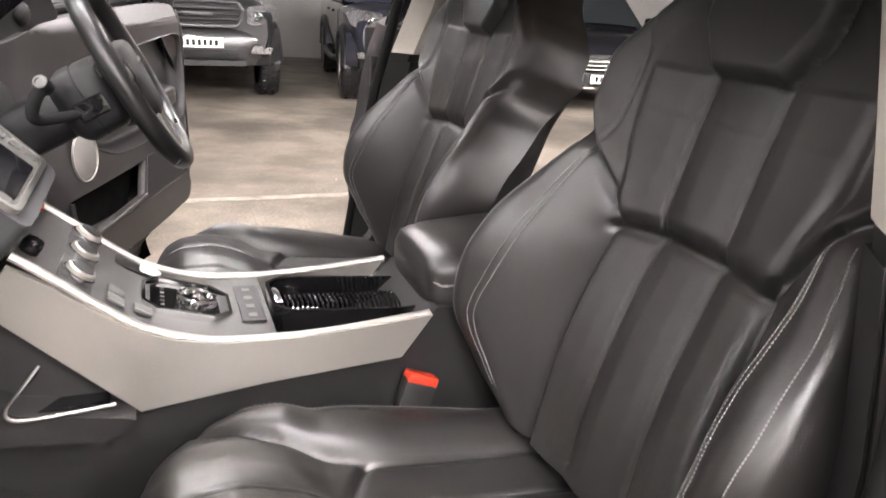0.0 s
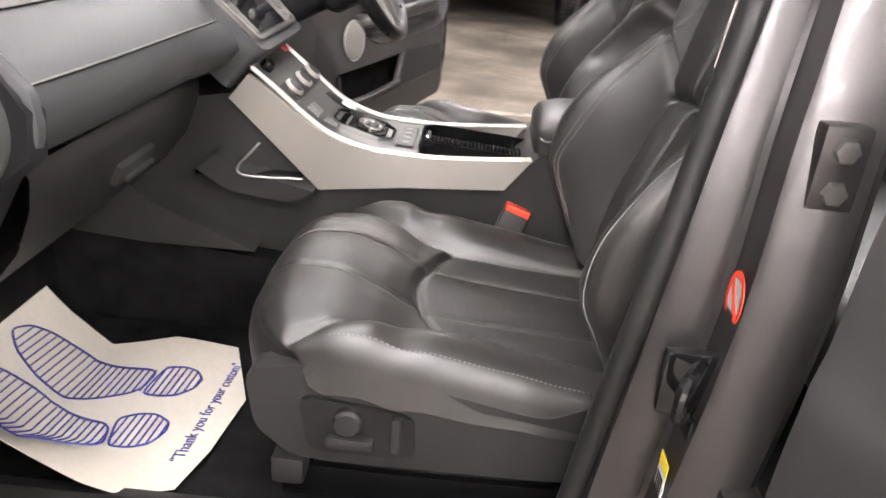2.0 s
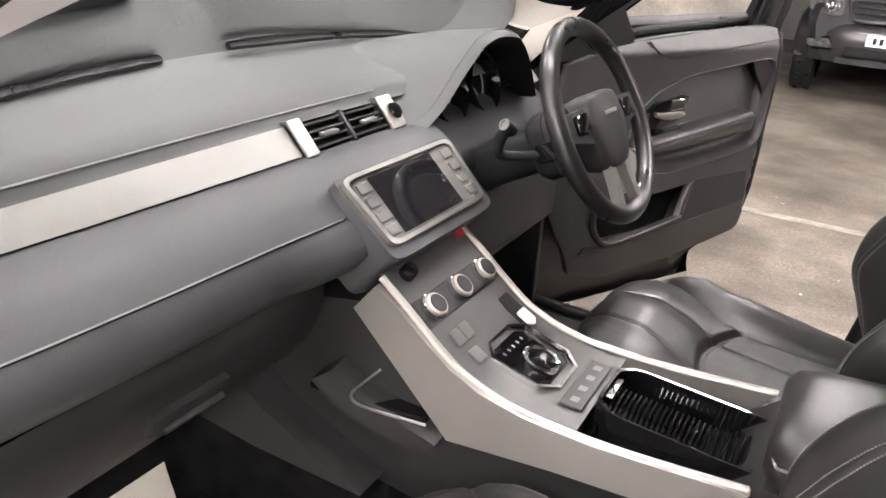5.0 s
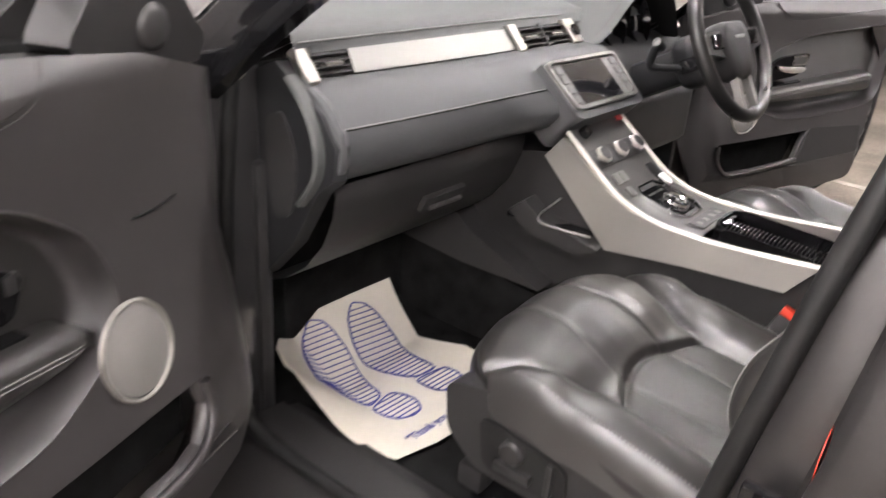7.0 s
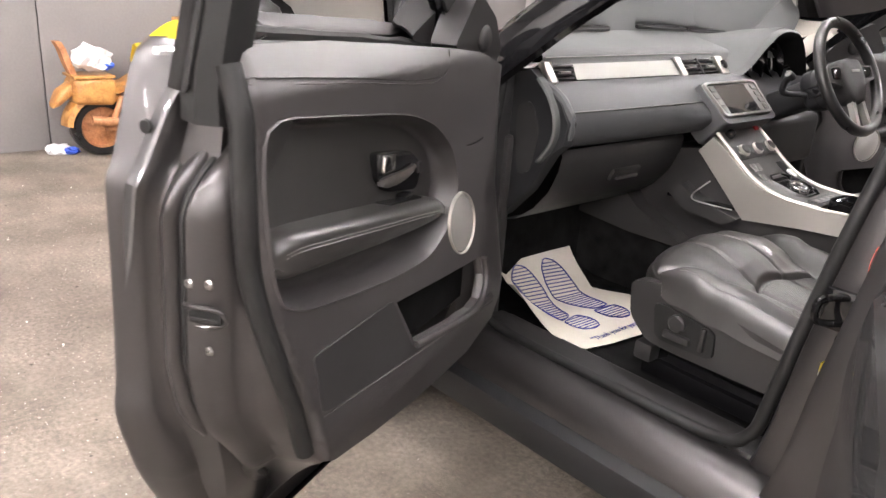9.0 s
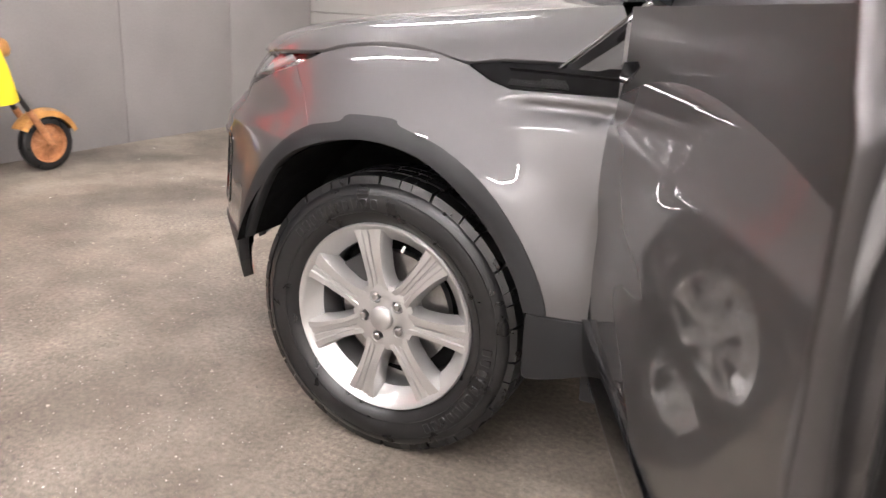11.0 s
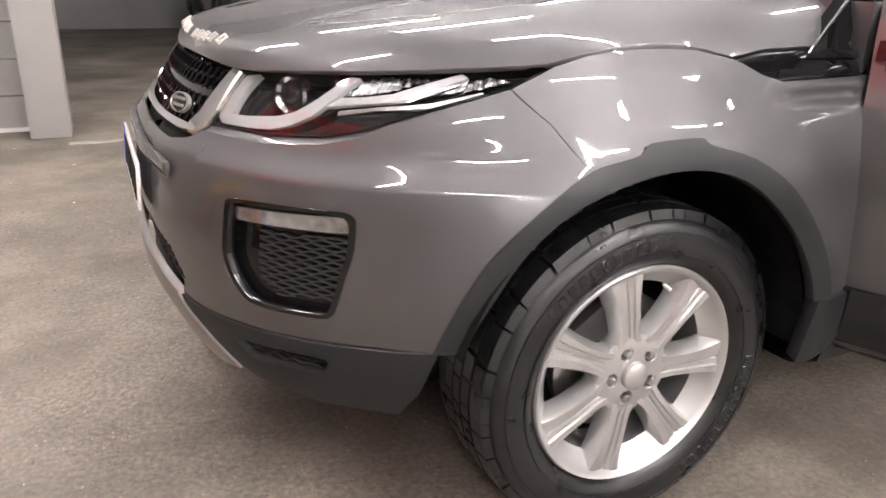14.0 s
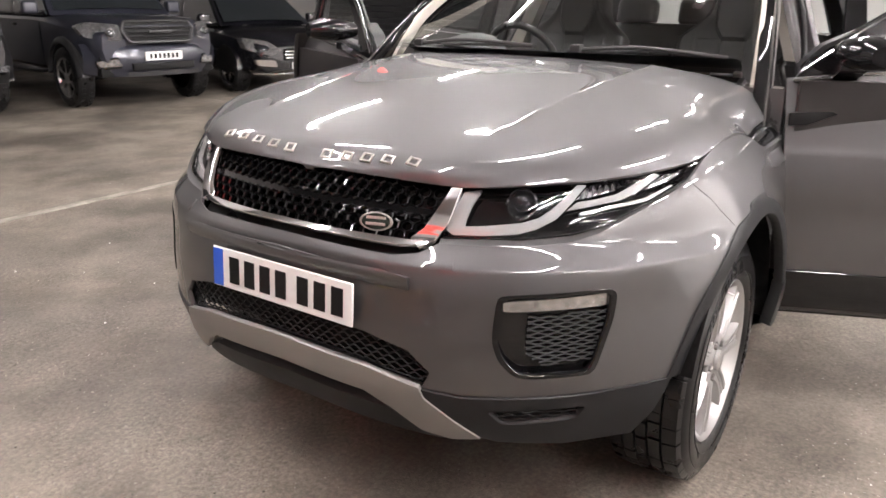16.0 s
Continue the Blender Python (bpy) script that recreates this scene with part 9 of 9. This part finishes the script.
for a0, a1 in ((0.44, 0.36), (0.54, 0.64)):
    for k in range(9):
        t = k / 8
        c = K(a0 + (a1 - a0) * t, 0.38 + 0.24 * t)
        bike_part("cylinder_fin", box(-0.075, 0.075, -0.055, 0.055, -0.006, 0.006, 0.003, 1, Matrix.Translation(c) @ pose(0, 0, 0, math.degrees(math.atan2(a1 - a0, 0.24)), 0, 0)), PLASTIC if k % 3 else RUST)
    bike_part("cylinder", tube([K(a0, 0.36), K(a1, 0.63)], 0.042, 14), PLASTIC, "dark engine cylinder")
bike_part("air_cleaner", lathe([(0, 0.05), (0.04, 0.048), (0.06, 0.035), (0.064, 0.0)], 28, Matrix.Translation(K(0.58, 0.655, -0.07)) @ pose(0, 0, 0, 0, -90, 0)), ORANGE, "round orange air cleaner")
for d in (-0.10, 0.10):
    bike_part("exhaust", tube(smooth_path([K(0.42, 0.60, d * 0.7), K(0.40, 0.42, d * 1.3), K(0.30, 0.27, d * 1.35), K(0.10, 0.255, d * 1.4), K(-0.10, 0.275, d * 1.45)]), lambda t: 0.018 + 0.014 * min(1, max(0, (t - 0.5) * 3)), 12), RUST, "rusty exhaust pipe")
    bike_part("down_tube", tube(smooth_path([K(0.86, 0.74, d * 0.3), K(0.80, 0.50, d * 0.5), K(0.72, 0.26, d * 0.7), K(0.60, 0.19, d * 0.8), K(0.25, 0.19, d * 0.8), K(0.0, 0.205, d * 0.9)]), 0.017, 10), RUST, "rusty orange frame tube")
    bike_part("rear_stay", tube([K(0.36, 0.64, d * 0.6), K(0.2, 0.43, d * 0.9), K(0.0, 0.205, d * 0.95)], 0.014, 8), RUST)
    bike_part("shock", tube([K(0.05, 0.24, d), K(0.13, 0.43, d)], 0.022, 10), RUST)
    bike_part("fork_leg", tube([K(0.87, 0.76, d * 0.65), K(1.05, 0.46, d * 0.65), K(1.22, 0.18, d * 0.65)], 0.017, 10), PLASTIC, "black fork leg")
    bike_part("fork_slider", tube([K(1.08, 0.41, d * 0.65), K(1.22, 0.18, d * 0.65)], 0.022, 10), RUST, "rusty fork slider")
    bike_part("handlebar", tube(smooth_path([K(0.87, 0.80, d * 0.3), K(0.84, 0.90, d * 1.2), K(0.78, 0.95, d * 2.2), K(0.70, 0.94, d * 2.7)]), 0.013, 8), RUST, "rusty handlebar")
    bike_part("grip", tube([K(0.745, 0.947, d * 2.45), K(0.67, 0.94, d * 2.85)], 0.019, 8), ORANGE)
bike_part("yoke", box(-0.08, 0.08, -0.03, 0.03, -0.05, 0.05, 0.01, 2, Matrix.Translation(K(0.87, 0.76))), RUST)
bike_part("headlight", lathe([(0, 0.07), (0.04, 0.07), (0.058, 0.055), (0.062, 0.0), (0.05, -0.05), (0, -0.07)], 24, Matrix.Translation(K(0.96, 0.79)) @ pose(0, 0, 0, 80, 0, 0)), ORANGE, "orange headlamp bowl")
bike_part("side_stand", tube([K(0.52, 0.20, -0.08), K(0.50, 0.01, -0.16)], 0.011, 8), RUST)
bike_part("pedal_link", tube(smooth_path([K(0.70, 0.24, -0.10), K(0.78, 0.30, -0.12), K(0.86, 0.40, -0.10)]), 0.012, 8), RUST)
bike_part("cable", tube(smooth_path([K(0.82, 0.92, -0.12), K(0.92, 0.70, -0.10), K(0.78, 0.56, -0.09), K(0.62, 0.40, -0.1)]), 0.008, 6), RUST)


def draped(name, label, f, nu, nv, m, category, thick=0.006):
    bm = grid_surface(f, nu, nv)
    bmesh.ops.recalc_face_normals(bm, faces=bm.faces)
    bmesh.ops.solidify(bm, geom=bm.faces[:], thickness=thick)
    return tagged(part(name, bm, m, angle=60), label, category)


draped("cloth", "yellow cloth thrown over the orange fuel tank", lambda u, v: K(0.26 + 0.40 * u, 0.77 + 0.19 * u - 0.10 * (2 * v - 1) ** 2 + 0.02 * math.sin(9 * u + 4 * v) + (0.035 if 0.3 < u < 0.9 else 0), -0.13 + 0.20 * v + 0.02 * math.sin(7 * u)), 18, 14, CLOTH, "cloth")
draped("cloth", "yellow cloth hanging from the handlebar", lambda u, v: K(0.72 + 0.20 * u * (0.5 + 0.5 * v) + 0.04 * v, 0.95 - 0.50 * v - 0.06 * u + 0.10 * u * v, -0.20 - 0.02 * math.sin(7 * u + 3 * v) + 0.03 * v), 12, 18, CLOTH, "cloth")
rnd = random.Random(4)


def crumple(c, r, seed, squash=0.7):
    bm = bmesh.new()
    bmesh.ops.create_icosphere(bm, subdivisions=3, radius=1)
    for v in bm.verts:
        n = v.co.normalized()
        k = 1 + 0.35 * noise.noise(n * 2.1 + V(seed, 0, 0)) + 0.22 * noise.noise(n * 5.0 + V(0, seed, 0))
        v.co = (n.x * r * k, n.y * r * k * 1.15, n.z * r * k * squash)
    return moved(bm, Matrix.Translation(c))


rag = tagged(part("rag", crumple(K(-0.03, 0.69, -0.02), 0.115, 1.3, 0.75), RAG, angle=25), "crumpled white rag lying on the bike's rear box", "rag")
part("blue_edge", crumple(K(0.04, 0.645, -0.06), 0.05, 5.2, 0.6), RAG_BLUE, rag, "blue edge of the rag")
for i, (x, y, r) in enumerate(((3.80, 0.70, 0.07), (3.76, 0.62, 0.05), (3.83, 0.20, 0.06), (3.86, -0.02, 0.05))):
    z = r * 0.42
    tagged(part("plastic_rubbish", crumple((x, y, z), r, 2.0 + i, 0.55), RAG if i != 1 else RAG_BLUE, angle=25), "crumpled white and blue plastic rubbish on the floor", "rubbish")

# unseen red board, added for red reflections in the car; small red sign hung before the trucks
RED_SIGN = material("red_sign_board", (0.70, 0.035, 0.02), 0.45, 0, 0.06, 4)
sign = tagged(part("reflected_red_board", box(3.91, 3.95, -1.1, 1.9, 1.85, 2.95, 0.006), RED_SIGN), "large red board out of view, added for red reflections", "sign")
for y0, y1, z0, z1 in ((-0.8, 0.1, 2.3, 2.55), (0.4, 0.75, 2.0, 2.7), (1.1, 1.6, 2.25, 2.5)):
    part("bar", box(3.905, 3.911, y0, y1, z0, z1, 0.002, 1), SKID, sign, "grey bar")
hung = tagged(part("hanging_sign", box(-0.35, 0.35, -0.015, 0.015, -0.2, 0.2, 0.006, 2, pose(-5.4, -5.4, 2.95, 0, 0, -45)), RED_SIGN), "small red sign hung from the ceiling", "sign")
for s in (-1, 1):
    c = V(-5.4 + s * 0.2, -5.4 - s * 0.2, 0)
    part("wire", tube([c + V(0, 0, 3.14), c + V(0, 0, 3.7)], 0.004, 5), STEEL, hung)

# white appliances before the block wall
CREAM = material("white_appliance_plastic", (0.76, 0.75, 0.71), 0.42, 0, 0.05, 5, 90)
STRIPE = material("blue_stripe", (0.03, 0.16, 0.55), 0.45, 0, 0.08, 12)
for x0, x1, y0, y1, turn in ((3.66, 3.93, -4.25, -3.93, 4), (3.31, 3.60, -4.22, -3.88, -6)):
    cx, cy = (x0 + x1) / 2, (y0 + y1) / 2
    h = thing("heater", "white plastic portable heater with blue stripe on the floor", "heater", (cx, cy, 0), "portable heaters")
    hw, hd = (x1 - x0) / 2, (y1 - y0) / 2
    part("casing", loft([[V(k * hw * math.copysign(abs(math.cos(a)) ** 0.35, math.cos(a)), k * hd * math.copysign(abs(math.sin(a)) ** 0.35, math.sin(a)), z) for a in [2 * math.pi * i / 32 for i in range(32)]] for z, k in ((0.03, 0.95), (0.05, 1.0), (0.30, 1.0), (0.54, 0.97), (0.57, 0.92), (0.58, 0.84))]), CREAM, h, angle=60)
    part("stripe", box(hw * 0.45 - 0.022, hw * 0.45 + 0.022, hd - 0.006, hd + 0.003, 0.06, 0.53, 0.002, 1), STRIPE, h, "blue vertical stripe")
    part("top_slot", box(-hw * 0.7, hw * 0.1, hd * 0.2, hd * 0.9, 0.575, 0.588, 0.003, 1), WHITE, h)
    for k in range(9):
        part("front_slat", box(-hw * 0.8, hw * 0.05, hd - 0.004, hd + 0.004, 0.22 + 0.028 * k, 0.232 + 0.028 * k, 0.002, 1), CREAM, h)
    part("socket", box(-hw * 0.72, -hw * 0.42, hd - 0.004, hd + 0.005, 0.07, 0.14, 0.004, 2), PLASTIC, h, "dark socket")
    for sx in (-1, 1):
        for sy in (-1, 1):
            part("foot", lathe([(0.0, 0.04), (0.02, 0.04), (0.022, 0.0), (0, 0)], 12, pose(sx * hw * 0.7, sy * hd * 0.7, 0)), CREAM, h)
    h.matrix_world = Matrix.Translation((cx, cy, 0)) @ pose(0, 0, 0, 0, 0, turn)
tagged(part("cable", tube(smooth_path([(3.45, -3.86, 0.05), (3.40, -3.80, 0.012), (3.2, -3.70, 0.01), (2.95, -3.72, 0.01), (2.86, -3.80, 0.01), (2.98, -3.86, 0.01), (3.2, -3.84, 0.01), (3.4, -3.72, 0.01), (3.62, -3.66, 0.01), (3.72, -3.72, 0.02)]), 0.009, 8), CREAM), "white power cable coiled on the concrete floor", "cable")
tagged(part("cable", tube(smooth_path([(3.30, -4.05, 0.10), (3.20, -4.02, 0.03), (3.08, -3.96, 0.01), (3.14, -3.90, 0.01), (3.35, -3.84, 0.01), (3.6, -3.80, 0.01), (3.78, -3.84, 0.01), (3.88, -3.90, 0.05)]), 0.008, 8), CREAM), "white power cable coiled on the concrete floor", "cable")
tagged(part("plug", box(-0.05, 0.05, -0.035, 0.035, 0, 0.05, 0.015, 3, pose(3.72, -3.70, 0.0, 0, 0, 20)), CREAM), "white mains plug lying on the floor", "plug")

# blue car by the far wall
CARBLUE = material("bright_blue_car_paint", (0.012, 0.045, 0.66), 0.35, 0.1, 0.05, 3, 400, coat=1.0)
bluecar = vehicle("hatchback_car", "bright blue car parked along the far wall", CARBLUE, (0, 0, 0), 0, 4.3, 1.8, rows, (-1.15, -3.9, 0.98, 1.47, 0.82), 2.65, -0.86, 0.33, SKID, None)
for s in (1, -1):
    part("headlight", box(-0.14, 0.14, -0.12, 0.02, 0.64, 0.76, 0.03, 3, pose(s * 0.58, -0.10, 0)), LAMP_GLASS, bluecar, "clear headlight")
    part("tail_light", box(-0.10, 0.10, -0.03, 0.06, 0.72, 0.88, 0.02, 3, pose(s * 0.66, -4.28, 0)), RED, bluecar, "red tail light")
bluecar.matrix_world = Matrix.Translation((6.15, -13.02, 0)) @ pose(0, 0, 0, 0, 0, -90)

# white car behind the panel wall
CARWHITE = material("white_car_paint", (0.72, 0.72, 0.71), 0.35, 0, 0.04, 3, 400, coat=1.0)
whitecar = vehicle("white_car", "white car with dark windscreen behind the panel wall", CARWHITE, (0, 0, 0), 0, 4.3, 1.8, rows, (-1.1, -3.9, 1.05, 1.62, 0.84), 2.65, -0.86, 0.33, SKID, None)
for s in (1, -1):
    part("headlight", box(-0.14, 0.14, -0.12, 0.02, 0.66, 0.78, 0.03, 3, pose(s * 0.62, -0.14, 0)), LAMP_GLASS, whitecar, "clear headlight")
part("grille", box(-0.38, 0.38, -0.05, 0.012, 0.46, 0.66, 0.03, 3), GLOSS, whitecar)
whitecar.matrix_world = Matrix.Translation((2.95, -7.6, 0))

# scraps and grit lying about
pts, fcs = [], []
for i in range(1500):
    near = i > 120
    x, y = (rnd.gauss(0.6, 1.1), rnd.gauss(1.9, 0.8)) if near else (rnd.uniform(-2.5, 3.8), rnd.uniform(-4.2, 3.2))
    if (abs(y) < 1.02 and x < 1.0) or x > 3.8:
        continue
    r = rnd.uniform(0.0012, 0.0035) if near else rnd.uniform(0.003, 0.009)
    k, a0 = len(pts), rnd.uniform(0, 6.28)
    n = rnd.choice((3, 4, 5))
    for j in range(n):
        q = r * rnd.uniform(0.5, 1.2)
        pts.append((x + q * math.cos(a0 + 6.28 * j / n), y + q * math.sin(a0 + 6.28 * j / n) * 0.7, 0.0004))
    pts.append((x + r * 0.2, y, r * 0.6))
    fcs += [(k + j, k + (j + 1) % n, k + n) for j in range(n)]
tagged(part("floor_scraps", raw(pts, fcs), CREAM), "small pale scraps and grit on the concrete", "scraps", kind="stuff")

# the hall stands a little lower than the car's own zero
SETTLE = 0.024
for ob in list(scene.objects):
    if ob.parent is None and ob.type != "CAMERA" and ob not in (car, mat_thing):
        ob.location.z -= SETTLE
